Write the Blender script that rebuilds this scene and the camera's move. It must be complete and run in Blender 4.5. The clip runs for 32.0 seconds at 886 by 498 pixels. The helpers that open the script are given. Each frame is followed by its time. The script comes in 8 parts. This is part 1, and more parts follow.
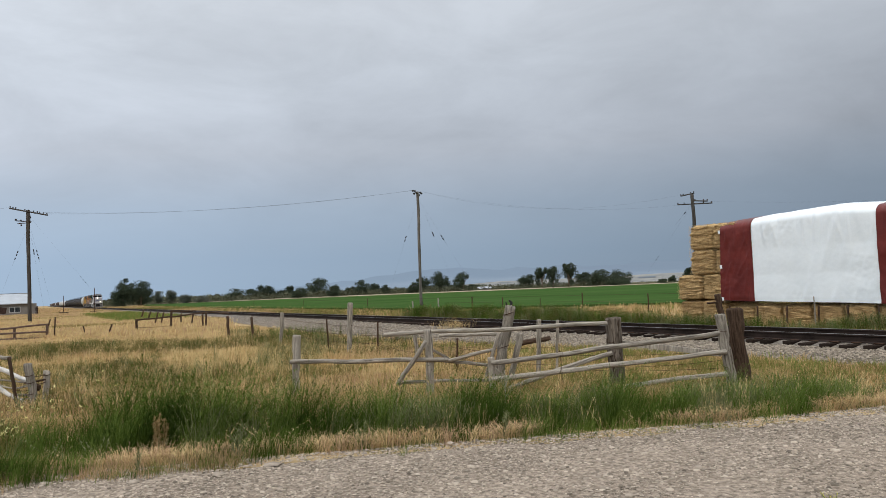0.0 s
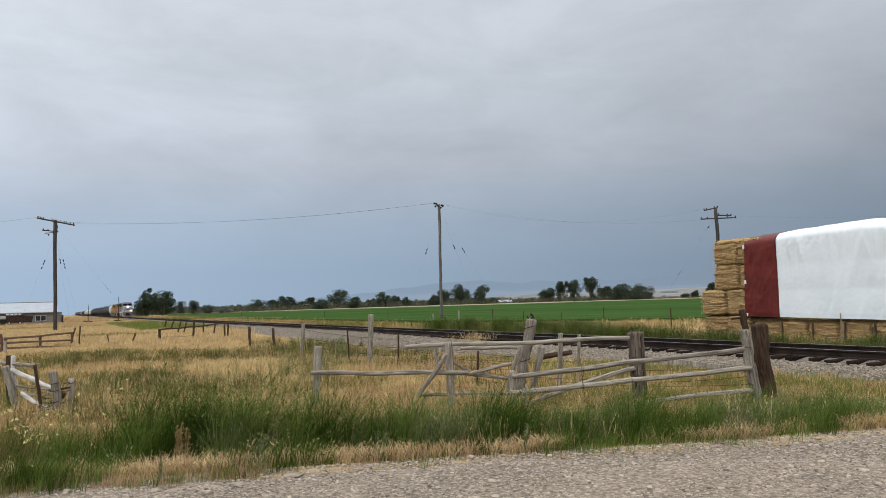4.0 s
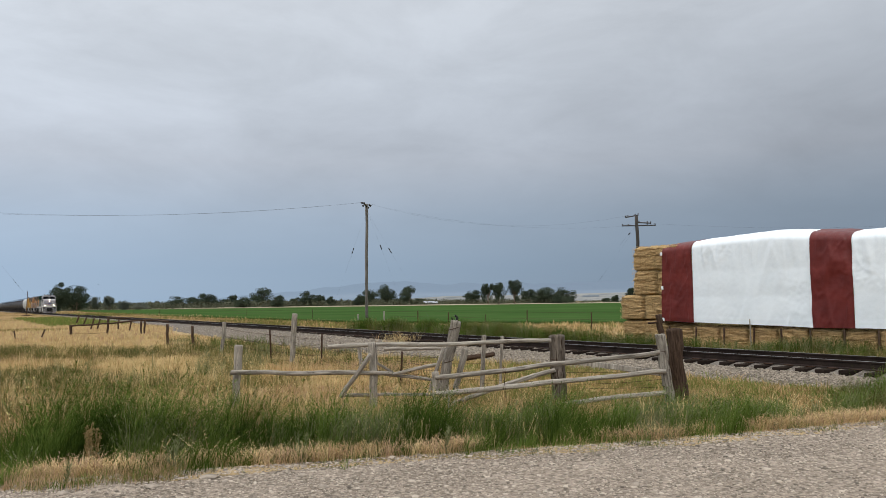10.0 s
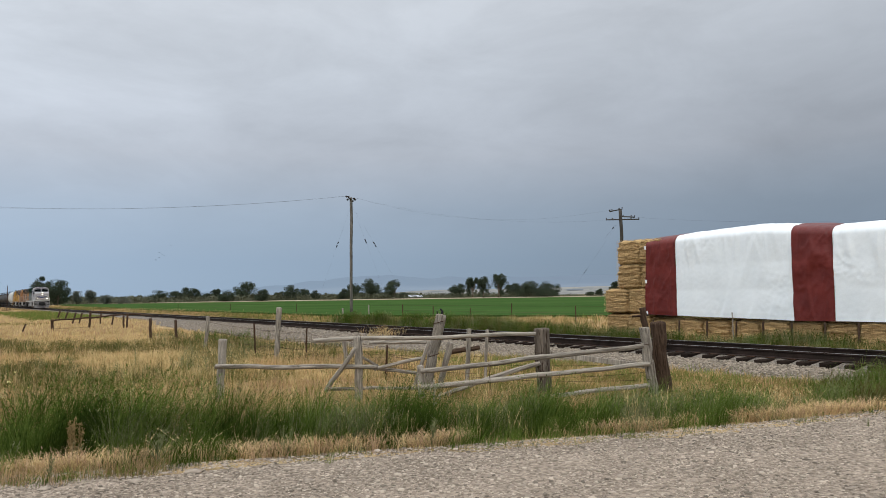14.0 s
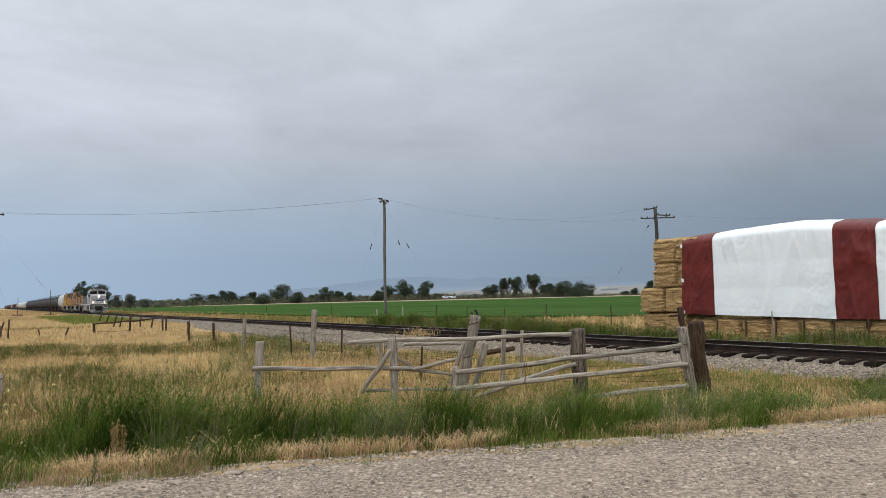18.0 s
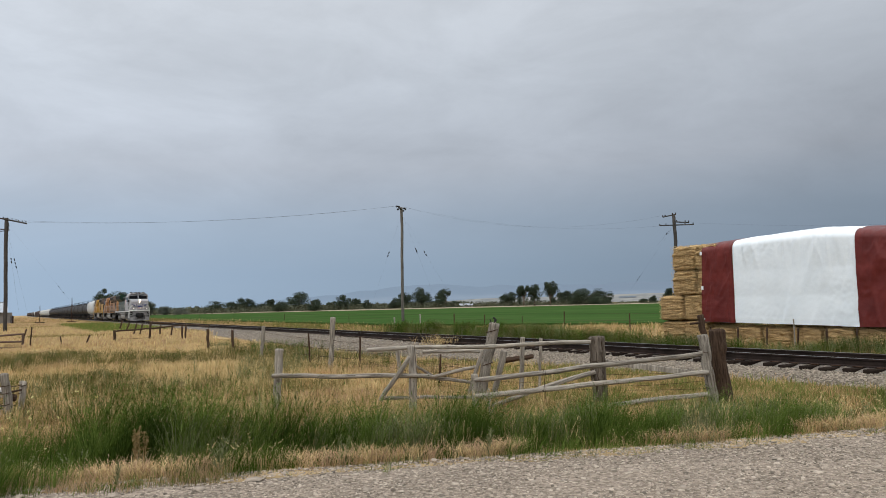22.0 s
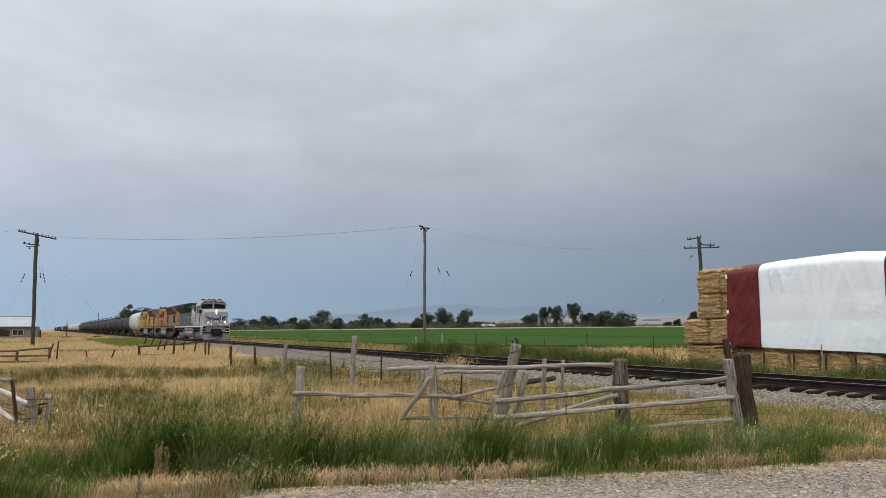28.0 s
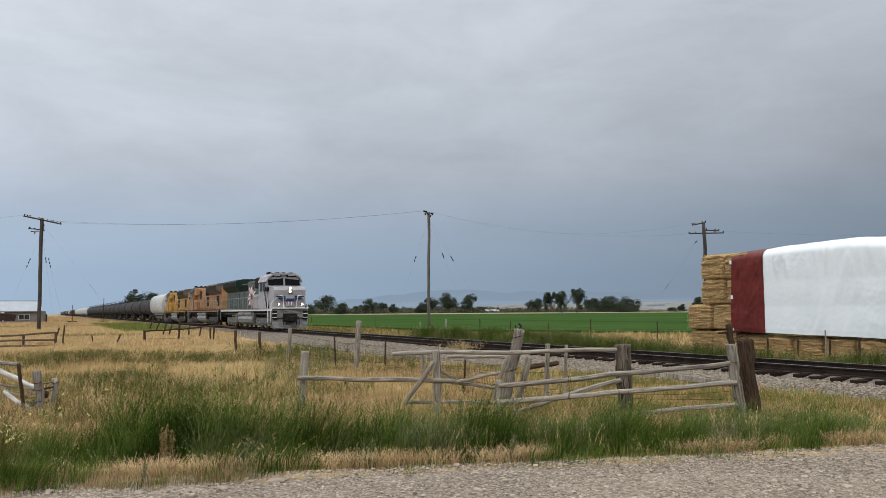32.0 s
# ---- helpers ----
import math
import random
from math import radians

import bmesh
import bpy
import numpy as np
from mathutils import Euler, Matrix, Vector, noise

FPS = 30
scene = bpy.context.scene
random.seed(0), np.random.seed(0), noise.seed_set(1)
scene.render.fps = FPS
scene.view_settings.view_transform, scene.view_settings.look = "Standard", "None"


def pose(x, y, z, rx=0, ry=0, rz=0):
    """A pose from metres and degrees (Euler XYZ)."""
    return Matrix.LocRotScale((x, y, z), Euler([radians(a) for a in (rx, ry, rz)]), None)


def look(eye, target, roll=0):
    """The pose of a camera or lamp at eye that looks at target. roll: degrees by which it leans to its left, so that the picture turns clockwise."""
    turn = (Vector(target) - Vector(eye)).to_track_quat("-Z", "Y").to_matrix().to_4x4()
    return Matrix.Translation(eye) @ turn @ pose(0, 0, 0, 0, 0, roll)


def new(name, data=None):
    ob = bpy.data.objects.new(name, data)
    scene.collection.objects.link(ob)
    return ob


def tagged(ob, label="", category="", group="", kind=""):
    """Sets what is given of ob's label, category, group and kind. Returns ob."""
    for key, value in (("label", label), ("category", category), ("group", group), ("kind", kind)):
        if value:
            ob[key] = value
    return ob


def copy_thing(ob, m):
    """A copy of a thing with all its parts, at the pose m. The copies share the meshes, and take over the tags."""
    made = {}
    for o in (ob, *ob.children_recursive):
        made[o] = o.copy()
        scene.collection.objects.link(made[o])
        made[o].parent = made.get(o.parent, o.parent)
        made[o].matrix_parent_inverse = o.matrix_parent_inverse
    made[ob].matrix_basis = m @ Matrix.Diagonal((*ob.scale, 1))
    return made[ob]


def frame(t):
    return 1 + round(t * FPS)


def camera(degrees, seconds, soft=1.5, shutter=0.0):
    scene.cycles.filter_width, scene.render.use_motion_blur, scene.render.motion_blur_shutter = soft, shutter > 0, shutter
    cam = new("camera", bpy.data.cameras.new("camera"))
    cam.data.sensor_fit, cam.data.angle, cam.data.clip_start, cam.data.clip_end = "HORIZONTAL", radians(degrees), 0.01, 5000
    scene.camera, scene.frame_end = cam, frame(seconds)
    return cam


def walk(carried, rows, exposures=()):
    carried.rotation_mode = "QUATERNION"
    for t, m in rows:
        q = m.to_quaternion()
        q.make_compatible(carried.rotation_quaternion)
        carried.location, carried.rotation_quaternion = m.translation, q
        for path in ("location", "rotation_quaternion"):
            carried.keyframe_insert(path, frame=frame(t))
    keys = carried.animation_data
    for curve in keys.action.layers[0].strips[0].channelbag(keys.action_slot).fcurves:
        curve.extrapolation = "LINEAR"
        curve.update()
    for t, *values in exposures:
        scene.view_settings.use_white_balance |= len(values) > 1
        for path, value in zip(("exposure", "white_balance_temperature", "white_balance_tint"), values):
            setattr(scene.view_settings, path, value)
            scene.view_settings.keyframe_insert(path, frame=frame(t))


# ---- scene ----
cam = camera(60.21, 32.0, soft=0.75)
PATH = [
    (0.0, pose(0.026, 0.004, 1.603, 93.052, 2.314, 0.063)),
    (0.5, pose(0.018, -0.002, 1.602, 93.318, 1.940, 0.251)),
    (1.0, pose(0.011, -0.008, 1.606, 93.561, 1.587, 0.259)),
    (1.5, pose(0.018, 0.011, 1.604, 93.591, 1.801, 0.856)),
    (2.0, pose(0.021, 0.010, 1.606, 93.881, 2.395, 2.997)),
    (2.5, pose(0.028, 0.011, 1.599, 93.877, 2.344, 3.451)),
    (3.0, pose(0.023, 0.016, 1.601, 93.884, 1.993, 2.528)),
    (3.5, pose(0.013, 0.009, 1.600, 94.066, 1.954, 1.891)),
    (5.5, pose(0.011, 0.005, 1.599, 93.950, 0.957, 0.645)),
    (6.0, pose(0.018, -0.005, 1.599, 93.878, 1.087, 0.060)),
    (6.5, pose(0.045, -0.019, 1.606, 93.898, 1.596, -1.810)),
    (7.0, pose(0.033, -0.029, 1.610, 93.355, 1.289, -4.412)),
    (7.5, pose(0.040, -0.018, 1.606, 93.131, 1.796, -6.086)),
    (8.0, pose(0.036, -0.027, 1.614, 94.058, 1.938, -5.973)),
    (8.5, pose(0.040, -0.027, 1.618, 94.592, 2.240, -5.682)),
    (9.0, pose(0.020, -0.042, 1.606, 94.729, 1.829, -5.422)),
    (9.5, pose(0.020, 0.013, 1.604, 94.636, 1.239, -4.282)),
    (10.0, pose(0.022, -0.006, 1.599, 93.998, 0.782, -3.966)),
    (10.5, pose(0.012, 0.001, 1.596, 93.594, 0.504, -3.859)),
    (11.0, pose(0.012, -0.005, 1.598, 93.442, 0.413, -4.276)),
    (11.5, pose(0.009, -0.008, 1.600, 93.517, 0.600, -4.532)),
    (12.0, pose(0.015, 0.002, 1.594, 93.543, 0.650, -4.595)),
    (12.5, pose(0.013, -0.008, 1.598, 93.563, 0.856, -4.715)),
    (13.0, pose(0.021, -0.002, 1.600, 93.637, 0.795, -5.003)),
    (13.5, pose(0.016, -0.003, 1.597, 93.570, 0.867, -5.143)),
    (15.5, pose(0.006, 0.004, 1.596, 93.126, 0.740, -4.620)),
    (16.0, pose(0.001, 0.017, 1.594, 92.876, 0.829, -4.313)),
    (16.5, pose(0.000, 0.005, 1.598, 93.153, 1.117, -3.890)),
    (17.0, pose(-0.007, 0.006, 1.601, 93.461, 1.416, -3.253)),
    (17.5, pose(-0.004, 0.006, 1.597, 93.501, 1.481, -2.901)),
    (18.0, pose(-0.003, 0.004, 1.600, 93.636, 1.332, -2.602)),
    (18.5, pose(-0.001, -0.001, 1.603, 93.952, 1.582, -2.422)),
    (19.0, pose(0.004, -0.016, 1.608, 94.212, 1.634, -2.443)),
    (19.5, pose(0.009, -0.023, 1.606, 94.454, 1.522, -2.312)),
    (20.0, pose(-0.005, -0.022, 1.606, 94.716, 1.354, -2.295)),
    (20.5, pose(-0.012, -0.013, 1.607, 94.959, 0.990, -2.568)),
    (21.0, pose(-0.010, 0.000, 1.599, 94.818, 0.624, -2.729)),
    (21.5, pose(-0.024, -0.000, 1.602, 94.484, 0.422, -2.180)),
    (22.0, pose(-0.029, 0.007, 1.599, 94.234, 1.322, -1.316)),
    (22.5, pose(-0.034, 0.016, 1.601, 94.533, 0.755, -0.699)),
    (23.0, pose(-0.024, 0.013, 1.598, 94.221, 0.157, -0.404)),
    (23.5, pose(-0.027, 0.011, 1.603, 94.082, 0.104, -0.298)),
    (24.0, pose(-0.027, 0.023, 1.599, 94.175, 0.229, -0.330)),
    (24.5, pose(-0.035, 0.023, 1.596, 94.271, 0.239, -0.833)),
    (25.0, pose(-0.040, 0.024, 1.594, 94.157, 0.253, -1.117)),
    (25.5, pose(-0.041, -0.005, 1.594, 94.169, 0.242, -1.021)),
    (27.5, pose(-0.039, -0.003, 1.593, 95.518, 0.544, 0.573)),
    (28.0, pose(-0.025, -0.002, 1.595, 95.763, 0.503, 0.326)),
    (28.5, pose(-0.023, 0.003, 1.600, 95.839, 0.561, 0.001)),
    (29.0, pose(-0.021, 0.008, 1.596, 95.772, 0.431, 0.005)),
    (29.5, pose(-0.021, 0.010, 1.591, 95.623, 0.334, 0.364)),
    (30.0, pose(-0.038, 0.021, 1.590, 95.422, 0.083, 0.544)),
    (30.5, pose(-0.021, 0.017, 1.592, 95.150, 0.133, 0.606)),
    (31.0, pose(-0.019, 0.010, 1.592, 94.860, 0.447, 0.761)),
    (31.5, pose(-0.019, -0.006, 1.593, 94.672, 0.386, 0.885)),
    (32.0, pose(-0.013, -0.012, 1.593, 94.657, 0.425, 0.638)),
]
walk(cam, PATH, [(0.0, -0.01), (6.0, 0.0), (7.5, 0.05), (9.0, 0.03), (12.0, 0.0), (18.0, 0.0), (21.0, -0.05), (24.0, -0.03), (27.5, -0.07), (32.0, -0.07)])

# ---- layout: the track runs straight, s metres along it and p metres across, as seen from the origin ----
AZ = radians(-27.8)
ALONG = Vector((math.sin(AZ), math.cos(AZ), 0))
ACROSS = Vector((math.cos(AZ), -math.sin(AZ), 0))
TRACK_P, RAIL_Z, FIELD_Z = 17.54, 0.18, -0.30
HEADING = math.degrees(math.atan2(-ALONG.y, -ALONG.x))


def T(s, p, z=0.0):
    """A place by its metres along and across the track."""
    v = ALONG * s + ACROSS * p
    return Vector((v.x, v.y, z))


def road_edge(x):
    return 8.0 + 0.20 * x if x < 0 else 8.0 + 0.13 * x + 0.016 * min(x, 12) ** 2


def shoulder(s):
    """Width of the stone bank on the near side of the track: it broadens along a service strip."""
    return float(np.interp(s, (12, 18, 27, 45, 70, 90), (1.25, 1.8, 4.2, 3.8, 1.9, 1.2)))


def gz(x, y):
    """Height of the ground: a gravel road, then a gentle fall to the fields."""
    k = min(1.0, max(0.0, (y - road_edge(x) + 0.2) / 2.4))
    return FIELD_Z * k * k * (3 - 2 * k)


# ---- sky, sun ----
def build_world():
    w = bpy.data.worlds.new("overcast_sky")
    scene.world = w
    w.use_nodes = True
    nt = w.node_tree
    N, K = nt.nodes, nt.links
    N.clear()
    out = N.new("ShaderNodeOutputWorld")
    bg = N.new("ShaderNodeBackground")
    co = N.new("ShaderNodeTexCoord")
    sep = N.new("ShaderNodeSeparateXYZ")
    K.new(co.outputs["Generated"], sep.inputs[0])
    sky = N.new("ShaderNodeTexSky")
    sky.sky_type, sky.sun_disc = "NISHITA", False
    sky.sun_elevation, sky.sun_rotation = radians(SUN_EL), radians(SUN_ROT)
    ramp = N.new("ShaderNodeValToRGB")
    K.new(sep.outputs[2], ramp.inputs[0])
    e = ramp.color_ramp.elements
    e[0].position, e[0].color = 0.0, (0.262, 0.354, 0.472, 1)
    e[1].position, e[1].color = 1.0, (0.665, 0.69, 0.722, 1)
    for pos, c in ((0.045, (0.270, 0.360, 0.480)), (0.11, (0.330, 0.405, 0.506)), (0.18, (0.445, 0.487, 0.555)),
                   (0.28, (0.550, 0.597, 0.664)), (0.40, (0.622, 0.664, 0.722))):
        n = e.new(pos)
        n.color = (*c, 1)
    # cloud layers, drawn out along the horizon
    mp = N.new("ShaderNodeMapping")
    mp.inputs["Scale"].default_value = (1.0, 1.0, 2.6)
    mp.inputs["Rotation"].default_value = (0, radians(-12), 0)
    K.new(co.outputs["Generated"], mp.inputs[0])
    n1 = N.new("ShaderNodeTexNoise")
    n1.inputs["Scale"].default_value, n1.inputs["Detail"].default_value, n1.inputs["Roughness"].default_value = 4.6, 8, 0.60
    n1.inputs["Distortion"].default_value = 0.3
    K.new(mp.outputs[0], n1.inputs["Vector"])
    r1 = N.new("ShaderNodeMapRange")
    r1.inputs[1].default_value, r1.inputs[2].default_value, r1.inputs[3].default_value, r1.inputs[4].default_value = 0.3, 0.7, 0.90, 1.11
    K.new(n1.outputs[0], r1.inputs[0])
    # clouds fade out in the haze at the horizon
    fade = N.new("ShaderNodeMapRange")
    fade.inputs[1].default_value, fade.inputs[2].default_value = 0.03, 0.2
    K.new(sep.outputs[2], fade.inputs[0])
    cl = N.new("ShaderNodeMix")
    cl.inputs[2].default_value = 1.0
    K.new(fade.outputs[0], cl.inputs[0])
    K.new(r1.outputs[0], cl.inputs[3])
    # the rain side is darker than the other
    side = N.new("ShaderNodeMapRange")
    side.inputs[1].default_value, side.inputs[2].default_value, side.inputs[3].default_value, side.inputs[4].default_value = -0.55, 0.5, 1.50, 0.67
    K.new(sep.outputs[0], side.inputs[0])
    sidef = N.new("ShaderNodeMapRange")
    sidef.inputs[1].default_value, sidef.inputs[2].default_value, sidef.inputs[3].default_value, sidef.inputs[4].default_value = 0.0, 0.45, 1.0, 0.18
    K.new(sep.outputs[2], sidef.inputs[0])
    sm = N.new("ShaderNodeMix")
    sm.inputs[2].default_value = 1.0
    K.new(sidef.outputs[0], sm.inputs[0])
    K.new(side.outputs[0], sm.inputs[3])
    # the cloud deck grows brighter towards the zenith
    zen = N.new("ShaderNodeMapRange")
    zen.inputs[1].default_value, zen.inputs[2].default_value, zen.inputs[3].default_value, zen.inputs[4].default_value = 0.38, 0.85, 1.0, ZENITH
    K.new(sep.outputs[2], zen.inputs[0])

    def mul(a, b):
        m = N.new("ShaderNodeMath")
        m.operation = "MULTIPLY"
        K.new(a, m.inputs[0])
        K.new(b, m.inputs[1])
        return m.outputs[0]

    k = mul(mul(cl.outputs[0], sm.outputs[0]), zen.outputs[0])
    vm = N.new("ShaderNodeVectorMath")
    vm.operation = "SCALE"
    K.new(ramp.outputs[0], vm.inputs[0])
    K.new(k, vm.inputs[3])
    sc = N.new("ShaderNodeVectorMath")
    sc.operation = "SCALE"
    sc.inputs[3].default_value = 0.05
    K.new(sky.outputs[0], sc.inputs[0])
    mix = N.new("ShaderNodeMix")
    mix.data_type = "RGBA"
    mix.inputs[0].default_value = 0.93
    K.new(sc.outputs[0], mix.inputs[6])
    K.new(vm.outputs[0], mix.inputs[7])
    K.new(mix.outputs[2], bg.inputs[0])
    bg.inputs[1].default_value = 1.0
    K.new(bg.outputs[0], out.inputs[0])


SUN_EL, SUN_ROT, ZENITH = 48.0, 200.0, 2.6
build_world()
sun = new("sun", bpy.data.lights.new("sun", "SUN"))
sun.data.energy, sun.data.angle, sun.data.color = 1.3, radians(25), (1.0, 0.97, 0.92)
_a, _e = radians(SUN_ROT), radians(SUN_EL)
sun.matrix_world = look((60 * math.sin(_a) * math.cos(_e), 60 * math.cos(_a) * math.cos(_e), 60 * math.sin(_e)), (0, 0, 0))


# ---- materials ----
def material(name, dark, light, scale=4.0, fine=60.0, rough=0.8, bump=0.3, metal=0.0, stretch=(1, 1, 1), island=0.0,
             obj_random=0.0, speck=None, speck_at=0.68, space="Object", bump_dist=0.01, translucent=0.0, detail=6, spec=0.12):
    m = bpy.data.materials.new(name)
    m.use_nodes = True
    nt = m.node_tree
    N, K = nt.nodes, nt.links
    b = N["Principled BSDF"]
    b.inputs["Roughness"].default_value, b.inputs["Metallic"].default_value = rough, metal
    if "Specular IOR Level" in b.inputs:
        b.inputs["Specular IOR Level"].default_value = spec
    co = N.new("ShaderNodeTexCoord")
    mp = N.new("ShaderNodeMapping")
    mp.inputs["Scale"].default_value = stretch
    K.new(co.outputs[space], mp.inputs[0])
    n1 = N.new("ShaderNodeTexNoise")
    n1.inputs["Scale"].default_value, n1.inputs["Detail"].default_value = scale, detail
    n2 = N.new("ShaderNodeTexNoise")
    n2.inputs["Scale"].default_value, n2.inputs["Detail"].default_value = fine, 4
    K.new(mp.outputs[0], n1.inputs["Vector"])
    K.new(mp.outputs[0], n2.inputs["Vector"])
    add = N.new("ShaderNodeMath")
    add.operation = "MULTIPLY_ADD"
    add.inputs[1].default_value = 0.45
    K.new(n2.outputs[0], add.inputs[0])
    K.new(n1.outputs[0], add.inputs[2])
    val = add.outputs[0]
    mr = N.new("ShaderNodeMapRange")
    mr.inputs[1].default_value, mr.inputs[2].default_value = 0.48, 0.98
    K.new(val, mr.inputs[0])
    fac = mr.outputs[0]
    for amount, node, sock in ((island, "ShaderNodeNewGeometry", "Random Per Island"), (obj_random, "ShaderNodeObjectInfo", "Random")):
        if amount:
            g = N.new(node)
            a = N.new("ShaderNodeMath")
            a.operation = "MULTIPLY_ADD"
            a.inputs[1].default_value = amount
            K.new(g.outputs[sock], a.inputs[0])
            s = N.new("ShaderNodeMath")
            s.operation = "MULTIPLY"
            s.inputs[1].default_value = 1 - amount
            K.new(fac, s.inputs[0])
            K.new(s.outputs[0], a.inputs[2])
            fac = a.outputs[0]
    mix = N.new("ShaderNodeMix")
    mix.data_type = "RGBA"
    mix.inputs[6].default_value, mix.inputs[7].default_value = (*dark, 1), (*light, 1)
    K.new(fac, mix.inputs[0])
    col = mix.outputs[2]
    if speck:
        n3 = N.new("ShaderNodeTexNoise")
        n3.inputs["Scale"].default_value, n3.inputs["Detail"].default_value = scale * 2.3, 5
        K.new(mp.outputs[0], n3.inputs["Vector"])
        r3 = N.new("ShaderNodeMapRange")
        r3.inputs[1].default_value, r3.inputs[2].default_value = speck_at, speck_at + 0.08
        K.new(n3.outputs[0], r3.inputs[0])
        mx = N.new("ShaderNodeMix")
        mx.data_type = "RGBA"
        mx.inputs[7].default_value = (*speck, 1)
        K.new(r3.outputs[0], mx.inputs[0])
        K.new(col, mx.inputs[6])
        col = mx.outputs[2]
    K.new(col, b.inputs["Base Color"])
    if bump:
        bp = N.new("ShaderNodeBump")
        bp.inputs["Strength"].default_value, bp.inputs["Distance"].default_value = bump, bump_dist
        K.new(val, bp.inputs["Height"])
        K.new(bp.outputs[0], b.inputs["Normal"])
    if translucent:
        tr = N.new("ShaderNodeBsdfTranslucent")
        K.new(col, tr.inputs[0])
        ms = N.new("ShaderNodeMixShader")
        ms.inputs[0].default_value = translucent
        K.new(b.outputs[0], ms.inputs[1])
        K.new(tr.outputs[0], ms.inputs[2])
        K.new(ms.outputs[0], N["Material Output"].inputs[0])
    return m


def glow(name, color, strength):
    m = bpy.data.materials.new(name)
    m.use_nodes = True
    b = m.node_tree.nodes["Principled BSDF"]
    b.inputs["Base Color"].default_value = (*color, 1)
    b.inputs["Emission Color"].default_value = (*color, 1)
    b.inputs["Emission Strength"].default_value = strength
    return m


SOIL = material("dry_soil", (0.20, 0.142, 0.074), (0.50, 0.37, 0.205), 0.5, 7, 0.95, 0.6, space="Object", bump_dist=0.04,
                speck=(0.17, 0.145, 0.062), speck_at=0.61, spec=0.0)
GRAVEL = material("road_gravel", (0.100, 0.079, 0.060), (0.44, 0.358, 0.28), 22, 90, 0.95, 1.0, bump_dist=0.02, spec=0.05)
STONE = material("gravel_stone", (0.085, 0.068, 0.052), (0.56, 0.47, 0.375), 30, 160, 0.9, 0.3, island=0.85, spec=0.1)
BALLAST = material("ballast", (0.080, 0.068, 0.058), (0.29, 0.252, 0.212), 16, 40, 0.95, 1.0, bump_dist=0.06, spec=0.05)
BALLAST_STONE = material("ballast_stone", (0.080, 0.065, 0.050), (0.41, 0.345, 0.268), 20, 90, 0.9, 0.3, island=0.8, spec=0.1)
CROP = material("green_crop", (0.029, 0.062, 0.017), (0.057, 0.105, 0.029), 0.04, 0.5, 0.95, 0.15, bump_dist=0.1, spec=0.0, stretch=(0.5, 0.9, 1), speck=(0.058, 0.092, 0.030), speck_at=0.58)
STUBBLE = material("stubble_strip", (0.28, 0.235, 0.16), (0.42, 0.355, 0.25), 0.05, 1.0, 0.95, 0.3, bump_dist=0.1, spec=0)
STEEL_RAIL = material("rail_steel", (0.014, 0.010, 0.008), (0.044, 0.031, 0.026), 3, 40, 0.85, 0.2, metal=0.1, spec=0.1)
RAIL_TOP = material("rail_head", (0.22, 0.21, 0.20), (0.36, 0.35, 0.34), 3, 60, 0.35, 0.1, metal=0.9)
TIE = material("tie_wood", (0.010, 0.008, 0.007), (0.038, 0.028, 0.022), 3, 30, 0.95, 0.5, stretch=(1, 6, 6), obj_random=0.35, spec=0.0)
WOOD = material("weathered_wood", (0.058, 0.047, 0.037), (0.53, 0.472, 0.39), 5, 45, 0.92, 1.0, stretch=(6, 6, 0.5), bump_dist=0.02, obj_random=0.25, speck=(0.055, 0.038, 0.027), speck_at=0.64)
WOOD_DARK = material("dark_weathered_wood", (0.020, 0.012, 0.008), (0.120, 0.076, 0.050), 6, 45, 0.92, 1.0, stretch=(7, 7, 0.6), bump_dist=0.02, obj_random=0.15)
WOOD_MID = material("half_weathered_wood", (0.020, 0.013, 0.009), (0.23, 0.19, 0.15), 4, 45, 0.92, 1.0, stretch=(4, 4, 0.25), bump_dist=0.02, speck=(0.040, 0.026, 0.018), speck_at=0.54)
WOOD_RUST = material("reddish_wood", (0.070, 0.036, 0.025), (0.17, 0.098, 0.068), 7, 60, 0.9, 0.6, stretch=(6, 6, 0.8))
WOOD_RED = material("brown_fence_wood", (0.060, 0.040, 0.032), (0.19, 0.130, 0.100), 7, 60, 0.9, 0.6, stretch=(6, 6, 0.8))
PAINT_OLD = material("old_white_paint", (0.36, 0.33, 0.30), (0.72, 0.69, 0.64), 6, 60, 0.8, 0.5, stretch=(3, 3, 0.8))
STEEL_RUST = material("rusty_steel", (0.035, 0.02, 0.014), (0.10, 0.055, 0.035), 9, 60, 0.85, 0.3, metal=0.3)
CABLE = material("cable", (0.05, 0.05, 0.055), (0.10, 0.10, 0.11), 5, 40, 0.6, 0)
HAY = material("straw_bale", (0.20, 0.115, 0.046), (0.76, 0.535, 0.27), 6, 40, 0.95, 1.0, stretch=(1.0, 1.0, 7.0), bump_dist=0.05, obj_random=0.18, spec=0.02)
STRAW = material("loose_straw", (0.34, 0.21, 0.08), (0.80, 0.60, 0.32), 5, 40, 0.9, 0, island=0.7, spec=0.02)
TWINE = material("bale_twine", (0.20, 0.11, 0.04), (0.33, 0.2, 0.08), 9, 60, 0.9, 0)
TARP_WHITE = material("white_tarp", (0.70, 0.745, 0.765), (0.80, 0.84, 0.855), 0.9, 24, 0.5, 0.20, bump_dist=0.02, speck=(0.68, 0.72, 0.74), speck_at=0.72, spec=0.25)
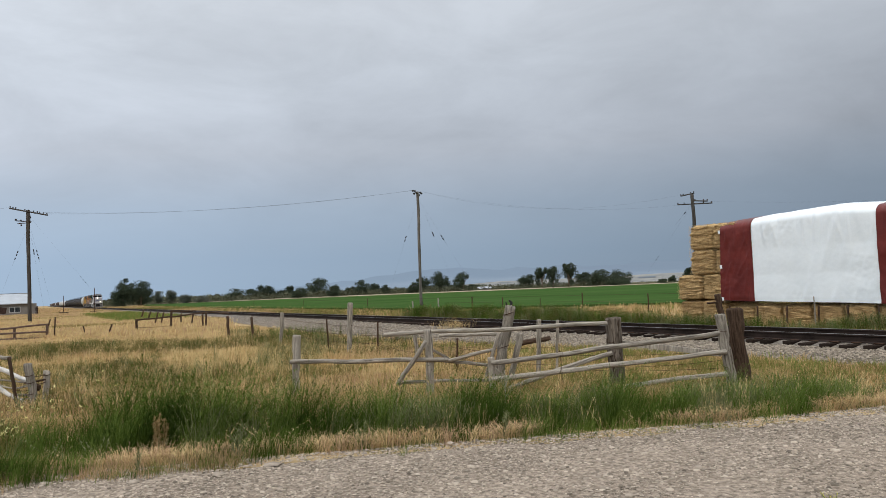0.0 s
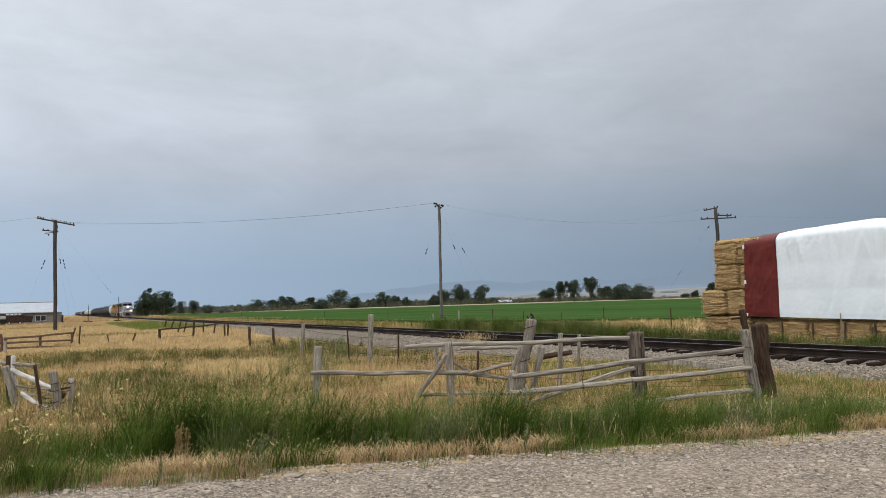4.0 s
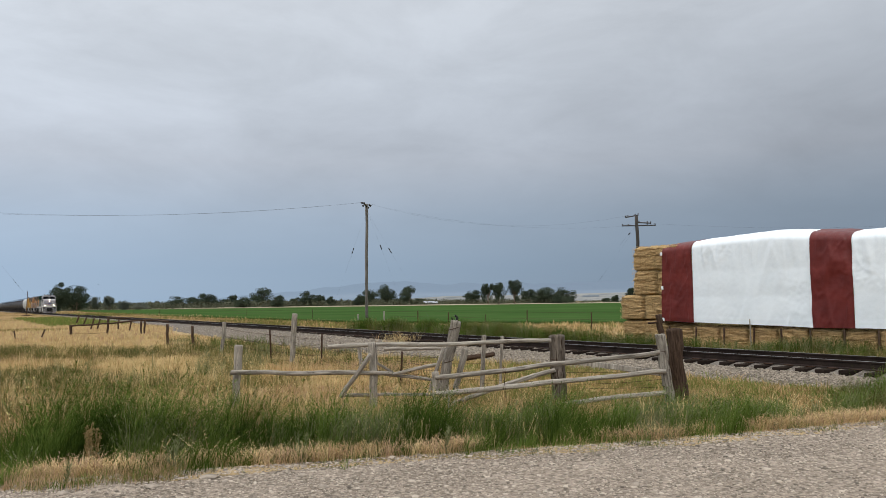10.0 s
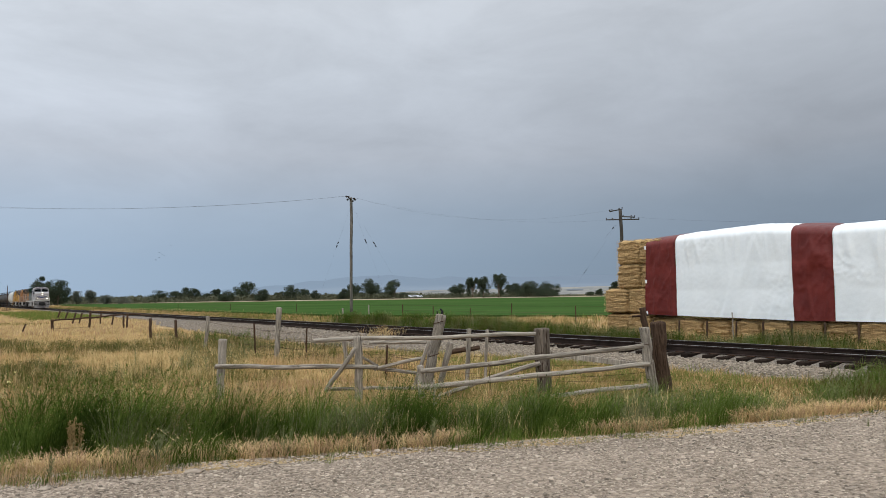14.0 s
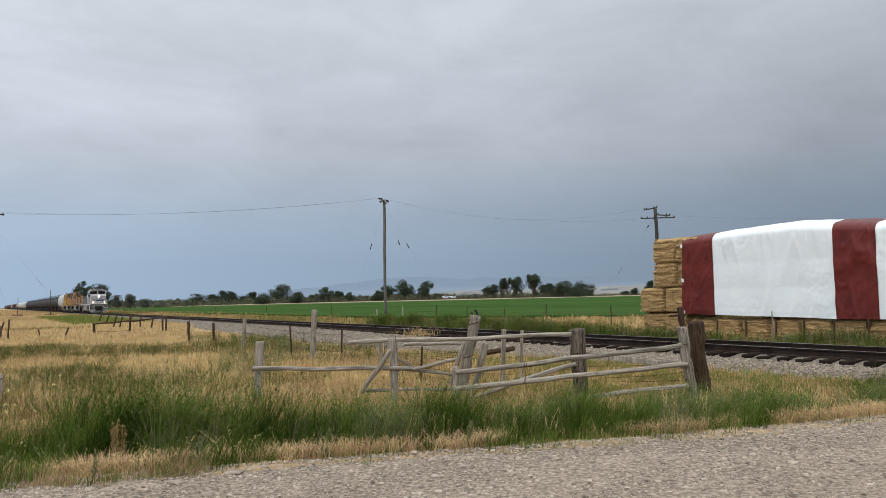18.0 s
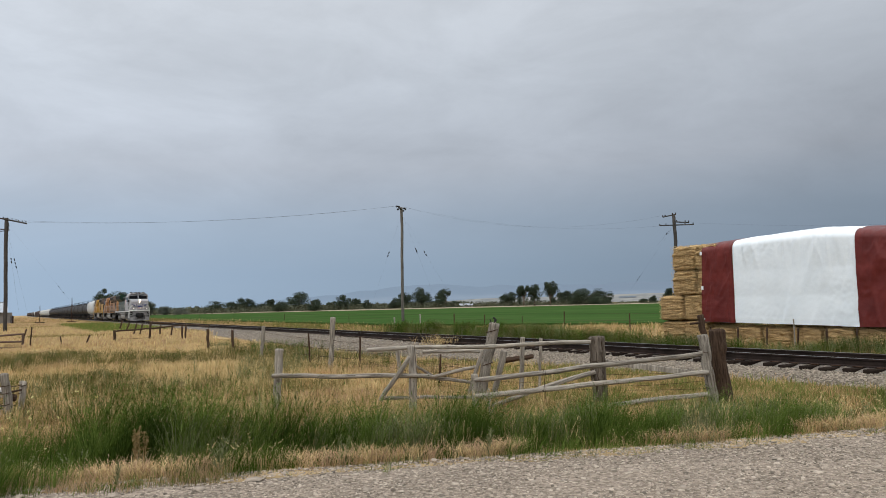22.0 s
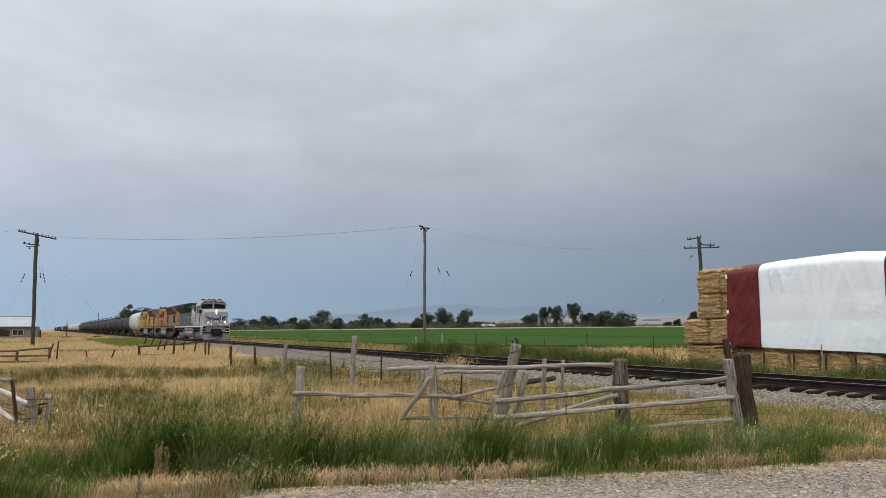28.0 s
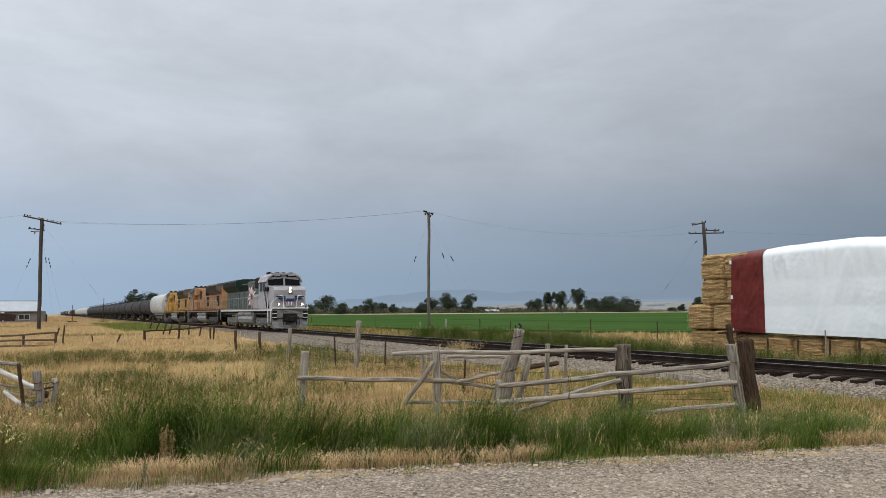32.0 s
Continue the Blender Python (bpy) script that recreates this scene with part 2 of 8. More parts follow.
TARP_RED = material("dark_red_tarp", (0.085, 0.012, 0.010), (0.150, 0.023, 0.018), 1.5, 30, 0.45, 0.5, bump_dist=0.02, speck=(0.26, 0.13, 0.11), speck_at=0.76, spec=0.25)
G_DARK = material("dark_green_weed", (0.020, 0.039, 0.006), (0.092, 0.140, 0.024), 1.0, 8, 0.85, 0, island=0.5, translucent=0.12, detail=3, spec=0.0)
G_MID = material("green_grass", (0.068, 0.105, 0.02), (0.26, 0.3, 0.085), 1.0, 8, 0.85, 0, island=0.5, translucent=0.15, detail=3, spec=0.0)
G_SAGE = material("grey_green_weed", (0.095, 0.115, 0.048), (0.3, 0.3, 0.15), 1.0, 8, 0.85, 0, island=0.38, translucent=0.22, detail=3, spec=0.0)
G_OLIVE = material("olive_grass", (0.125, 0.108, 0.034), (0.34, 0.275, 0.105), 1.0, 8, 0.85, 0, island=0.38, translucent=0.22, detail=3, spec=0.0)
G_TAN = material("dry_grass", (0.31, 0.196, 0.084), (0.735, 0.515, 0.270), 1.0, 8, 0.85, 0, island=0.38, translucent=0.22, detail=3, spec=0.0)
G_RUST = material("brown_seed_grass", (0.27, 0.165, 0.092), (0.64, 0.45, 0.285), 1.0, 8, 0.85, 0, island=0.38, translucent=0.22, detail=3, spec=0.0)
G_PALE = material("pale_seed_grass", (0.37, 0.275, 0.12), (0.80, 0.63, 0.34), 1.0, 8, 0.85, 0, island=0.38, translucent=0.2, detail=3, spec=0.0)
G_WEED = material("dark_olive_weed", (0.055, 0.050, 0.016), (0.19, 0.165, 0.06), 1.0, 8, 0.85, 0, island=0.38, translucent=0.15, detail=3, spec=0.0)
# lighter copy of the weed green: sunlit tips put into the leaf colour
G_TIP = material("lit_green_weed", (0.054, 0.092, 0.014), (0.180, 0.242, 0.056), 1.0, 8, 0.85, 0, island=0.38, translucent=0.2, detail=3, spec=0.0)
DOCK = material("dry_dock_seed", (0.15, 0.100, 0.042), (0.55, 0.40, 0.185), 9, 40, 0.9, 0, island=0.6, translucent=0.1, spec=0)
FLOWER = material("yellow_flower", (0.62, 0.55, 0.16), (0.80, 0.76, 0.42), 9, 60, 0.7, 0)
FLOWER_BRIGHT = material("bright_yellow_petal", (0.42, 0.40, 0.03), (0.70, 0.66, 0.06), 9, 60, 0.7, 0)
LEAF = material("tree_leaves", (0.026, 0.038, 0.026), (0.092, 0.112, 0.072), 0.4, 3, 0.85, 0, island=0.6, translucent=0.25, detail=3, obj_random=0.2, spec=0)
LEAF_SAGE = material("scrub_leaves", (0.050, 0.058, 0.038), (0.135, 0.138, 0.092), 0.15, 2, 0.9, 0, island=0.6, detail=3, spec=0)
# leaf colour paled by painted haze, for trees further back
LEAF_HAZED = material("hazed_leaves", (0.070, 0.082, 0.064), (0.19, 0.20, 0.165), 0.4, 3, 0.85, 0, island=0.6, translucent=0.25, detail=3, spec=0)
BARK = material("bark", (0.07, 0.055, 0.04), (0.19, 0.155, 0.12), 2, 20, 0.9, 0.6)


# ---- mesh tools ----
def link(name, bm, mat, parent=None, label="", smooth=False):
    me = bpy.data.meshes.new(name)
    bm.to_mesh(me)
    bm.free()
    for m in (mat if isinstance(mat, (list, tuple)) else [mat]):
        me.materials.append(m)
    if smooth:
        me.polygons.foreach_set("use_smooth", [True] * len(me.polygons))
    ob = new(name, me)
    if parent is not None:
        ob.parent = parent
    if label:
        tagged(ob, label)
    return ob


def part(name, bm, material_, parent, label="", smooth=False):
    return link(name, bm, material_, parent, label, smooth)


def share(name, ob, parent, m):
    """Another part with the same mesh."""
    o = new(name, ob.data)
    o.parent = parent
    o.matrix_basis = m
    return o


def thing(name, label, category, group="", m=None, kind=""):
    ob = new(name)
    ob.empty_display_size = 0.1
    if m is not None:
        ob.matrix_basis = m
    return tagged(ob, label, category, group, kind)


def box(bm, x0, x1, y0, y1, z0, z1, bevel=0.0, m=None, mi=0):
    r = bmesh.ops.create_cube(bm, size=1.0)
    vs = r["verts"]
    for v in vs:
        v.co = Vector(((x0 + x1) / 2 + v.co.x * (x1 - x0), (y0 + y1) / 2 + v.co.y * (y1 - y0), (z0 + z1) / 2 + v.co.z * (z1 - z0)))
    fs = list({f for v in vs for f in v.link_faces})
    for f in fs:
        f.material_index = mi
    if bevel:
        es = list({e for v in vs for e in v.link_edges})
        r2 = bmesh.ops.bevel(bm, geom=es, offset=bevel, segments=1, affect="EDGES", profile=0.5)
        vs = list({v for f in r2["faces"] for v in f.verts} | {v for v in vs if v.is_valid})
    if m is not None:
        bmesh.ops.transform(bm, matrix=m, verts=[v for v in vs if v.is_valid])
    return vs


def rod(bm, a, b, r, r2=None, seg=8, mi=0, caps=True):
    a, b = Vector(a), Vector(b)
    r2 = r if r2 is None else r2
    d = b - a
    q = d.to_track_quat("Z", "Y").to_matrix()
    rings = []
    for c, rr in ((a, r), (b, r2)):
        rings.append([bm.verts.new(c + q @ Vector((rr * math.cos(k * math.tau / seg), rr * math.sin(k * math.tau / seg), 0))) for k in range(seg)])
    for k in range(seg):
        f = bm.faces.new((rings[0][k], rings[0][(k + 1) % seg], rings[1][(k + 1) % seg], rings[1][k]))
        f.material_index, f.smooth = mi, seg > 6
    if caps:
        bm.faces.new(rings[0][::-1]).material_index = mi
        bm.faces.new(rings[1]).material_index = mi


def prism(bm, outline, y0, y1, mi=0):
    """A solid from an outline in x and z, drawn out from y0 to y1."""
    a = [bm.verts.new((x, y0, z)) for x, z in outline]
    b = [bm.verts.new((x, y1, z)) for x, z in outline]
    fs = [bm.faces.new(a), bm.faces.new(b[::-1])]
    n = len(a)
    for k in range(n):
        fs.append(bm.faces.new((a[k], b[k], b[(k + 1) % n], a[(k + 1) % n])))
    for f in fs:
        f.material_index = mi
    bmesh.ops.recalc_face_normals(bm, faces=fs)
    return a + b


def prism_x(bm, outline, x0, x1, mi=0):
    """A solid from an outline in y and z, drawn out from x0 to x1."""
    a = [bm.verts.new((x0, y, z)) for y, z in outline]
    b = [bm.verts.new((x1, y, z)) for y, z in outline]
    fs = [bm.faces.new(a), bm.faces.new(b[::-1])]
    n = len(a)
    for k in range(n):
        fs.append(bm.faces.new((a[k], b[k], b[(k + 1) % n], a[(k + 1) % n])))
    for f in fs:
        f.material_index = mi
    bmesh.ops.recalc_face_normals(bm, faces=fs)
    return a + b


def quick(name, verts, faces, mats, mi=None, smooth=False, normals_up=False):
    """A mesh from arrays: verts (n, 3), faces (m, 3 or 4)."""
    verts, faces = np.asarray(verts, np.float32), np.asarray(faces, np.int32)
    me = bpy.data.meshes.new(name)
    k = faces.shape[1]
    me.vertices.add(len(verts))
    me.vertices.foreach_set("co", verts.ravel())
    me.loops.add(faces.size)
    me.loops.foreach_set("vertex_index", faces.ravel())
    me.polygons.add(len(faces))
    me.polygons.foreach_set("loop_start", np.arange(0, faces.size, k, dtype=np.int32))
    for m in mats:
        me.materials.append(m)
    if mi is not None:
        me.polygons.foreach_set("material_index", np.asarray(mi, np.int32))
    if smooth:
        me.polygons.foreach_set("use_smooth", [True] * len(faces))
    me.update(calc_edges=True)
    return new(name, me)


LOG_SEED = [0]


def log(name, parent, a, b, r, mat):
    """A weathered pole or post from a to b: tapered, crooked, with ragged ends."""
    LOG_SEED[0] += 1
    rng = random.Random(LOG_SEED[0])
    a, b = Vector(a), Vector(b)
    d = b - a
    ln = d.length
    q = d.to_track_quat("Z", "Y")
    near = a.length < 22 and r > 0.025
    seg, n = (18, 9) if near else (10, 7) if r > 0.03 else (6, 3)
    if ln > 1.0:
        n = 22 if near else 12
    bm = bmesh.new()
    rings = []
    px, py = rng.random() * 9, rng.random() * 9
    wob = min(0.42 * r, 0.035) + 0.005 * ln * (n > 8)
    knots = [(rng.random(), rng.uniform(0, math.tau)) for _ in range(int(1.5 * ln) + 1)] if near else []
    # a narrower ring at either end rounds it off
    steps = [(0.0, 0.72)] + [(min(max(i / n, 0.18 * r / ln), 1 - 0.18 * r / ln), 1.0) for i in range(n + 1)] + [(1.0, 0.72)]
    for i, (u, narrow) in enumerate(steps):
        cx = wob * (noise.noise((px, u * 2.2, 0)) + 0.5 * noise.noise((px, u * 7, 3)))
        cy = wob * (noise.noise((py, u * 2.2, 5)) + 0.5 * noise.noise((py, u * 7, 8)))
        rr = r * narrow * (1.06 - 0.12 * u)
        rag = rng.uniform(0.1, 0.35)
        ring = []
        for k in range(seg):
            t = k * math.tau / seg
            rad = 1 + 0.15 * noise.noise((math.cos(t) * 1.4 + px, math.sin(t) * 1.4 + py, u * 1.5)) + rng.uniform(-0.02, 0.02)
            if near:
                # drying cracks along the grain
                rad -= 0.32 * max(0.0, noise.noise((math.cos(t) * 4 + px, math.sin(t) * 4 + py, u * ln * 0.9)) - 0.22)
                for ku, kt in knots:
                    g = ((u - ku) * ln / 0.05) ** 2 + ((math.cos(t) - math.cos(kt)) ** 2 + (math.sin(t) - math.sin(kt)) ** 2) * 3
                    rad += 0.16 * math.exp(-g)
            z = u * ln
            if i < 2 or i > n + 1:
                z += rag * r * noise.noise((math.cos(t) * 2 + px, math.sin(t) * 2, 3.0))
            ring.append(bm.verts.new((cx + rr * rad * math.cos(t), cy + rr * rad * math.sin(t), z)))
        rings.append(ring)
    for i in range(len(rings) - 1):
        for k in range(seg):
            f = bm.faces.new((rings[i][k], rings[i][(k + 1) % seg], rings[i + 1][(k + 1) % seg], rings[i + 1][k]))
            f.smooth = True
    bm.faces.new(rings[0][::-1])
    bm.faces.new(rings[-1])
    ob = part(name, bm, mat, parent)
    ob.matrix_basis = Matrix.Translation(a) @ q.to_matrix().to_4x4()
    return ob


def board(name, parent, a, b, r, mat):
    a, b = Vector(a), Vector(b)
    d = b - a
    bm = bmesh.new()
    box(bm, 0, d.length, -0.018, 0.018, -r, r, 0.006)
    ob = part(name, bm, mat, parent)
    x = d.normalized()
    y = Vector((0, 0, 1)).cross(x).normalized()
    z = x.cross(y)
    ob.matrix_basis = Matrix.Translation(a) @ Matrix((x, y, z)).transposed().to_4x4()
    return ob


def cable(name, parent, a, b, r, mat, sag=0.0, n=12):
    """A hanging wire from a to b."""
    a, b = Vector(a), Vector(b)
    bm = bmesh.new()
    pts = [a.lerp(b, i / n) - Vector((0, 0, sag * 4 * (i / n) * (1 - i / n))) for i in range(n + 1)]
    d = (b - a).normalized()
    u = d.cross((0, 0, 1) if abs(d.z) < 0.9 else (1, 0, 0)).normalized()
    w = d.cross(u)
    rings = [[bm.verts.new(p + r * (math.cos(k * math.pi / 2) * u + math.sin(k * math.pi / 2) * w)) for k in range(4)] for p in pts]
    for f, g in zip(rings[:-1], rings[1:]):
        for k in range(4):
            bm.faces.new((f[k], f[(k + 1) % 4], g[(k + 1) % 4], g[k]))
    return part(name, bm, mat, parent)


def wire(name, parent, a, b, r, mat):
    return cable(name, parent, a, b, max(r, 0.004), mat, 0.03, 4)


def blades(name, xy, h, w, mi, mats, label, lean=0.35, category="grass", bend=0.5, seed=1, z=None):
    """Grass: one tapered, bent blade at each place; ONE mesh of kind stuff."""
    rng = np.random.default_rng(seed)
    n = len(xy)
    h, w = np.broadcast_to(h, n), np.broadcast_to(w, n)
    z0 = np.array([gz(x, y) for x, y in xy]) - 0.02 if z is None else np.broadcast_to(z, n)
    ang, la = rng.uniform(0, math.tau, n), rng.uniform(0, math.tau, n)
    lean_ = np.abs(rng.normal(0, lean, n))
    base = np.c_[xy, z0]
    side = np.c_[np.cos(ang), np.sin(ang), np.zeros(n)] * w[:, None] / 2
    out = np.c_[np.cos(la), np.sin(la), np.zeros(n)]
    mid = base + np.c_[np.zeros((n, 2)), h * 0.55] + out * (lean_ * h * 0.35)[:, None]
    tip = base + np.c_[np.zeros((n, 2)), h * (1 - 0.25 * np.minimum(lean_, 1) * bend)] + out * (lean_ * h)[:, None]
    V = np.stack([base - side * 0.6, base + side * 0.6, mid - side, mid + side, tip], 1).reshape(-1, 3)
    k = np.arange(n)[:, None] * 5
    F = np.stack([k + [0, 1, 3], k + [0, 3, 2], k + [2, 3, 4]], 1).reshape(-1, 3)
    ob = quick(name, V, F, mats, np.repeat(mi, 3), smooth=True)
    return tagged(ob, label, category, kind="stuff")


def pebbles(name, xyz, size, mats, label, seed=1, flat=0.6, category="gravel"):
    """Loose stones: uneven eight-sided lumps; ONE mesh of kind stuff."""
    rng = np.random.default_rng(seed)
    n = len(xyz)
    base = np.array([(1, 0, 0), (0, 1, 0), (-1, 0, 0), (0, -1, 0), (0.55, 0.55, 0.7), (-0.55, 0.55, 0.75), (-0.5, -0.6, 0.65), (0.6, -0.5, 0.7)], float)
    tri = np.array([(0, 1, 4), (1, 5, 4), (1, 2, 5), (2, 6, 5), (2, 3, 6), (3, 7, 6), (3, 0, 7), (0, 4, 7), (4, 5, 6), (4, 6, 7)])
    a = rng.uniform(0, math.tau, n)
    s = np.asarray(size)[:, None] * rng.uniform(0.65, 1.25, (n, 3)) * np.array([1, 1, flat])
    V = base[None] * s[:, None] * rng.uniform(0.75, 1.2, (n, 8, 3))
    c, si = np.cos(a)[:, None], np.sin(a)[:, None]
    V = np.stack([V[..., 0] * c - V[..., 1] * si, V[..., 0] * si + V[..., 1] * c, V[..., 2]], -1) + np.asarray(xyz)[:, None]
    F = tri[None] + (np.arange(n) * 8)[:, None, None]
    ob = quick(name, V.reshape(-1, 3), F.reshape(-1, 3), mats)
    return tagged(ob, label, category, kind="stuff")


# ---- ground ----
def build_ground():
    radii = np.concatenate([[0.0], np.geomspace(0.8, 4950, 150)])
    angs = np.linspace(0, math.tau, 181)[:-1]
    V, F = [], []
    for r in radii:
        for a in angs:
            x, y = r * math.sin(a), r * math.cos(a)
            z = gz(x, y) - (0.10 if y < road_edge(x) - 0.5 and y > -5 and abs(x) < 38 else 0.0)
            if r > 9:
                z += min(0.05, 0.004 * r) * noise.noise((x * 0.15, y * 0.15, 0))
            V.append((x, y, z))
    n = len(angs)
    for i in range(len(radii) - 1):
        for k in range(n):
            F.append((i * n + k, i * n + (k + 1) % n, (i + 1) * n + (k + 1) % n, (i + 1) * n + k))
    ob = quick("ground", V, np.array(F)[:, ::-1], [SOIL], smooth=True)
    tagged(ob, "flat dry grassland with tan soil and faded grass", "ground", kind="structure")

    # gravel road beside which the camera stands
    xs, ys = np.linspace(-40, 40, 161), np.linspace(0, 1, 41)
    V, F = [], []
    for x in xs:
        e = road_edge(x) + 0.25 * noise.noise((x * 1.3, 0, 0)) + 0.12 * noise.noise((x * 5, 4, 0))
        for u in ys:
            y = -6 + (e + 6) * u
            z = gz(x, y) + 0.012 + 0.012 * noise.noise((x * 1.2, y * 1.2, 2)) * (u < 1)
            V.append((x, y, z - (0.03 if u == 1 else 0)))
    m = len(ys)
    for i in range(len(xs) - 1):
        for k in range(m - 1):
            F.append((i * m + k, (i + 1) * m + k, (i + 1) * m + k + 1, i * m + k + 1))
    ob = quick("road", V, F, [GRAVEL], smooth=True)
    tagged(ob, "pale grey gravel road with loose stones", "road", kind="structure")

    # green crop beyond the track, with a sharp far edge
    near = [T(-160, 50), T(15, 47), T(42, 42), T(62, 31), T(160, 30), T(300, 36)]
    bm = bmesh.new()
    a = [bm.verts.new((v.x, v.y, FIELD_Z + 0.10)) for v in near]
    b = []
    for i, v in enumerate(near):
        u = i / (len(near) - 1)
        x = 620 - u * 790
        b.append(bm.verts.new((x, 455 - 25 * u, FIELD_Z + 0.10)))
    top = [bm.faces.new((a[i], a[i + 1], b[i + 1], b[i])) for i in range(len(a) - 1)]
    bmesh.ops.recalc_face_normals(bm, faces=top)
    if top[0].normal.z < 0:
        bmesh.ops.reverse_faces(bm, faces=top)
    r = bmesh.ops.extrude_face_region(bm, geom=top)
    bmesh.ops.translate(bm, vec=(0, 0, 0.18), verts=[v for v in r["geom"] if isinstance(v, bmesh.types.BMVert)])
    tagged(link("crop_field", bm, CROP), "even green crop field beyond the railway", "field", kind="structure")

    bm = bmesh.new()
    prism_x(bm, [(0, FIELD_Z), (24, FIELD_Z), (24, 0.36), (0, FIELD_Z + 0.29)], -230, 700)
    bmesh.ops.transform(bm, matrix=Matrix.Translation((0, 462, 0)) @ pose(0, 0, 0, 0, 0, -1.4), verts=bm.verts[:])
    tagged(link("stubble_strip", bm, STUBBLE), "pale strip of cut stubble behind the green crop", "field", kind="structure")


def build_track():
    # ballast bed
    def edge(s):
        # the tie ends lie bare near the crossing and are buried further off
        return float(np.interp(s, (8, 30, 48), (0.33, 0.29, 0.215)))

    def z_of(q, s=0.0):
        if q < -1.5:
            u = (-q - 1.5) / shoulder(s)
            return float(np.interp(u, (0, 0.55, 0.95, 1.1), (RAIL_Z - edge(s), FIELD_Z + 0.10, FIELD_Z + 0.02, FIELD_Z - 0.05)))
        q = abs(q)
        return float(np.interp(q, (0.0, 0.85, 1.30, 1.55, 2.6, 2.9), (RAIL_Z - 0.178, RAIL_Z - 0.200, RAIL_Z - edge(s) + 0.02, RAIL_Z - edge(s), FIELD_Z + 0.01, FIELD_Z - 0.04)))

    ss = np.concatenate([np.arange(-60, 120, 0.6), np.geomspace(120, 2200, 60)])
    qs = np.concatenate([np.linspace(-2.9, -1.5, 9), np.linspace(-1.2, 1.2, 7), np.linspace(1.5, 2.9, 9)])
    V = []
    for s in ss:
        for q in qs:
            nz = 0.03 * noise.noise((s * 1.5, q * 1.5, 0)) if s < 120 else 0
            if q < -1.5:
                q = -1.5 + (q + 1.5) / 1.4 * 1.1 * shoulder(s)
            w = T(s, TRACK_P + q + (0.2 * noise.noise((s * 0.7, q > 0, 9)) if abs(q) > 2.4 else 0), z_of(q, s) + nz)
            V.append(w)
    n = len(qs)
    F = [(i * n + k, i * n + k + 1, (i + 1) * n + k + 1, (i + 1) * n + k) for i in range(len(ss) - 1) for k in range(n - 1)]
    tagged(quick("ballast_bed", V, np.array(F)[:, ::-1], [BALLAST], smooth=True), "grey crushed stone ballast under the railway track", "ballast", kind="structure")
    rng = np.random.default_rng(5)
    m = 36000
    s = rng.beta(1.1, 2.2, m) * 70 + 2
    q = np.where(rng.random(m) < 0.86, -1.2 - rng.uniform(0, 1, m) * np.array([shoulder(k) + 0.35 for k in s]), rng.uniform(-1.2, 2.4, m))
    P = [T(a, TRACK_P + b, z_of(b, a) + (0.02 if b < -1.3 else -0.01)) for a, b in zip(s, q)]
    pebbles("ballast_stones", P, rng.uniform(0.018, 0.042, m), [BALLAST_STONE], "loose grey and buff ballast stones", 6, 0.8)

    track = thing("railway_track", "single railway track with rusty rails on dark wooden ties", "railway track", m=pose(*T(0, TRACK_P, 0), 0, 0, HEADING), kind="structure")
    # local x points against s
    prof = [(-0.07, 0), (0.07, 0), (0.07, 0.012), (0.012, 0.03), (0.012, 0.135), (0.037, 0.148), (0.037, 0.182), (-0.037, 0.182), (-0.037, 0.148), (-0.012, 0.135), (-0.012, 0.03), (-0.07, 0.012)]
    for y in (-0.755, 0.755):
        bm = bmesh.new()
        prism_x(bm, [(y + a, RAIL_Z - 0.186 + b) for a, b in prof], -2200, 80)
        rail = part("rail", bm, STEEL_RAIL, track, "rusty steel rail")
        bm = bmesh.new()
        box(bm, -2200, 80, y - 0.03, y + 0.03, RAIL_Z - 0.006, RAIL_Z, 0)
        part("rail_head", bm, RAIL_TOP, rail, "worn shiny running surface of the rail")
    bm = bmesh.new()
    box(bm, -0.115, 0.115, -1.32, 1.32, -0.17, 0, 0.012)
    tie = part("tie", bm, TIE, track)
    z = RAIL_Z - 0.19
    tie.matrix_basis = pose(-2, 0, z)
    rng = random.Random(4)
    for i in range(1, 150):
        share("tie", tie, track, pose(-2 - 0.545 * i + rng.uniform(-0.03, 0.03), rng.uniform(-0.07, 0.07), z + rng.uniform(-0.02, 0.015), 0, 0, rng.uniform(-1.5, 1.5)))
    bm = bmesh.new()
    for i in range(700):
        box(bm, -84 - 0.545 * i - 0.23, -84 - 0.545 * i, -1.3, 1.3, z - 0.15, z)
    tagged(part("far_ties", bm, TIE, track), kind="stuff")
    bm = bmesh.new()
    for i in range(-20, 150):
        for y in (-0.755, 0.755):
            box(bm, -2 - 0.545 * i - 0.1, -2 - 0.545 * i + 0.1, y - 0.17, y + 0.17, z, z + 0.018)
    tagged(part("tie_plates", bm, STEEL_RUST, track), kind="stuff")


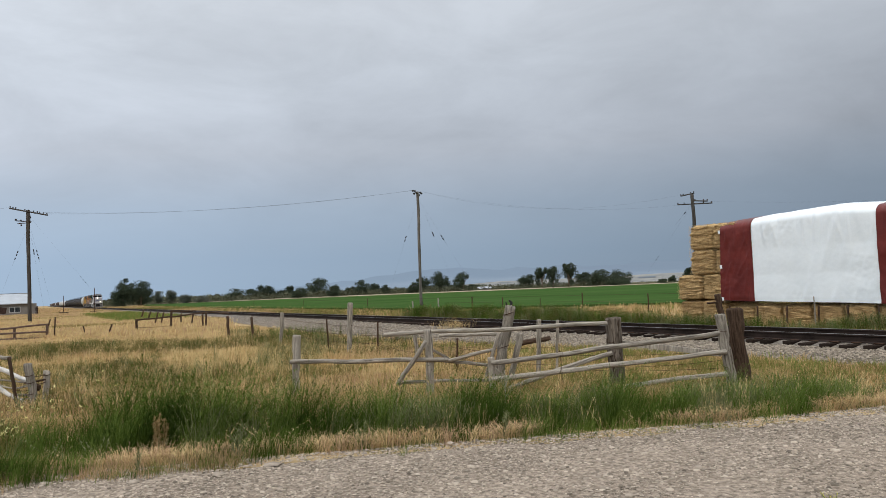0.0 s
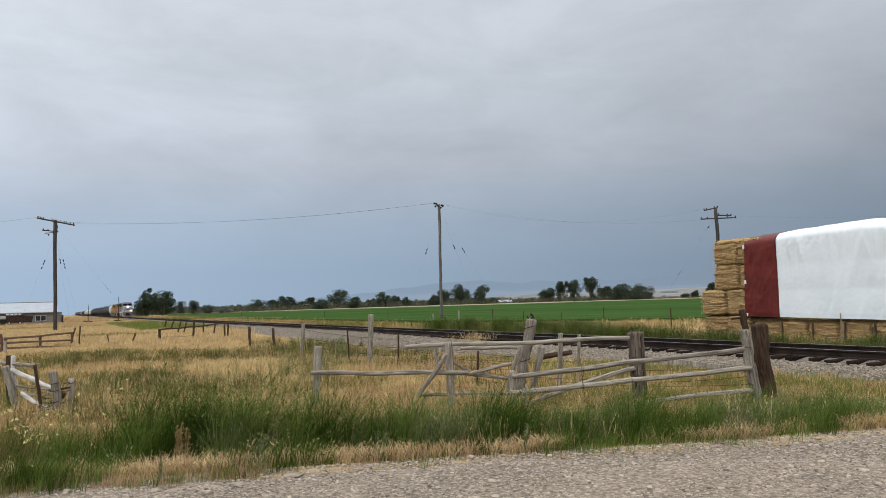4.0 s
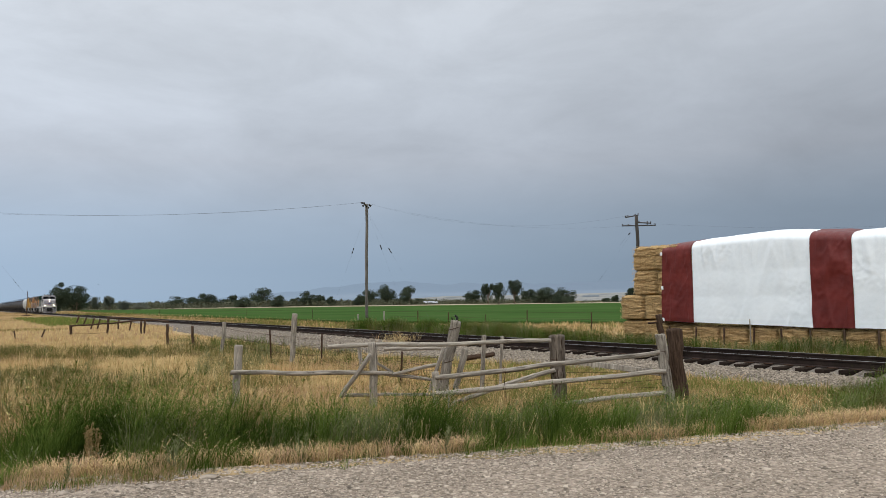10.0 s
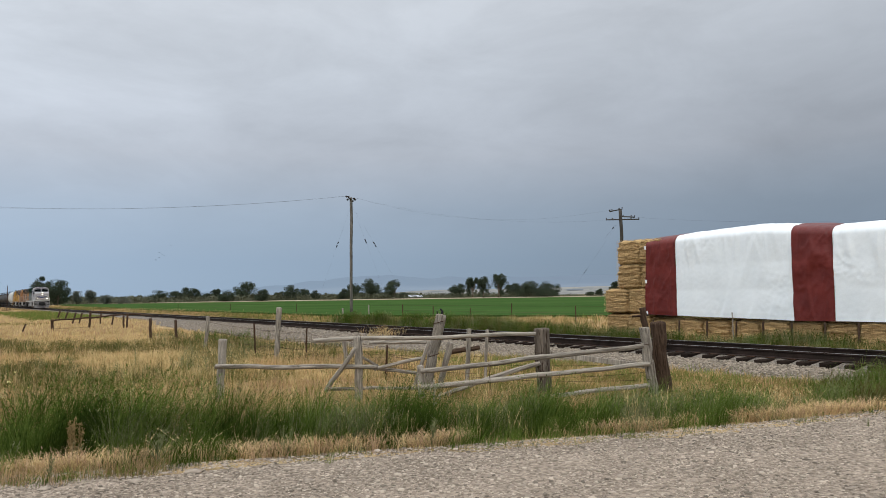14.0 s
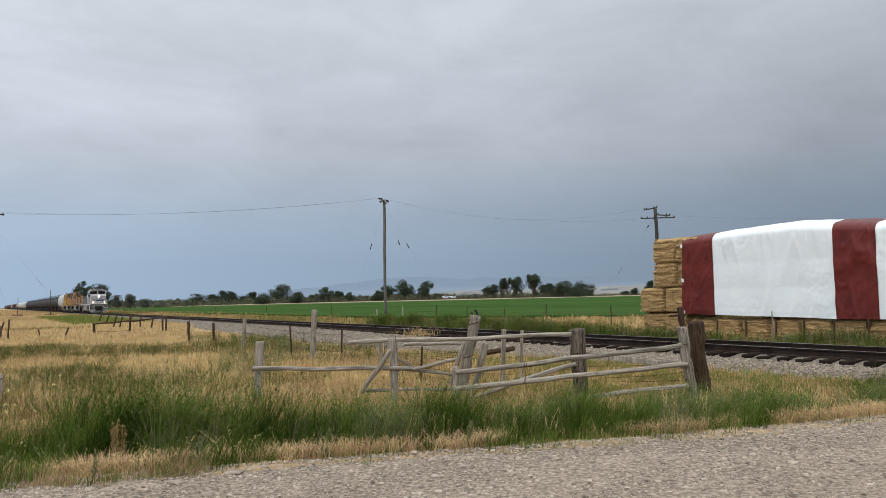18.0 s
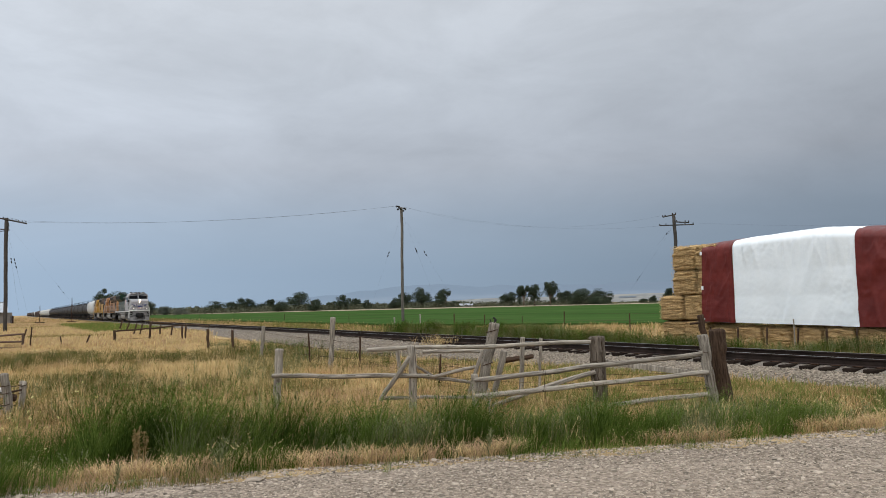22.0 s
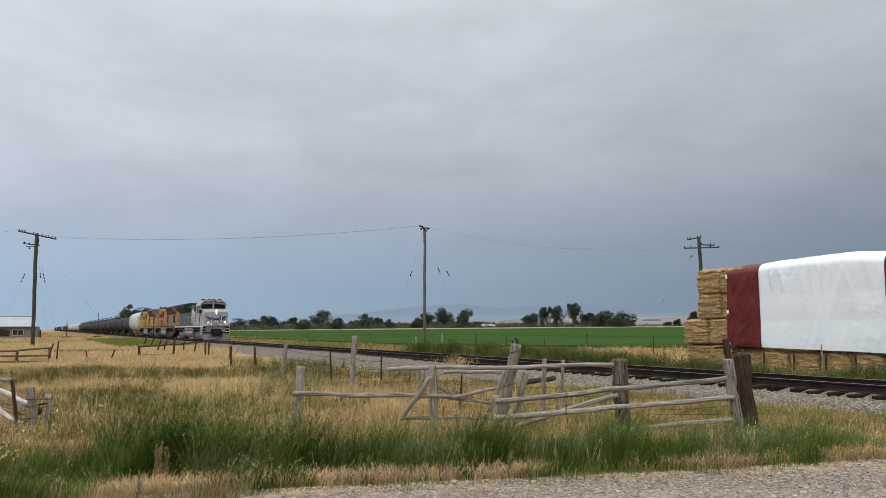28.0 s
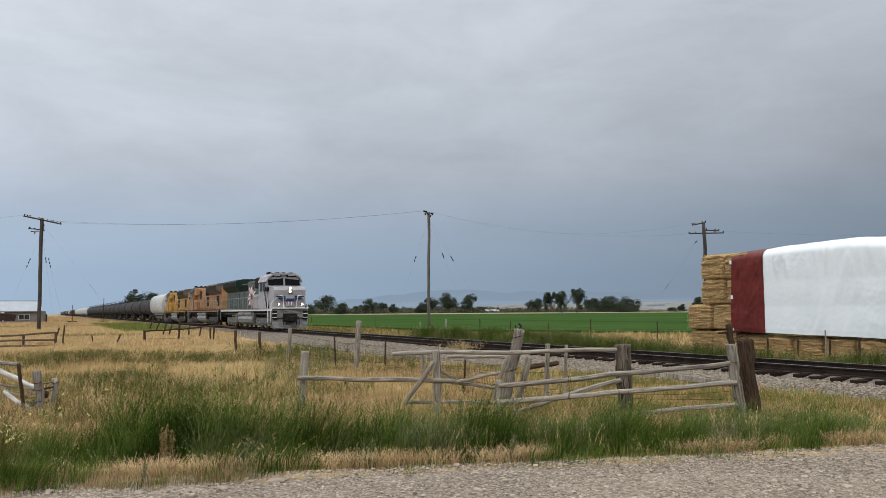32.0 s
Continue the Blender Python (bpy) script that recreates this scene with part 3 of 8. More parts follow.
def build_distance():
    # backdrop mountains: distance haze is painted as emission, not lit
    haze = glow("mountain_haze_glow", (0.190, 0.285, 0.395), 1.0)
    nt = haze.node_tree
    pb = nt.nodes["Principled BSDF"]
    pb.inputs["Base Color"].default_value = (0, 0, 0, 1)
    # the glow colour darkens towards the east to sit with the rainy sky
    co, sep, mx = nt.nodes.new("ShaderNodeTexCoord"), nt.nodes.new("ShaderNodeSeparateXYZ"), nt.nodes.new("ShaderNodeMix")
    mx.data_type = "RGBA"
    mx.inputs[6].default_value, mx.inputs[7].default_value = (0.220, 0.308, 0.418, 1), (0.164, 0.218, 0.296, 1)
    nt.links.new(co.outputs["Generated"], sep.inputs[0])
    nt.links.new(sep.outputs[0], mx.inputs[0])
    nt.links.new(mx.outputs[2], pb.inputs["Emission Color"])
    rng = random.Random(2)
    for name, R, a0, a1, hh, mat, sd in (("mountain_range", 4800, -16, 42, 152, haze, 1.0),):
        V, F = [], []
        m = 200
        for i in range(m + 1):
            a = radians(a0 + (a1 - a0) * i / m)
            u = i / m
            edge = min(1, u * 5, (1 - u) * 4)
            h = hh * edge * (0.78 + 0.28 * noise.noise((u * 9, sd, 0)) + 0.10 * noise.noise((u * 31, sd, 3)))
            V += [(R * math.sin(a), R * math.cos(a), -5), (R * math.sin(a), R * math.cos(a), max(h, 0.5)), ((R + 120) * math.sin(a), (R + 120) * math.cos(a), -5)]
        for i in range(m):
            F += [(3 * i, 3 * i + 3, 3 * i + 4, 3 * i + 1), (3 * i + 1, 3 * i + 4, 3 * i + 5, 3 * i + 2)]
        tagged(quick(name, V, F, [mat]), "blue mountain range on the horizon, glowing with painted haze", "mountains", kind="structure")
    # distance haze is mixed into the hill colours and their dark specks
    hill = material("hazed_hills", (0.150, 0.162, 0.165), (0.285, 0.275, 0.250), 0.006, 0.05, 1, 0, spec=0, speck=(0.085, 0.105, 0.110), speck_at=0.60)
    V, F, m = [], [], 160
    for i in range(m + 1):
        u = i / m
        a = radians(-8 + 48 * u)
        R = 2600
        h = 32 * min(1, u * 4) * (0.6 + 0.5 * noise.noise((u * 6, 7, 0)) + 0.8 * u)
        for k, (dr, hh) in enumerate(((0, -2), (250, 0.45 * h), (600, h), (900, -2))):
            V.append(((R + dr) * math.sin(a), (R + dr) * math.cos(a), hh))
    for i in range(m):
        for k in range(3):
            F.append((4 * i + k, 4 * i + 4 + k, 4 * i + 5 + k, 4 * i + 1 + k))
    tagged(quick("hills", V, F, [hill], smooth=True), "low farmland hills far away, pale with painted haze", "hills", kind="structure")


build_ground()
build_track()
build_distance()


# ---- hay stack under its tarp ----
STACK = Matrix.Translation((9.24, 32.05, 0)) @ pose(0, 0, 0, 0, 0, -52.95)


def bale_mesh(seed):
    """A big square bale: flakes of pressed straw, bulging between the twines, with soft edges."""
    rng = random.Random(seed)
    nx, ny, nz = 14, 6, 44
    W, D, H = 1.04, 2.4, 0.955
    bm = bmesh.new()
    grid = {}

    def vert(i, j, k):
        key = (i, j, k)
        if key not in grid:
            x, y, z = i / nx, j / ny, k / nz
            co = Vector(((x - 0.5) * W, y * D, z * H))
            c = Vector((0, D / 2, H / 2))
            d = co - c
            q = Vector((abs(d.x) / (W / 2), abs(d.y) / (D / 2), abs(d.z) / (H / 2)))
            rnd = sum(max(0, t - 0.86) for t in q) - max(max(0, t - 0.86) for t in q)
            co -= d * rnd * 0.55
            strat = 0.036 * noise.noise((seed * 5, x * 1.6 + y, z * 13)) + 0.024 * noise.noise((seed * 3, x * 3, z * 27)) - 0.04 * max(0.0, 1 - 6 * abs(noise.noise((seed * 9, x * 1.1, z * 7))))
            lump = 0.08 * noise.noise((co.x * 3 + seed * 7, co.y * 3, co.z * 5)) + 0.045 * noise.noise((co.x * 12 + seed, co.y * 12, co.z * 24))
            n = Vector((d.x / W, d.y / D, d.z / H))
            m = max(n, key=abs)
            n = Vector([t if abs(t) > abs(m) * 0.9 else 0 for t in n]).normalized()
            co += n * (strat * (abs(n.z) < 0.5) + lump + 0.02)
            grid[key] = bm.verts.new(co)
        return grid[key]

    for i in range(nx):
        for k in range(nz):
            bm.faces.new((vert(i, 0, k), vert(i + 1, 0, k), vert(i + 1, 0, k + 1), vert(i, 0, k + 1)))
            bm.faces.new((vert(i, ny, k), vert(i, ny, k + 1), vert(i + 1, ny, k + 1), vert(i + 1, ny, k)))
    for j in range(ny):
        for k in range(nz):
            bm.faces.new((vert(0, j, k), vert(0, j, k + 1), vert(0, j + 1, k + 1), vert(0, j + 1, k)))
            bm.faces.new((vert(nx, j, k), vert(nx, j + 1, k), vert(nx, j + 1, k + 1), vert(nx, j, k + 1)))
    for i in range(nx):
        for j in range(ny):
            bm.faces.new((vert(i, j, 0), vert(i, j + 1, 0), vert(i + 1, j + 1, 0), vert(i + 1, j, 0)))
            bm.faces.new((vert(i, j, nz), vert(i + 1, j, nz), vert(i + 1, j + 1, nz), vert(i, j + 1, nz)))
    me = bpy.data.meshes.new("hay_bale")
    bm.to_mesh(me)
    bm.free()
    me.materials.append(HAY)
    me.polygons.foreach_set("use_smooth", [True] * len(me.polygons))
    return me


def straw_mesh(seed):
    rng = np.random.default_rng(seed)
    n = 2600
    face = rng.random(n)
    x, z = rng.uniform(-0.54, 0.54, n), rng.uniform(0.02, 0.98, n)
    y = np.where(face < 0.8, -0.03, rng.uniform(0, 2.0, n))
    z = np.where(face < 0.8, z, 0.99)
    a = rng.normal(0, 0.8, n)
    ln = rng.uniform(0.02, 0.075, n)
    d = np.c_[np.cos(a) * ln, -rng.uniform(0.0, 0.05, n), np.sin(a) * ln * 0.6]
    b = np.c_[x, y, z]
    w = np.c_[np.zeros(n), np.zeros(n), np.full(n, 0.0045)]
    V = np.stack([b - w, b + w, b + d], 1).reshape(-1, 3)
    F = np.arange(3 * n).reshape(-1, 3)
    ob = quick("straw", V, F, [STRAW])
    me = ob.data
    bpy.data.objects.remove(ob)
    return me


def tarp_top(u):
    us = (2.5, 4.3, 5.8, 7.3, 8.8, 10.0, 12.0, 14.0, 17.0)
    zs = (3.80, 3.92, 3.99, 4.03, 3.93, 3.82, 3.84, 3.88, 3.86)
    return float(np.interp(u, us, zs)) + 0.02 * noise.noise((u * 1.3, 0, 51))


def tarp_hem(u):
    return float(np.interp(u, (2.82, 4.12, 7.0, 8.6, 12.0, 15.7), (0.75, 0.70, 0.63, 0.575, 0.56, 0.56))) + 0.02 * noise.noise((u * 1.7, 0, 52))


def ridge(u, z, ku, kz, o, sharp):
    """A crease where the noise crosses zero."""
    return max(0.0, 1.0 - abs(noise.noise((u * ku, z * kz, o))) * sharp)


def tarp_fold(u, z, v, loose):
    """How far the sheet stands off the bales: taut over their faces, with pleats under the top edge and wrinkles in patches."""
    f = 0.030 * noise.noise((u * 0.6, z * 0.45, 1))
    # rows of bales press through
    f += 0.018 * math.sin(math.pi * ((z - 0.70) % 0.97) / 0.97) * (0.6 + 0.8 * noise.noise((u * 0.7, 3, z * 0.4)))
    # fine pleats that hang from the shoulder and run out downwards
    top = max(0.0, (v - 0.20) / 0.80) ** 1.2
    f += top * (0.034 * ridge(u + 0.12 * z, z, 2.6, 0.3, 41, 4.0) + 0.013 * ridge(u - 0.06 * z, z, 8.0, 0.5, 44, 3.0)) * (0.45 + 0.9 * max(0.0, 0.35 + noise.noise((u * 0.9, 0, 43))))
    # long slack folds
    f += 0.058 * ridge(u - 0.22 * z, z, 1.05, 0.2, 47, 7.5) * max(0.0, 0.25 + noise.noise((u * 0.6, z * 0.9, 48)) + 0.4 * v)
    if loose:
        f += 0.035 * ridge(u + 0.10 * z, z, 1.9, 0.35, 60, 5.0) + 0.02 * ridge(u - 0.3 * z, z, 2.8, 1.2, 61, 5.0)
    # the doubled hem
    f += 0.008 * max(0.0, 1 - abs(v - 0.055) / 0.02)
    # wrinkles, slanting, in a few patches
    m = max(0.0, noise.noise((u * 0.55, z * 0.7, 12)) - (0.02 if not loose else -0.25)) * 2.2
    f += m * (0.008 * ridge(u + 0.55 * z, z - 0.25 * u, 3.0, 2.2, 15, 4.0) + 0.009 * ridge(u - 0.4 * z, z + 0.2 * u, 4.6, 6.0, 16, 3.5))
    # small crinkles all over
    f += 0.005 * noise.noise((u * 9, z * 14, 19)) + 0.004 * noise.noise((u * 15 + z * 4, z * 22, 20))
    # a slack hem
    f += 0.020 * max(0.0, 1 - v / 0.10) * noise.noise((u * 5.0, 0, 18))
    return f


def build_haystack():
    meshes = [bale_mesh(k) for k in (1, 2, 3, 4)]
    straws = [straw_mesh(k) for k in (1, 2)]
    rng = random.Random(8)
    for layer in range(4):
        u0 = 0.66 if layer < 2 else 1.27
        for c in range(13 if layer < 2 else 12):
            z = ((-0.30, 0.80, 1.80, 2.80) if c < 2 else (-0.36, 0.72, 1.70, 2.66))[layer]
            tilt = rng.uniform(-2.5, 2.5) if c < 2 else rng.uniform(-1, 1)
            b = thing("hay_bale", "large square bale of golden pressed straw in a stack", "hay bale", "bales of the haystack",
                      STACK @ pose(u0 + 0.55 + 1.105 * c, 0.06 + rng.uniform(-0.05, 0.05) + ((-0.02 if layer == 0 else 0.14) if c > 1 else 0), z, 0, 0, tilt))
            body = new("straw_body", meshes[rng.randrange(4)])
            body.parent = b
            if layer == 0:
                body.matrix_basis = Matrix.Diagonal((1, 1, 1.1 if c < 2 else 0.92, 1))
            if c < 3 or layer == 0:
                s = new("straw", straws[(c + layer) % 2])
                s.parent = b
                tagged(s, kind="stuff")
                tw = bmesh.new()
                for x in (-0.36, -0.12, 0.12, 0.36):
                    rod(tw, (x, -0.03, 0.02), (x, -0.03, 0.96), 0.003, seg=4)
                part("twine", tw, TWINE, b)

    tarp = thing("tarp", "white tarpaulin with dark red stripes draped over the haystack", "tarp", m=STACK)
    edges = [(2.82, 4.12, TARP_RED, "red_panel", "dark red tarp stripe"), (4.12, 8.60, TARP_WHITE, "white_panel", "creased white tarp panel"),
             (8.60, 9.95, TARP_RED, "red_panel", "dark red tarp stripe"), (9.95, 14.4, TARP_WHITE, "white_panel", "creased white tarp panel"),
             (14.4, 15.7, TARP_RED, "red_panel", "dark red tarp stripe")]
    for u0, u1, mat, nm, lab in edges:
        bm = bmesh.new()
        nu = max(8, int((u1 - u0) / 0.04))
        rows = []
        for i in range(nu + 1):
            u = u0 + (u1 - u0) * i / nu
            zt, zb = tarp_top(u), tarp_hem(u)
            row = []
            for k in range(78):
                if k < 50:
                    v = k / 49
                    z = zb + (zt - 0.40 - zb) * v
                    row.append(Vector((u - 0.10 * (1 - v) * (u < 2.85), -0.02 - 0.06 * (1 - v) - tarp_fold(u, z, v, mat == TARP_RED), z)))
                elif k < 62:
                    # a broad round shoulder
                    t = (k - 49) / 12 * math.pi / 2
                    o = tarp_fold(u, zt - 0.40, 1.0, mat == TARP_RED) * math.cos(t)
                    row.append(Vector((u, -0.02 - o + 0.55 * (1 - math.cos(t)), zt - 0.40 + 0.36 * math.sin(t) + 0.015 * noise.noise((u * 6, t, 2)) * math.sin(t))))
                else:
                    v = (k - 61) / 16
                    row.append(Vector((u, 0.53 + 1.95 * v, zt - 0.04 + 0.12 * math.sin(v * math.pi) + 0.03 * noise.noise((u * 1.5, v * 3, 4)))))
            rows.append([bm.verts.new(c) for c in row])
        for i in range(nu):
            for k in range(77):
                bm.faces.new((rows[i][k], rows[i + 1][k], rows[i + 1][k + 1], rows[i][k + 1])).smooth = True
        part(nm, bm, mat, tarp, lab)
    # hem rope, grommets and a stake at the lower edge
    bm = bmesh.new()
    pts = [Vector((u, -0.09, tarp_hem(u))) for u in np.arange(2.82, 15.7, 0.3)]
    for p, q in zip(pts[:-1], pts[1:]):
        rod(bm, p, q, 0.004, seg=5)
    part("hem_rope", bm, CABLE, tarp, "thin dark rope in the tarp hem")
    for z in (0.80, 2.05, 3.40):
        bm = bmesh.new()
        box(bm, 2.75, 2.84, -0.12, -0.08, z - 0.07, z + 0.07, 0.01)
        part("tie_tab", bm, TARP_WHITE, tarp, "small white tie tab on the tarp edge")
    stake = thing("tarp_stake", "thin grey stake standing against the tarp hem", "stake")
    log("stake_rod", stake, STACK @ Vector((6.45, -0.25, -0.3)), STACK @ Vector((6.45, -0.25, 0.85)), 0.025, WOOD)
    # added dark strips that imitate the shaded gaps between the lowest bales
    for u in (3.05, 4.2, 5.35, 6.5, 7.5, 8.5, 9.6, 10.65, 11.6, 12.7):
        p = thing("pallet_post", "dark strip standing in for the shaded gap between bales", "post", "posts under the tarp")
        log("post", p, STACK @ Vector((u, -0.12, -0.3)), STACK @ Vector((u, -0.08, 0.53)), 0.036, WOOD_DARK)


# ---- utility poles and lines ----
LAMP_BLACK = material("black_porcelain", (0.012, 0.011, 0.011), (0.03, 0.028, 0.028), 5, 40, 0.4, 0)


def knob(bm, c, r=0.07):
    c = Vector(c)
    rod(bm, c, c + Vector((0, 0, 0.10)), r * 0.5, seg=6)
    rod(bm, c + Vector((0, 0, 0.10)), c + Vector((0, 0, 0.20)), r, r * 0.7, seg=8)


def guy(pole, a, b, ins, r=0.004, size=1.0):
    cable("guy_wire", pole, a, b, r, CABLE, 0.0, 2)
    a, b = Vector(a), Vector(b)
    for t in ins:
        bm = bmesh.new()
        c = a.lerp(b, t)
        d = (b - a).normalized()
        rod(bm, c - d * 0.13 * size, c + d * 0.13 * size, 0.06 * size, 0.045 * size, seg=8)
        part("strain_insulator", bm, LAMP_BLACK, pole, "dark strain insulator on the guy wire")


def build_poles():
    INS = material("insulator_dark", (0.02, 0.018, 0.018), (0.07, 0.05, 0.045), 5, 40, 0.3, 0)
    POLE = material("pole_wood", (0.028, 0.025, 0.023), (0.100, 0.088, 0.078), 3, 40, 0.9, 0.5, stretch=(5, 5, 0.4))

    POLE_PALE = material("bleached_pole_wood", (0.062, 0.055, 0.048), (0.20, 0.18, 0.155), 3, 40, 0.9, 0.5, stretch=(5, 5, 0.4))

    def base(x, y, top, r, wood=POLE):
        p = thing("utility_pole", "tall weathered wooden utility pole with dark insulators", "utility pole", "line of utility poles")
        log("pole_shaft", p, (x, y, -0.4), (x, y, top), r, wood)
        return p

    # west pole with a long tilted crossarm
    p1 = base(-47.62, 87.93, 12.75, 0.20)
    bm = bmesh.new()
    a, b = Vector((-49.25, 86.9, 12.90)), Vector((-45.75, 88.75, 12.13))
    rod(bm, a, b, 0.09, seg=6)
    part("crossarm", bm, POLE, p1)
    for t in (0.03, 0.10, 0.17, 0.40, 0.50, 0.62, 0.72, 0.78, 0.88, 0.97):
        bm = bmesh.new()
        knob(bm, a.lerp(b, t) + Vector((0, 0, 0.05)), 0.09 if t < 0.2 else 0.075)
        part("insulator", bm, INS, p1)
    bm = bmesh.new()
    rod(bm, (-48.9, 87.4, 11.5), (-47.3, 88.0, 11.35), 0.06, seg=6)
    rod(bm, (-48.6, 87.4, 11.15), (-47.5, 87.9, 11.25), 0.05, seg=6)
    part("lower_bracket", bm, STEEL_RUST, p1)
    for c in ((-48.75, 87.4, 11.5), (-48.3, 87.6, 11.4), (-48.2, 87.5, 10.85), (-47.4, 87.8, 11.3), (-47.35, 87.8, 11.7)):
        bm = bmesh.new()
        knob(bm, c, 0.12)
        part("insulator", bm, INS, p1)
    for z0, z1 in ((12.3, 11.9), (11.9, 11.2)):
        bm = bmesh.new()
        rod(bm, (-47.35, 87.7, z0), (-47.25, 87.7, z1), 0.04, seg=5)
        part("jumper_cable", bm, CABLE, p1)
    guy(p1, (-47.6, 87.8, 10.9), (-51.0, 85.8, -0.3), (0.27, 0.30, 0.34))
    guy(p1, (-47.5, 87.8, 11.4), (-44.0, 86.8, -0.3), (0.30, 0.335, 0.37))
    guy(p1, (-47.5, 87.8, 11.2), (-44.8, 86.2, -0.3), (0.28, 0.31))
    guy(p1, (-47.5, 87.9, 12.0), (-38.6, 90.3, -0.3), (0.585, 0.61, 0.64), 0.0025, 0.55)

    # middle pole, its crossarm seen on end
    p2 = base(-2.49, 84.36, 12.6, 0.16, POLE_PALE)
    bm = bmesh.new()
    rod(bm, (-2.62, 83.0, 12.35), (-2.36, 85.7, 12.35), 0.09, seg=6)
    part("crossarm", bm, POLE, p2)
    for x, y, z in ((-2.92, 83.1, 12.42), (-2.80, 83.3, 12.12), (-2.72, 83.2, 12.38), (-2.18, 85.2, 12.45), (-2.30, 85.0, 12.15), (-2.06, 85.5, 12.40)):
        bm = bmesh.new()
        knob(bm, (x, y, z), 0.15)
        part("insulator", bm, INS, p2)
    guy(p2, (-2.6, 84.3, 11.4), (-6.6, 83.6, -0.3), (0.33, 0.36), 0.0022)
    guy(p2, (-2.3, 84.2, 11.6), (4.4, 83.2, -0.3), (0.345, 0.37), 0.0022)
    guy(p2, (-2.3, 84.3, 11.6), (2.0, 83.6, -0.3), (0.315, 0.335), 0.0022)

    # east pole behind the haystack
    p3 = base(27.05, 81.55, 10.75, 0.19)
    for a, b in (((25.55, 82.05, 9.72), (28.95, 80.95, 9.66)), ((27.0, 81.6, 10.05), (28.5, 81.1, 9.9)), ((25.9, 81.9, 10.62), (27.25, 81.5, 10.85))):
        bm = bmesh.new()
        rod(bm, a, b, 0.07, seg=6)
        part("crossarm", bm, POLE, p3)
        for t in (0.02, 0.2, 0.75, 0.98):
            bm = bmesh.new()
            knob(bm, Vector(a).lerp(Vector(b), t), 0.075)
            part("insulator", bm, INS, p3)
    guy(p3, (26.9, 81.6, 9.5), (20.3, 83.6, -0.3), (0.54, 0.57), 0.0022, 0.6)
    guy(p3, (26.9, 81.6, 9.6), (25.2, 81.9, 7.6), (0.4,))

    line = thing("power_line", "thin dark power cables strung between the poles", "power line")
    cable("span", line, (-45.8, 88.7, 12.3), (-2.6, 84.2, 12.75), 0.007, CABLE, 0.75, 24)
    cable("span", line, (-46.2, 88.5, 12.45), (-2.9, 83.2, 12.6), 0.007, CABLE, 0.85, 24)
    cable("span", line, (-2.1, 85.3, 12.7), (26.2, 81.9, 10.85), 0.0035, CABLE, 1.75, 24)
    cable("span", line, (-2.3, 84.1, 12.6), (28.6, 81.1, 9.85), 0.0035, CABLE, 1.4, 24)
    cable("span", line, (-49.1, 87.0, 13.0), (-110, 92.0, 12.4), 0.007, CABLE, 1.0, 24)
    cable("span", line, (28.7, 81.0, 9.85), (75, 70.0, 10.5), 0.0035, CABLE, 1.3, 24)


# ---- fences ----
# top and foot of the woven wire at each post
WOVEN = (((-3.92, 25.70, 0.66), (-3.92, 25.70, -0.32)),
         ((-2.94, 23.81, 0.65), (-2.94, 23.81, -0.27)),
         ((-2.00, 22.91, 0.61), (-2.01, 22.91, -0.30)),
         ((-0.78, 20.48, 0.50), (-0.79, 20.48, -0.23)),
         ((0.27, 17.50, 0.49), (0.27, 17.50, -0.23)),
         ((0.98, 15.17, 0.55), (0.97, 15.17, -0.18)))


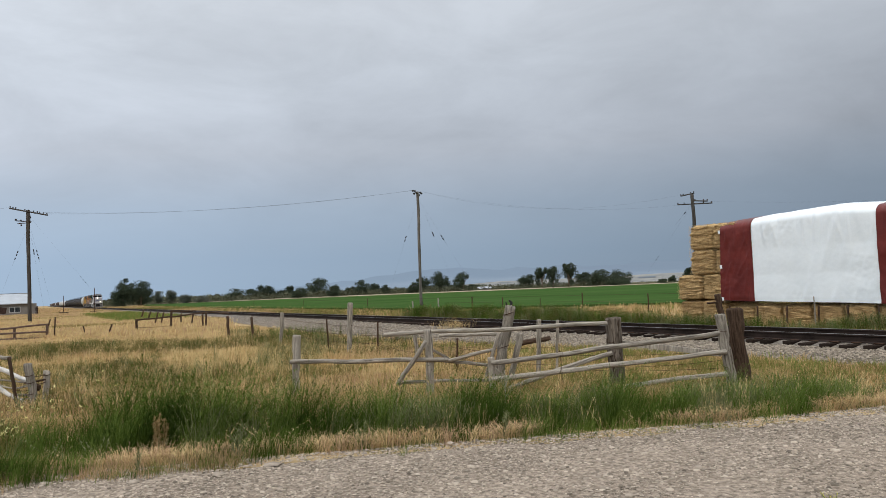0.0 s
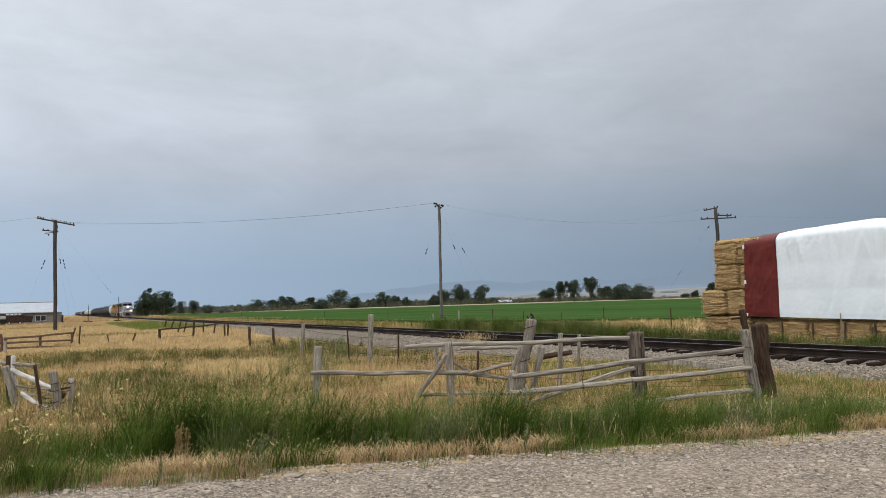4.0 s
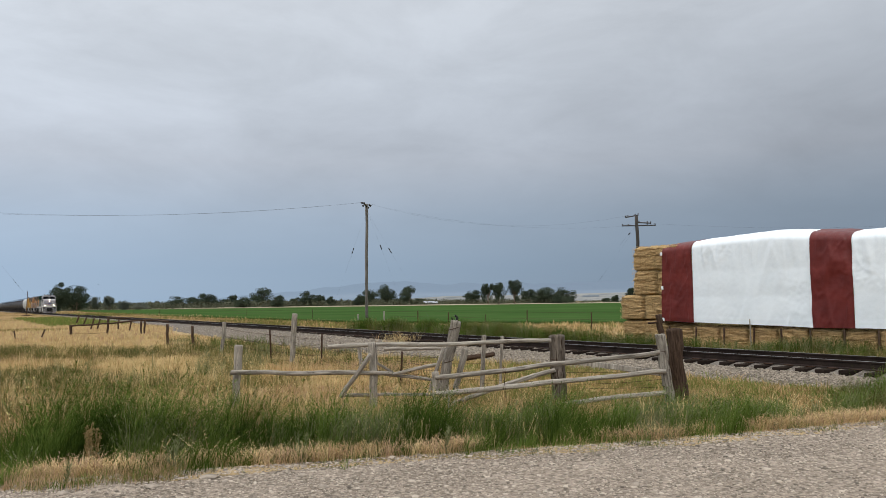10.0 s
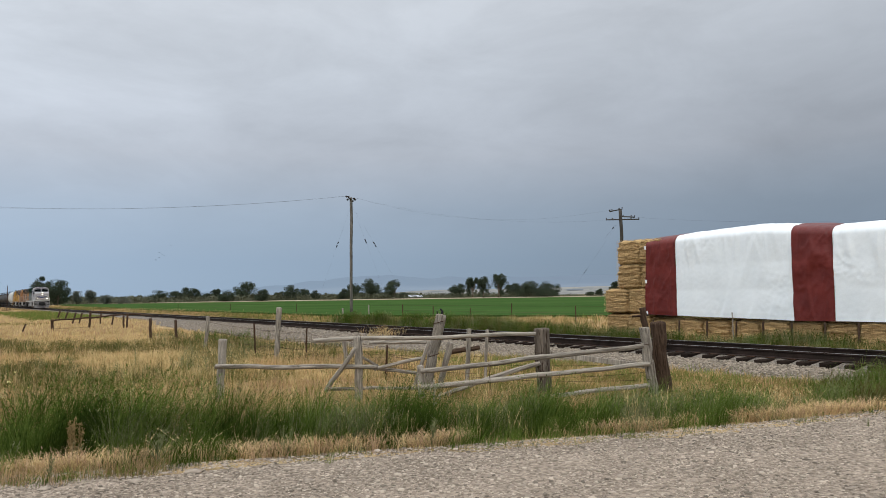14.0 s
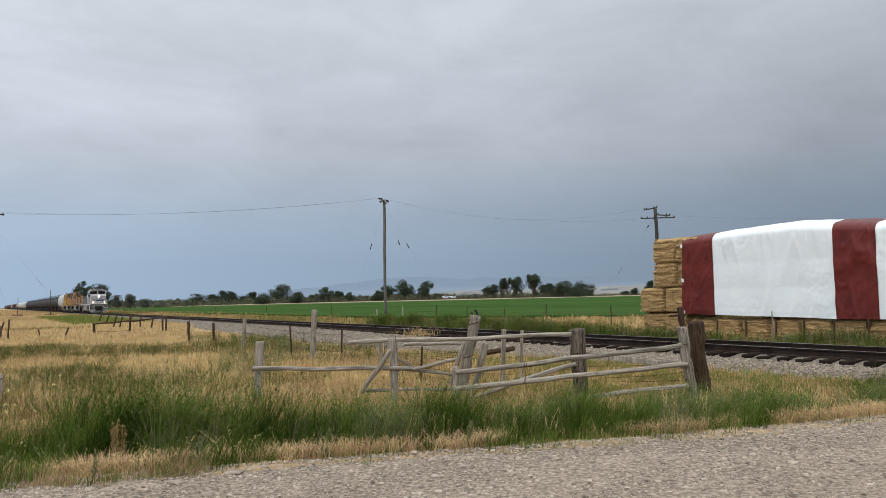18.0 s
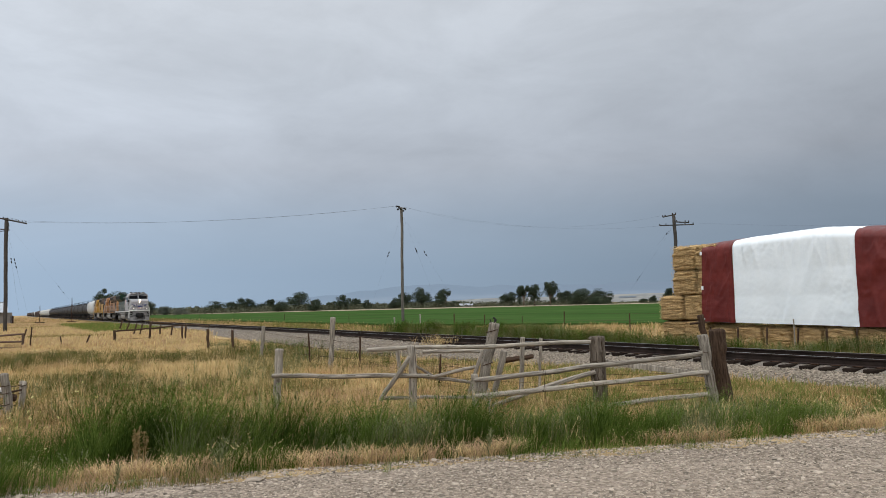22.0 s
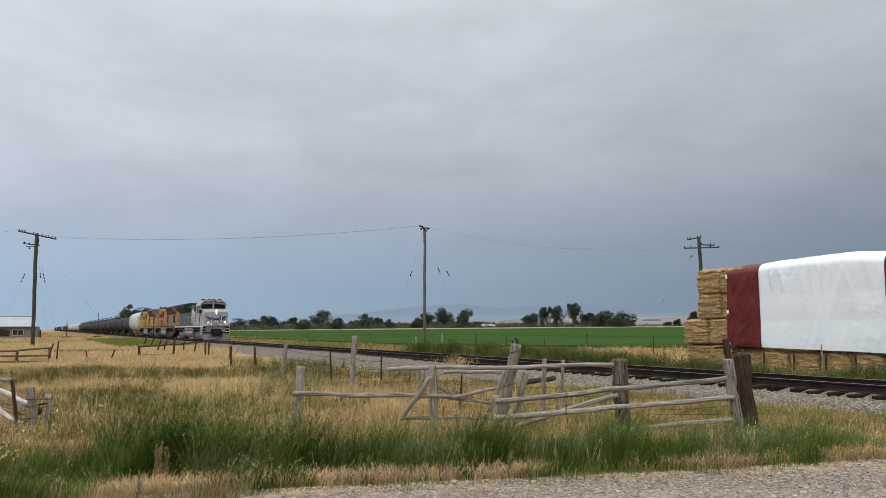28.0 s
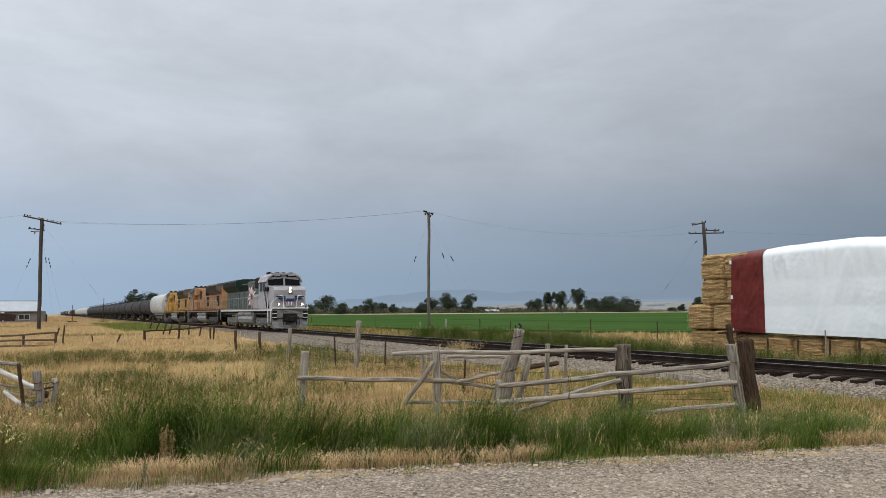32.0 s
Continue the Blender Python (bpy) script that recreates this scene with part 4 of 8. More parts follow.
def build_fences():
    F = thing("corral_fence", "broken corral fence of grey weathered poles and posts in tall grass", "fence")
    WF = thing("wire_fence", "sagging wire fence with wooden and rusty steel posts", "fence")
    RF = thing("rail_fence", "low old rail fence with leaning posts in dry grass", "fence")
    GT = thing("wooden_gate", "closed brown wooden three-rail gate between posts", "gate")
    CL = thing("old_chute", "tumbledown pole pen with white-worn rails and leaning posts", "fence")
    FP = thing("field_boundary", "row of thin fence posts along the crop field", "fence")
    # corral fence
    log('post', F, (-2.79, 14.53, 0.86), (-2.84, 14.52, -0.31), 0.071, WOOD)
    log('post', F, (-0.29, 13.89, 0.89), (-0.29, 13.89, -0.43), 0.072, WOOD)
    log('post', F, (0.82, 13.92, 0.35), (0.84, 13.92, -0.38), 0.062, WOOD)
    log('post', F, (3.11, 14.14, 0.97), (3.15, 14.13, -0.48), 0.138, WOOD_MID)
    log('post', F, (4.77, 13.27, 0.99), (4.92, 13.22, -0.39), 0.089, WOOD)
    log('post', F, (5.13, 13.57, 1.07), (5.24, 13.53, -0.42), 0.130, WOOD_DARK)
    log('post', F, (5.02, 14.03, 1.32), (5.10, 14.01, 0.77), 0.056, WOOD_DARK)
    log('post', F, (1.30, 14.94, 1.24), (0.97, 14.97, -0.35), 0.100, WOOD)
    log('post', F, (1.05, 14.81, 0.72), (0.72, 14.83, -0.21), 0.033, WOOD)
    log('post', F, (1.52, 15.22, 0.68), (1.26, 15.25, -0.33), 0.062, WOOD)
    log('post', F, (1.97, 15.88, 0.91), (1.89, 15.89, -0.31), 0.047, WOOD)
    log('post', F, (2.46, 16.62, 0.85), (2.39, 16.63, -0.29), 0.031, WOOD)
    log('rail', F, (-2.90, 14.38, 0.36), (0.06, 13.76, 0.36), 0.042, WOOD)
    log('rail', F, (-0.85, 13.92, -0.03), (0.82, 13.97, -0.06), 0.031, WOOD)
    log('brace', F, (-0.86, 13.72, -0.05), (-0.33, 13.74, 0.70), 0.041, WOOD)
    log('rail', F, (-1.10, 14.05, 0.83), (2.97, 13.94, 0.86), 0.039, WOOD)
    log('rail', F, (0.82, 13.77, 0.26), (4.71, 13.13, 0.67), 0.044, WOOD)
    log('rail', F, (0.82, 13.77, -0.04), (4.80, 13.10, 0.36), 0.044, WOOD)
    log('brace', F, (1.04, 14.16, -0.29), (3.05, 14.02, 0.34), 0.042, WOOD)
    log('rail', F, (2.92, 13.59, -0.25), (4.80, 13.13, -0.01), 0.041, WOOD)
    log('rail', F, (-0.10, 15.40, 0.68), (1.03, 15.06, 0.70), 0.034, WOOD)
    log('rail', F, (-0.01, 15.40, 0.17), (0.97, 15.07, 0.40), 0.034, WOOD)
    log('rail', F, (-0.11, 15.50, 0.19), (0.90, 15.17, 0.08), 0.034, WOOD)
    log('rail', F, (-0.29, 15.29, 0.45), (0.08, 15.40, 0.21), 0.028, WOOD)
    log('rail', F, (1.66, 16.92, 0.36), (2.36, 17.20, 0.44), 0.055, WOOD_DARK)
    board('plank', F, (3.21, 14.40, 0.49), (4.82, 13.41, 0.29), 0.048, WOOD)
    log('cap', F, (4.82, 14.00, 1.16), (5.13, 14.00, 1.18), 0.022, WOOD_DARK)
    # wire fence
    log('post', WF, (-2.90, 23.82, 1.32), (-2.99, 23.81, -0.44), 0.084, WOOD)
    log('post', WF, (-0.81, 20.48, 0.58), (-0.74, 20.48, -0.27), 0.053, WOOD)
    log('post', WF, (-10.89, 38.48, 0.72), (-10.85, 38.49, -0.43), 0.067, WOOD_DARK)
    log('post', WF, (-8.78, 34.91, 0.71), (-8.73, 34.92, -0.31), 0.060, WOOD_DARK)
    log('post', WF, (-6.29, 29.84, 0.97), (-6.38, 29.82, -0.31), 0.068, WOOD)
    log('steel_post', WF, (-3.94, 25.69, 0.78), (-3.88, 25.70, -0.41), 0.029, STEEL_RUST)
    log('steel_post', WF, (-1.99, 22.91, 0.72), (-2.02, 22.91, -0.30), 0.026, STEEL_RUST)
    log('steel_post', WF, (0.29, 17.50, 0.50), (0.24, 17.50, -0.34), 0.023, STEEL_RUST)
    # wires
    wire('strand', WF, (-6.29, 29.84, 0.74), (-3.92, 25.70, 0.61), 0.006, STEEL_RUST)
    wire('strand', WF, (-3.92, 25.70, 0.61), (-2.94, 23.81, 0.62), 0.005, STEEL_RUST)
    wire('strand', WF, (-2.94, 23.81, 0.62), (-2.00, 22.91, 0.57), 0.005, STEEL_RUST)
    wire('strand', WF, (-2.00, 22.91, 0.57), (-0.78, 20.48, 0.47), 0.004, STEEL_RUST)
    wire('strand', WF, (-0.78, 20.48, 0.47), (0.27, 17.50, 0.46), 0.004, STEEL_RUST)
    wire('strand', WF, (0.27, 17.50, 0.46), (1.06, 15.16, 0.51), 0.003, STEEL_RUST)
    wire('strand', WF, (-6.29, 29.84, 0.42), (-3.92, 25.70, 0.33), 0.006, STEEL_RUST)
    wire('strand', WF, (-3.92, 25.70, 0.33), (-2.94, 23.81, 0.36), 0.005, STEEL_RUST)
    wire('strand', WF, (-2.94, 23.81, 0.36), (-2.00, 22.91, 0.33), 0.005, STEEL_RUST)
    wire('strand', WF, (-2.00, 22.91, 0.33), (-0.79, 20.48, 0.25), 0.004, STEEL_RUST)
    wire('strand', WF, (-0.79, 20.48, 0.25), (0.27, 17.50, 0.27), 0.004, STEEL_RUST)
    wire('strand', WF, (0.27, 17.50, 0.27), (1.06, 15.16, 0.35), 0.003, STEEL_RUST)
    wire('strand', WF, (-6.29, 29.84, 0.12), (-3.92, 25.70, 0.07), 0.006, STEEL_RUST)
    wire('strand', WF, (-3.92, 25.70, 0.07), (-2.94, 23.81, 0.12), 0.005, STEEL_RUST)
    wire('strand', WF, (-2.94, 23.81, 0.12), (-2.00, 22.91, 0.08), 0.005, STEEL_RUST)
    wire('strand', WF, (-2.00, 22.91, 0.08), (-0.79, 20.48, -0.05), 0.004, STEEL_RUST)
    wire('strand', WF, (-0.79, 20.48, -0.05), (0.27, 17.50, 0.02), 0.004, STEEL_RUST)
    wire('strand', WF, (0.27, 17.50, 0.02), (1.06, 15.16, 0.12), 0.003, STEEL_RUST)
    # far rail fence
    log('post', RF, (-19.39, 48.24, 0.53), (-19.35, 48.25, -0.42), 0.077, WOOD_DARK)
    log('post', RF, (-18.09, 50.87, 0.99), (-18.18, 50.84, -0.50), 0.070, WOOD_DARK)
    log('post', RF, (-15.96, 50.53, 0.66), (-15.92, 50.54, -0.41), 0.059, WOOD_DARK)
    log('post', RF, (-15.72, 50.60, 0.80), (-15.75, 50.59, -0.35), 0.059, WOOD_DARK)
    log('post', RF, (-21.88, 55.86, 1.05), (-22.06, 55.79, 0.48), 0.055, WOOD_DARK)
    log('post', RF, (-21.45, 56.02, 0.88), (-21.63, 55.95, 0.35), 0.055, WOOD_DARK)
    log('post', RF, (-20.28, 54.33, 0.85), (-20.49, 54.25, 0.10), 0.054, WOOD_DARK)
    log('post', RF, (-19.93, 54.46, 0.80), (-20.10, 54.39, 0.09), 0.054, WOOD_DARK)
    log('post', RF, (-18.49, 53.91, 0.75), (-18.53, 53.89, 0.07), 0.053, WOOD_DARK)
    log('post', RF, (-17.43, 53.21, 0.66), (-17.53, 53.17, 0.00), 0.052, WOOD_DARK)
    log('post', RF, (-19.88, 45.86, 0.35), (-20.08, 45.78, -0.22), 0.046, WOOD_DARK)
    log('post', RF, (-21.30, 45.22, 0.33), (-21.24, 45.25, -0.17), 0.037, WOOD_DARK)
    log('post', RF, (-22.62, 44.58, 0.93), (-22.68, 44.54, -0.24), 0.041, WOOD_DARK)
    log('post', RF, (-22.85, 44.46, 0.81), (-22.95, 44.41, 0.42), 0.041, WOOD_DARK)
    log('rail', RF, (-19.38, 48.03, 0.47), (-17.92, 50.61, 0.55), 0.051, WOOD_DARK)
    log('rail', RF, (-17.95, 50.60, 0.55), (-15.27, 50.74, 0.75), 0.051, WOOD_DARK)
    log('rail', RF, (-15.27, 50.74, 0.75), (-13.26, 47.16, 0.66), 0.049, WOOD_DARK)
    wire('strand', RF, (-19.36, 48.25, 0.00), (-18.18, 50.83, -0.05), 0.010, STEEL_RUST)
    wire('strand', RF, (-18.19, 50.83, 0.92), (-17.60, 54.20, 0.84), 0.041, WOOD_DARK)
    # left gate
    log('post', GT, (-25.96, 42.72, 0.43), (-25.94, 42.74, -0.54), 0.083, WOOD_RED)
    log('post', GT, (-24.45, 43.61, 0.46), (-24.46, 43.61, -0.59), 0.074, WOOD_RED)
    log('post', GT, (-23.01, 44.39, 0.57), (-23.02, 44.38, -0.43), 0.074, WOOD_RED)
    log('post', GT, (-27.78, 43.95, 0.84), (-27.73, 43.98, 0.24), 0.067, WOOD_DARK)
    log('post', GT, (-27.58, 44.07, 0.83), (-27.56, 44.09, 0.22), 0.077, WOOD_DARK)
    log('post', GT, (-24.73, 39.96, 0.74), (-24.71, 39.98, -0.35), 0.078, WOOD)
    log('post', GT, (-24.57, 40.06, 0.70), (-24.55, 40.07, -0.37), 0.070, WOOD_RUST)
    log('post', GT, (-23.91, 39.29, 0.35), (-23.89, 39.30, -0.36), 0.068, WOOD)
    log('rail', GT, (-25.93, 42.51, 0.35), (-22.92, 44.21, 0.51), 0.055, WOOD_RED)
    log('rail', GT, (-26.61, 42.09, 0.14), (-22.92, 44.21, 0.11), 0.055, WOOD_RED)
    log('rail', GT, (-25.94, 42.51, -0.17), (-22.93, 44.21, -0.22), 0.055, WOOD_RED)
    # left cluster
    log('post', CL, (-11.08, 17.24, 0.68), (-11.06, 17.26, -0.33), 0.083, WOOD)
    log('post', CL, (-11.72, 18.01, 0.85), (-11.64, 18.07, 0.49), 0.064, WOOD_RUST)
    log('post', CL, (-11.61, 18.09, 0.99), (-11.53, 18.14, -0.27), 0.072, WOOD)
    log('post', CL, (-11.73, 18.61, 1.00), (-11.75, 18.59, -0.32), 0.122, WOOD_DARK)
    log('post', CL, (-10.60, 16.95, 0.70), (-10.61, 16.95, -0.31), 0.074, WOOD)
    log('post', CL, (-9.49, 15.76, 0.79), (-9.48, 15.76, -0.46), 0.054, WOOD_DARK)
    log('post', CL, (-9.24, 15.21, 0.61), (-9.01, 15.34, -0.49), 0.072, WOOD)
    log('pole', CL, (-9.22, 15.46, 0.80), (-9.23, 15.45, 0.47), 0.040, PAINT_OLD)
    log('pole', CL, (-9.23, 15.45, 0.51), (-9.06, 15.31, 0.17), 0.033, PAINT_OLD)
    log('rail', CL, (-9.22, 15.46, 0.63), (-8.32, 14.71, 0.63), 0.035, WOOD)
    log('rail', CL, (-9.23, 15.45, 0.51), (-8.03, 14.87, 0.15), 0.045, PAINT_OLD)
    log('steel_post', CL, (-8.29, 14.61, 0.66), (-8.16, 14.68, -0.41), 0.031, WOOD_DARK)
    log('post', CL, (-7.95, 14.68, 0.52), (-7.90, 14.71, -0.49), 0.074, WOOD)
    log('post', CL, (-7.96, 15.36, 0.31), (-8.00, 15.34, -0.48), 0.058, WOOD)
    log('rail', CL, (-10.56, 16.98, 0.62), (-9.56, 15.83, 0.63), 0.028, WOOD)
    log('wire', CL, (-9.06, 15.31, 0.20), (-8.00, 14.77, 0.14), 0.019, WOOD)
    log('rail', CL, (-8.88, 15.19, 0.06), (-8.00, 14.77, -0.31), 0.038, PAINT_OLD)
    log('rail', CL, (-8.58, 15.13, -0.11), (-8.10, 15.17, -0.15), 0.026, WOOD)
    log('rail', CL, (-8.00, 14.77, 0.14), (-7.96, 15.36, 0.14), 0.019, WOOD_DARK)
    log('rail', CL, (-8.28, 14.84, -0.21), (-7.87, 14.95, -0.42), 0.050, WOOD)
    log('burl', CL, (-8.01, 14.99, 0.04), (-7.92, 15.04, 0.00), 0.063, WOOD_DARK)
    # field posts
    log('post', FP, (-3.07, 74.93, 0.58), (-3.07, 74.93, -0.40), 0.069, WOOD)
    log('post', FP, (-0.53, 72.00, 0.85), (-0.54, 72.00, -0.15), 0.067, WOOD)
    log('post', FP, (2.42, 65.95, 0.87), (2.41, 65.95, -0.15), 0.044, STEEL_RUST)
    log('post', FP, (4.73, 61.82, 0.79), (4.72, 61.82, -0.17), 0.037, STEEL_RUST)
    log('post', FP, (7.48, 59.53, 0.64), (7.47, 59.53, -0.15), 0.027, STEEL_RUST)
    log('post', FP, (8.54, 47.24, 1.08), (8.51, 47.24, -0.15), 0.032, STEEL_RUST)
    log('post', FP, (11.85, 44.45, 0.92), (11.86, 44.45, -0.21), 0.031, STEEL_RUST)
    log('post', FP, (-5.77, 89.81, -0.24), (-5.77, 89.81, -0.77), 0.050, WOOD)
    for s in (-30, -14, 2, 60, 85, 110, 140, 170, 200, 240, 280):
        v = T(s, 34.5)
        log("post", FP, (v.x, v.y, -0.35), (v.x, v.y, 0.95), 0.03, STEEL_RUST)
    for z in (0.35, 0.8):
        cable("strand", FP, (*T(-30, 34.5).xy, z), (*T(280, 34.5).xy, z), 0.006, STEEL_RUST, 0, 20)
    # loose wires of the pen
    for a, b, r, mt, sag in (((-9.06, 15.31, 0.17), (-7.95, 14.70, 0.10), 0.013, WOOD, 0.10), ((-9.10, 15.33, 0.24), (-7.95, 14.70, 0.14), 0.010, WOOD, 0.15), ((-8.9, 15.2, 0.02), (-8.0, 14.8, -0.16), 0.014, WOOD, 0.08),
                             ((-8.22, 14.62, 0.05), (-7.93, 14.69, 0.02), 0.006, STEEL_RUST, 0.03), ((-8.22, 14.62, -0.15), (-7.93, 14.69, -0.10), 0.006, STEEL_RUST, 0.04), ((-7.95, 14.68, 0.30), (-7.96, 15.36, 0.26), 0.007, STEEL_RUST, 0.04),
                             ((-7.95, 14.68, 0.18), (-7.96, 15.36, 0.10), 0.006, STEEL_RUST, 0.05), ((-7.93, 14.69, -0.05), (-7.98, 15.35, -0.08), 0.006, STEEL_RUST, 0.06), ((-11.06, 17.2, 0.55), (-10.60, 16.95, 0.58), 0.008, STEEL_RUST, 0.03)):
        cable("loose_wire", CL, a, b, r, mt, sag, 10)
    for c, rad in (((-7.95, 14.68, 0.30), 0.085), ((-7.945, 14.685, 0.16), 0.085), ((-7.93, 14.69, -0.05), 0.085), ((-7.96, 15.36, 0.24), 0.07), ((-10.60, 16.95, 0.60), 0.09)):
        bm = bmesh.new()
        ring = [(c[0] + rad * math.cos(t), c[1] + rad * math.sin(t), c[2] + 0.02 * math.sin(t)) for t in np.linspace(0, math.tau, 13)]
        for a, b in zip(ring[:-1], ring[1:]):
            rod(bm, a, b, 0.007, seg=4)
        part("wire_loop", bm, STEEL_RUST, CL)
    # sagging woven wire along the posts
    pts = WOVEN
    for (a0, a1), (b0, b1) in zip(pts[:-1], pts[1:]):
        a0, a1, b0, b1 = (Vector(c) for c in (a0, a1, b0, b1))
        n = max(4, int((b0 - a0).length / 0.16))
        bm = bmesh.new()
        for i in range(n):
            u = (i + 0.5) / n
            sag = Vector((0, 0, -0.10 * u * (1 - u) * 4))
            rod(bm, a0.lerp(b0, u) + sag, a1.lerp(b1, u), 0.0022, seg=3)
        for v in (0.0, 0.2, 0.38, 0.55, 0.7, 0.84):
            last = None
            for i in range(7):
                u = i / 6
                c = (a0.lerp(b0, u) + Vector((0, 0, -0.10 * u * (1 - u) * 4))).lerp(a1.lerp(b1, u), v)
                if last is not None:
                    rod(bm, last, c, 0.0022, seg=3)
                last = c
        part("woven_wire", bm, STEEL_RUST, WF, "sagging rusty woven wire")
    # twisted wire stays that hang on the rails, and loose strands behind them
    for a, b in (((2.02, 13.53, 0.46), (2.05, 13.53, -0.12)), ((2.06, 13.50, 0.42), (2.01, 13.52, 0.05)), ((-0.25, 13.80, 0.95), (-0.20, 13.78, 0.30)), ((4.84, 13.08, 0.55), (4.90, 13.10, 0.02))):
        cable("wire_stay", F, a, b, 0.0035, STEEL_RUST, 0.0, 3)
    for a, b, sag in (((0.27, 17.50, 0.30), (2.44, 16.60, 0.28), 0.05), ((0.27, 17.50, 0.02), (3.20, 14.20, 0.10), 0.06), ((1.90, 15.85, 0.20), (4.90, 13.60, 0.32), 0.05), ((1.92, 15.85, -0.08), (5.00, 13.65, 0.02), 0.06), ((3.24, 14.19, 0.05), (5.20, 13.55, 0.20), 0.04)):
        cable("loose_wire", F, a, b, 0.0035, STEEL_RUST, sag, 8)
    for c, rad in (((4.86, 13.24, 0.10), 0.10), ((4.79, 13.26, 0.72), 0.10), ((3.03, 14.03, 0.55), 0.085), ((2.03, 13.57, 0.40), 0.048), ((2.03, 13.57, 0.09), 0.048)):
        bm = bmesh.new()
        ring = [(c[0] + rad * math.cos(t), c[1] + rad * math.sin(t), c[2] + 0.03 * math.sin(t)) for t in np.linspace(0, math.tau, 13)]
        for a, b in zip(ring[:-1], ring[1:]):
            rod(bm, a, b, 0.004, seg=4)
        part("wire_loop", bm, STEEL_RUST, F)
    # iron hook with a wire loop on the leaning post
    bm = bmesh.new()
    rod(bm, (1.31, 14.90, 1.20), (1.33, 14.90, 1.31), 0.026, seg=6)
    rod(bm, (1.33, 14.90, 1.31), (1.28, 14.90, 1.345), 0.020, seg=6)
    rod(bm, (1.24, 14.90, 1.24), (1.22, 14.90, 1.31), 0.012, seg=6)
    part("iron_hook", bm, LAMP_BLACK, F, "dark iron hook on the post top")
    for c in ((1.265, 14.94, 1.09), (1.14, 14.95, 0.45)):
        bm = bmesh.new()
        pts = [(c[0] + 0.115 * math.cos(t), c[1] + 0.115 * math.sin(t), c[2] + 0.03 * math.cos(t)) for t in np.linspace(0, math.tau, 13)]
        for a, b in zip(pts[:-1], pts[1:]):
            rod(bm, a, b, 0.008, seg=4)
        part("wire_loop", bm, STEEL_RUST, F)


# ---- trees ----
def tree(x, y, h, w, seed, name="tree", label="dark green broadleaf tree at the field edge", sparse=0.0, z=FIELD_Z, leaf=None):
    rng = np.random.default_rng(seed)
    h *= 1.07
    t = thing(name, label, "tree", "trees along the fields", Matrix.Translation((x, y, z)))
    bm = bmesh.new()
    rod(bm, (0, 0, -0.2), (0.05 * h * rng.normal() * 0.3, 0, h * 0.4), h * 0.028, h * 0.018, seg=7)
    k = 5 if sparse < 0.5 else 8
    limbs = []
    for i in range(k):
        a = rng.uniform(0, math.tau)
        e = np.array([math.cos(a) * w * rng.uniform(0.15, 0.42), math.sin(a) * w * rng.uniform(0.15, 0.42), h * rng.uniform(0.55, 0.93)])
        limbs.append(e)
        rod(bm, (0, 0, h * rng.uniform(0.15, 0.38)), tuple(e), h * 0.014, h * 0.004, seg=5)
    part("trunk", bm, BARK, t)
    cl = list(limbs) if sparse > 0.5 else []
    w *= 1.24
    n = int(42 - 14 * sparse)
    lobes = [(rng.uniform(-0.3, 0.3), rng.uniform(-0.3, 0.3), rng.uniform(0.6, 0.8)) for _ in range(3)] if sparse > 0.5 else [(0, 0, 0.5)]
    while len(cl) < n:
        q = rng.uniform(-1, 1, 3)
        if q.dot(q) > 1:
            continue
        if sparse > 0.5:
            o = lobes[rng.integers(3)]
            c = np.array([(o[0] + q[0] * 0.25) * w, (o[1] + q[1] * 0.25) * w, h * (0.55 + 0.36 * q[2] + 0.25 * (o[2] - 0.7))])
        else:
            # broad below, domed above, with an uneven top
            c = np.array([q[0] * w * 0.42, q[1] * w * 0.42, h * (0.46 + 0.42 * q[2] + 0.06 * math.sin(3 * q[0] + seed))])
        cl.append(c)
    V, nleaf = [], int(420 - 100 * sparse)
    for c in cl:
        rad = np.array([w * 0.17, w * 0.17, h * 0.13]) * rng.uniform(0.6, 1.3)
        d = rng.normal(size=(nleaf, 3))
        d /= np.linalg.norm(d, axis=1)[:, None]
        p = c + d * rad * rng.uniform(0.25, 1.0, (nleaf, 1)) ** 0.6
        s = rng.uniform(0.018, 0.036, (nleaf, 1)) * (h * 0.5 + 3)
        u = rng.normal(size=(nleaf, 3))
        v = rng.normal(size=(nleaf, 3))
        V.append(np.stack([p, p + u * s * 0.8, p + v * s * 0.8], 1))
    V = np.concatenate(V).reshape(-1, 3)
    V[:, 2] = np.clip(V[:, 2], 0.02, h)
    ob = quick("crown", V, np.arange(len(V)).reshape(-1, 3), [leaf or LEAF])
    ob.parent = t
    return t


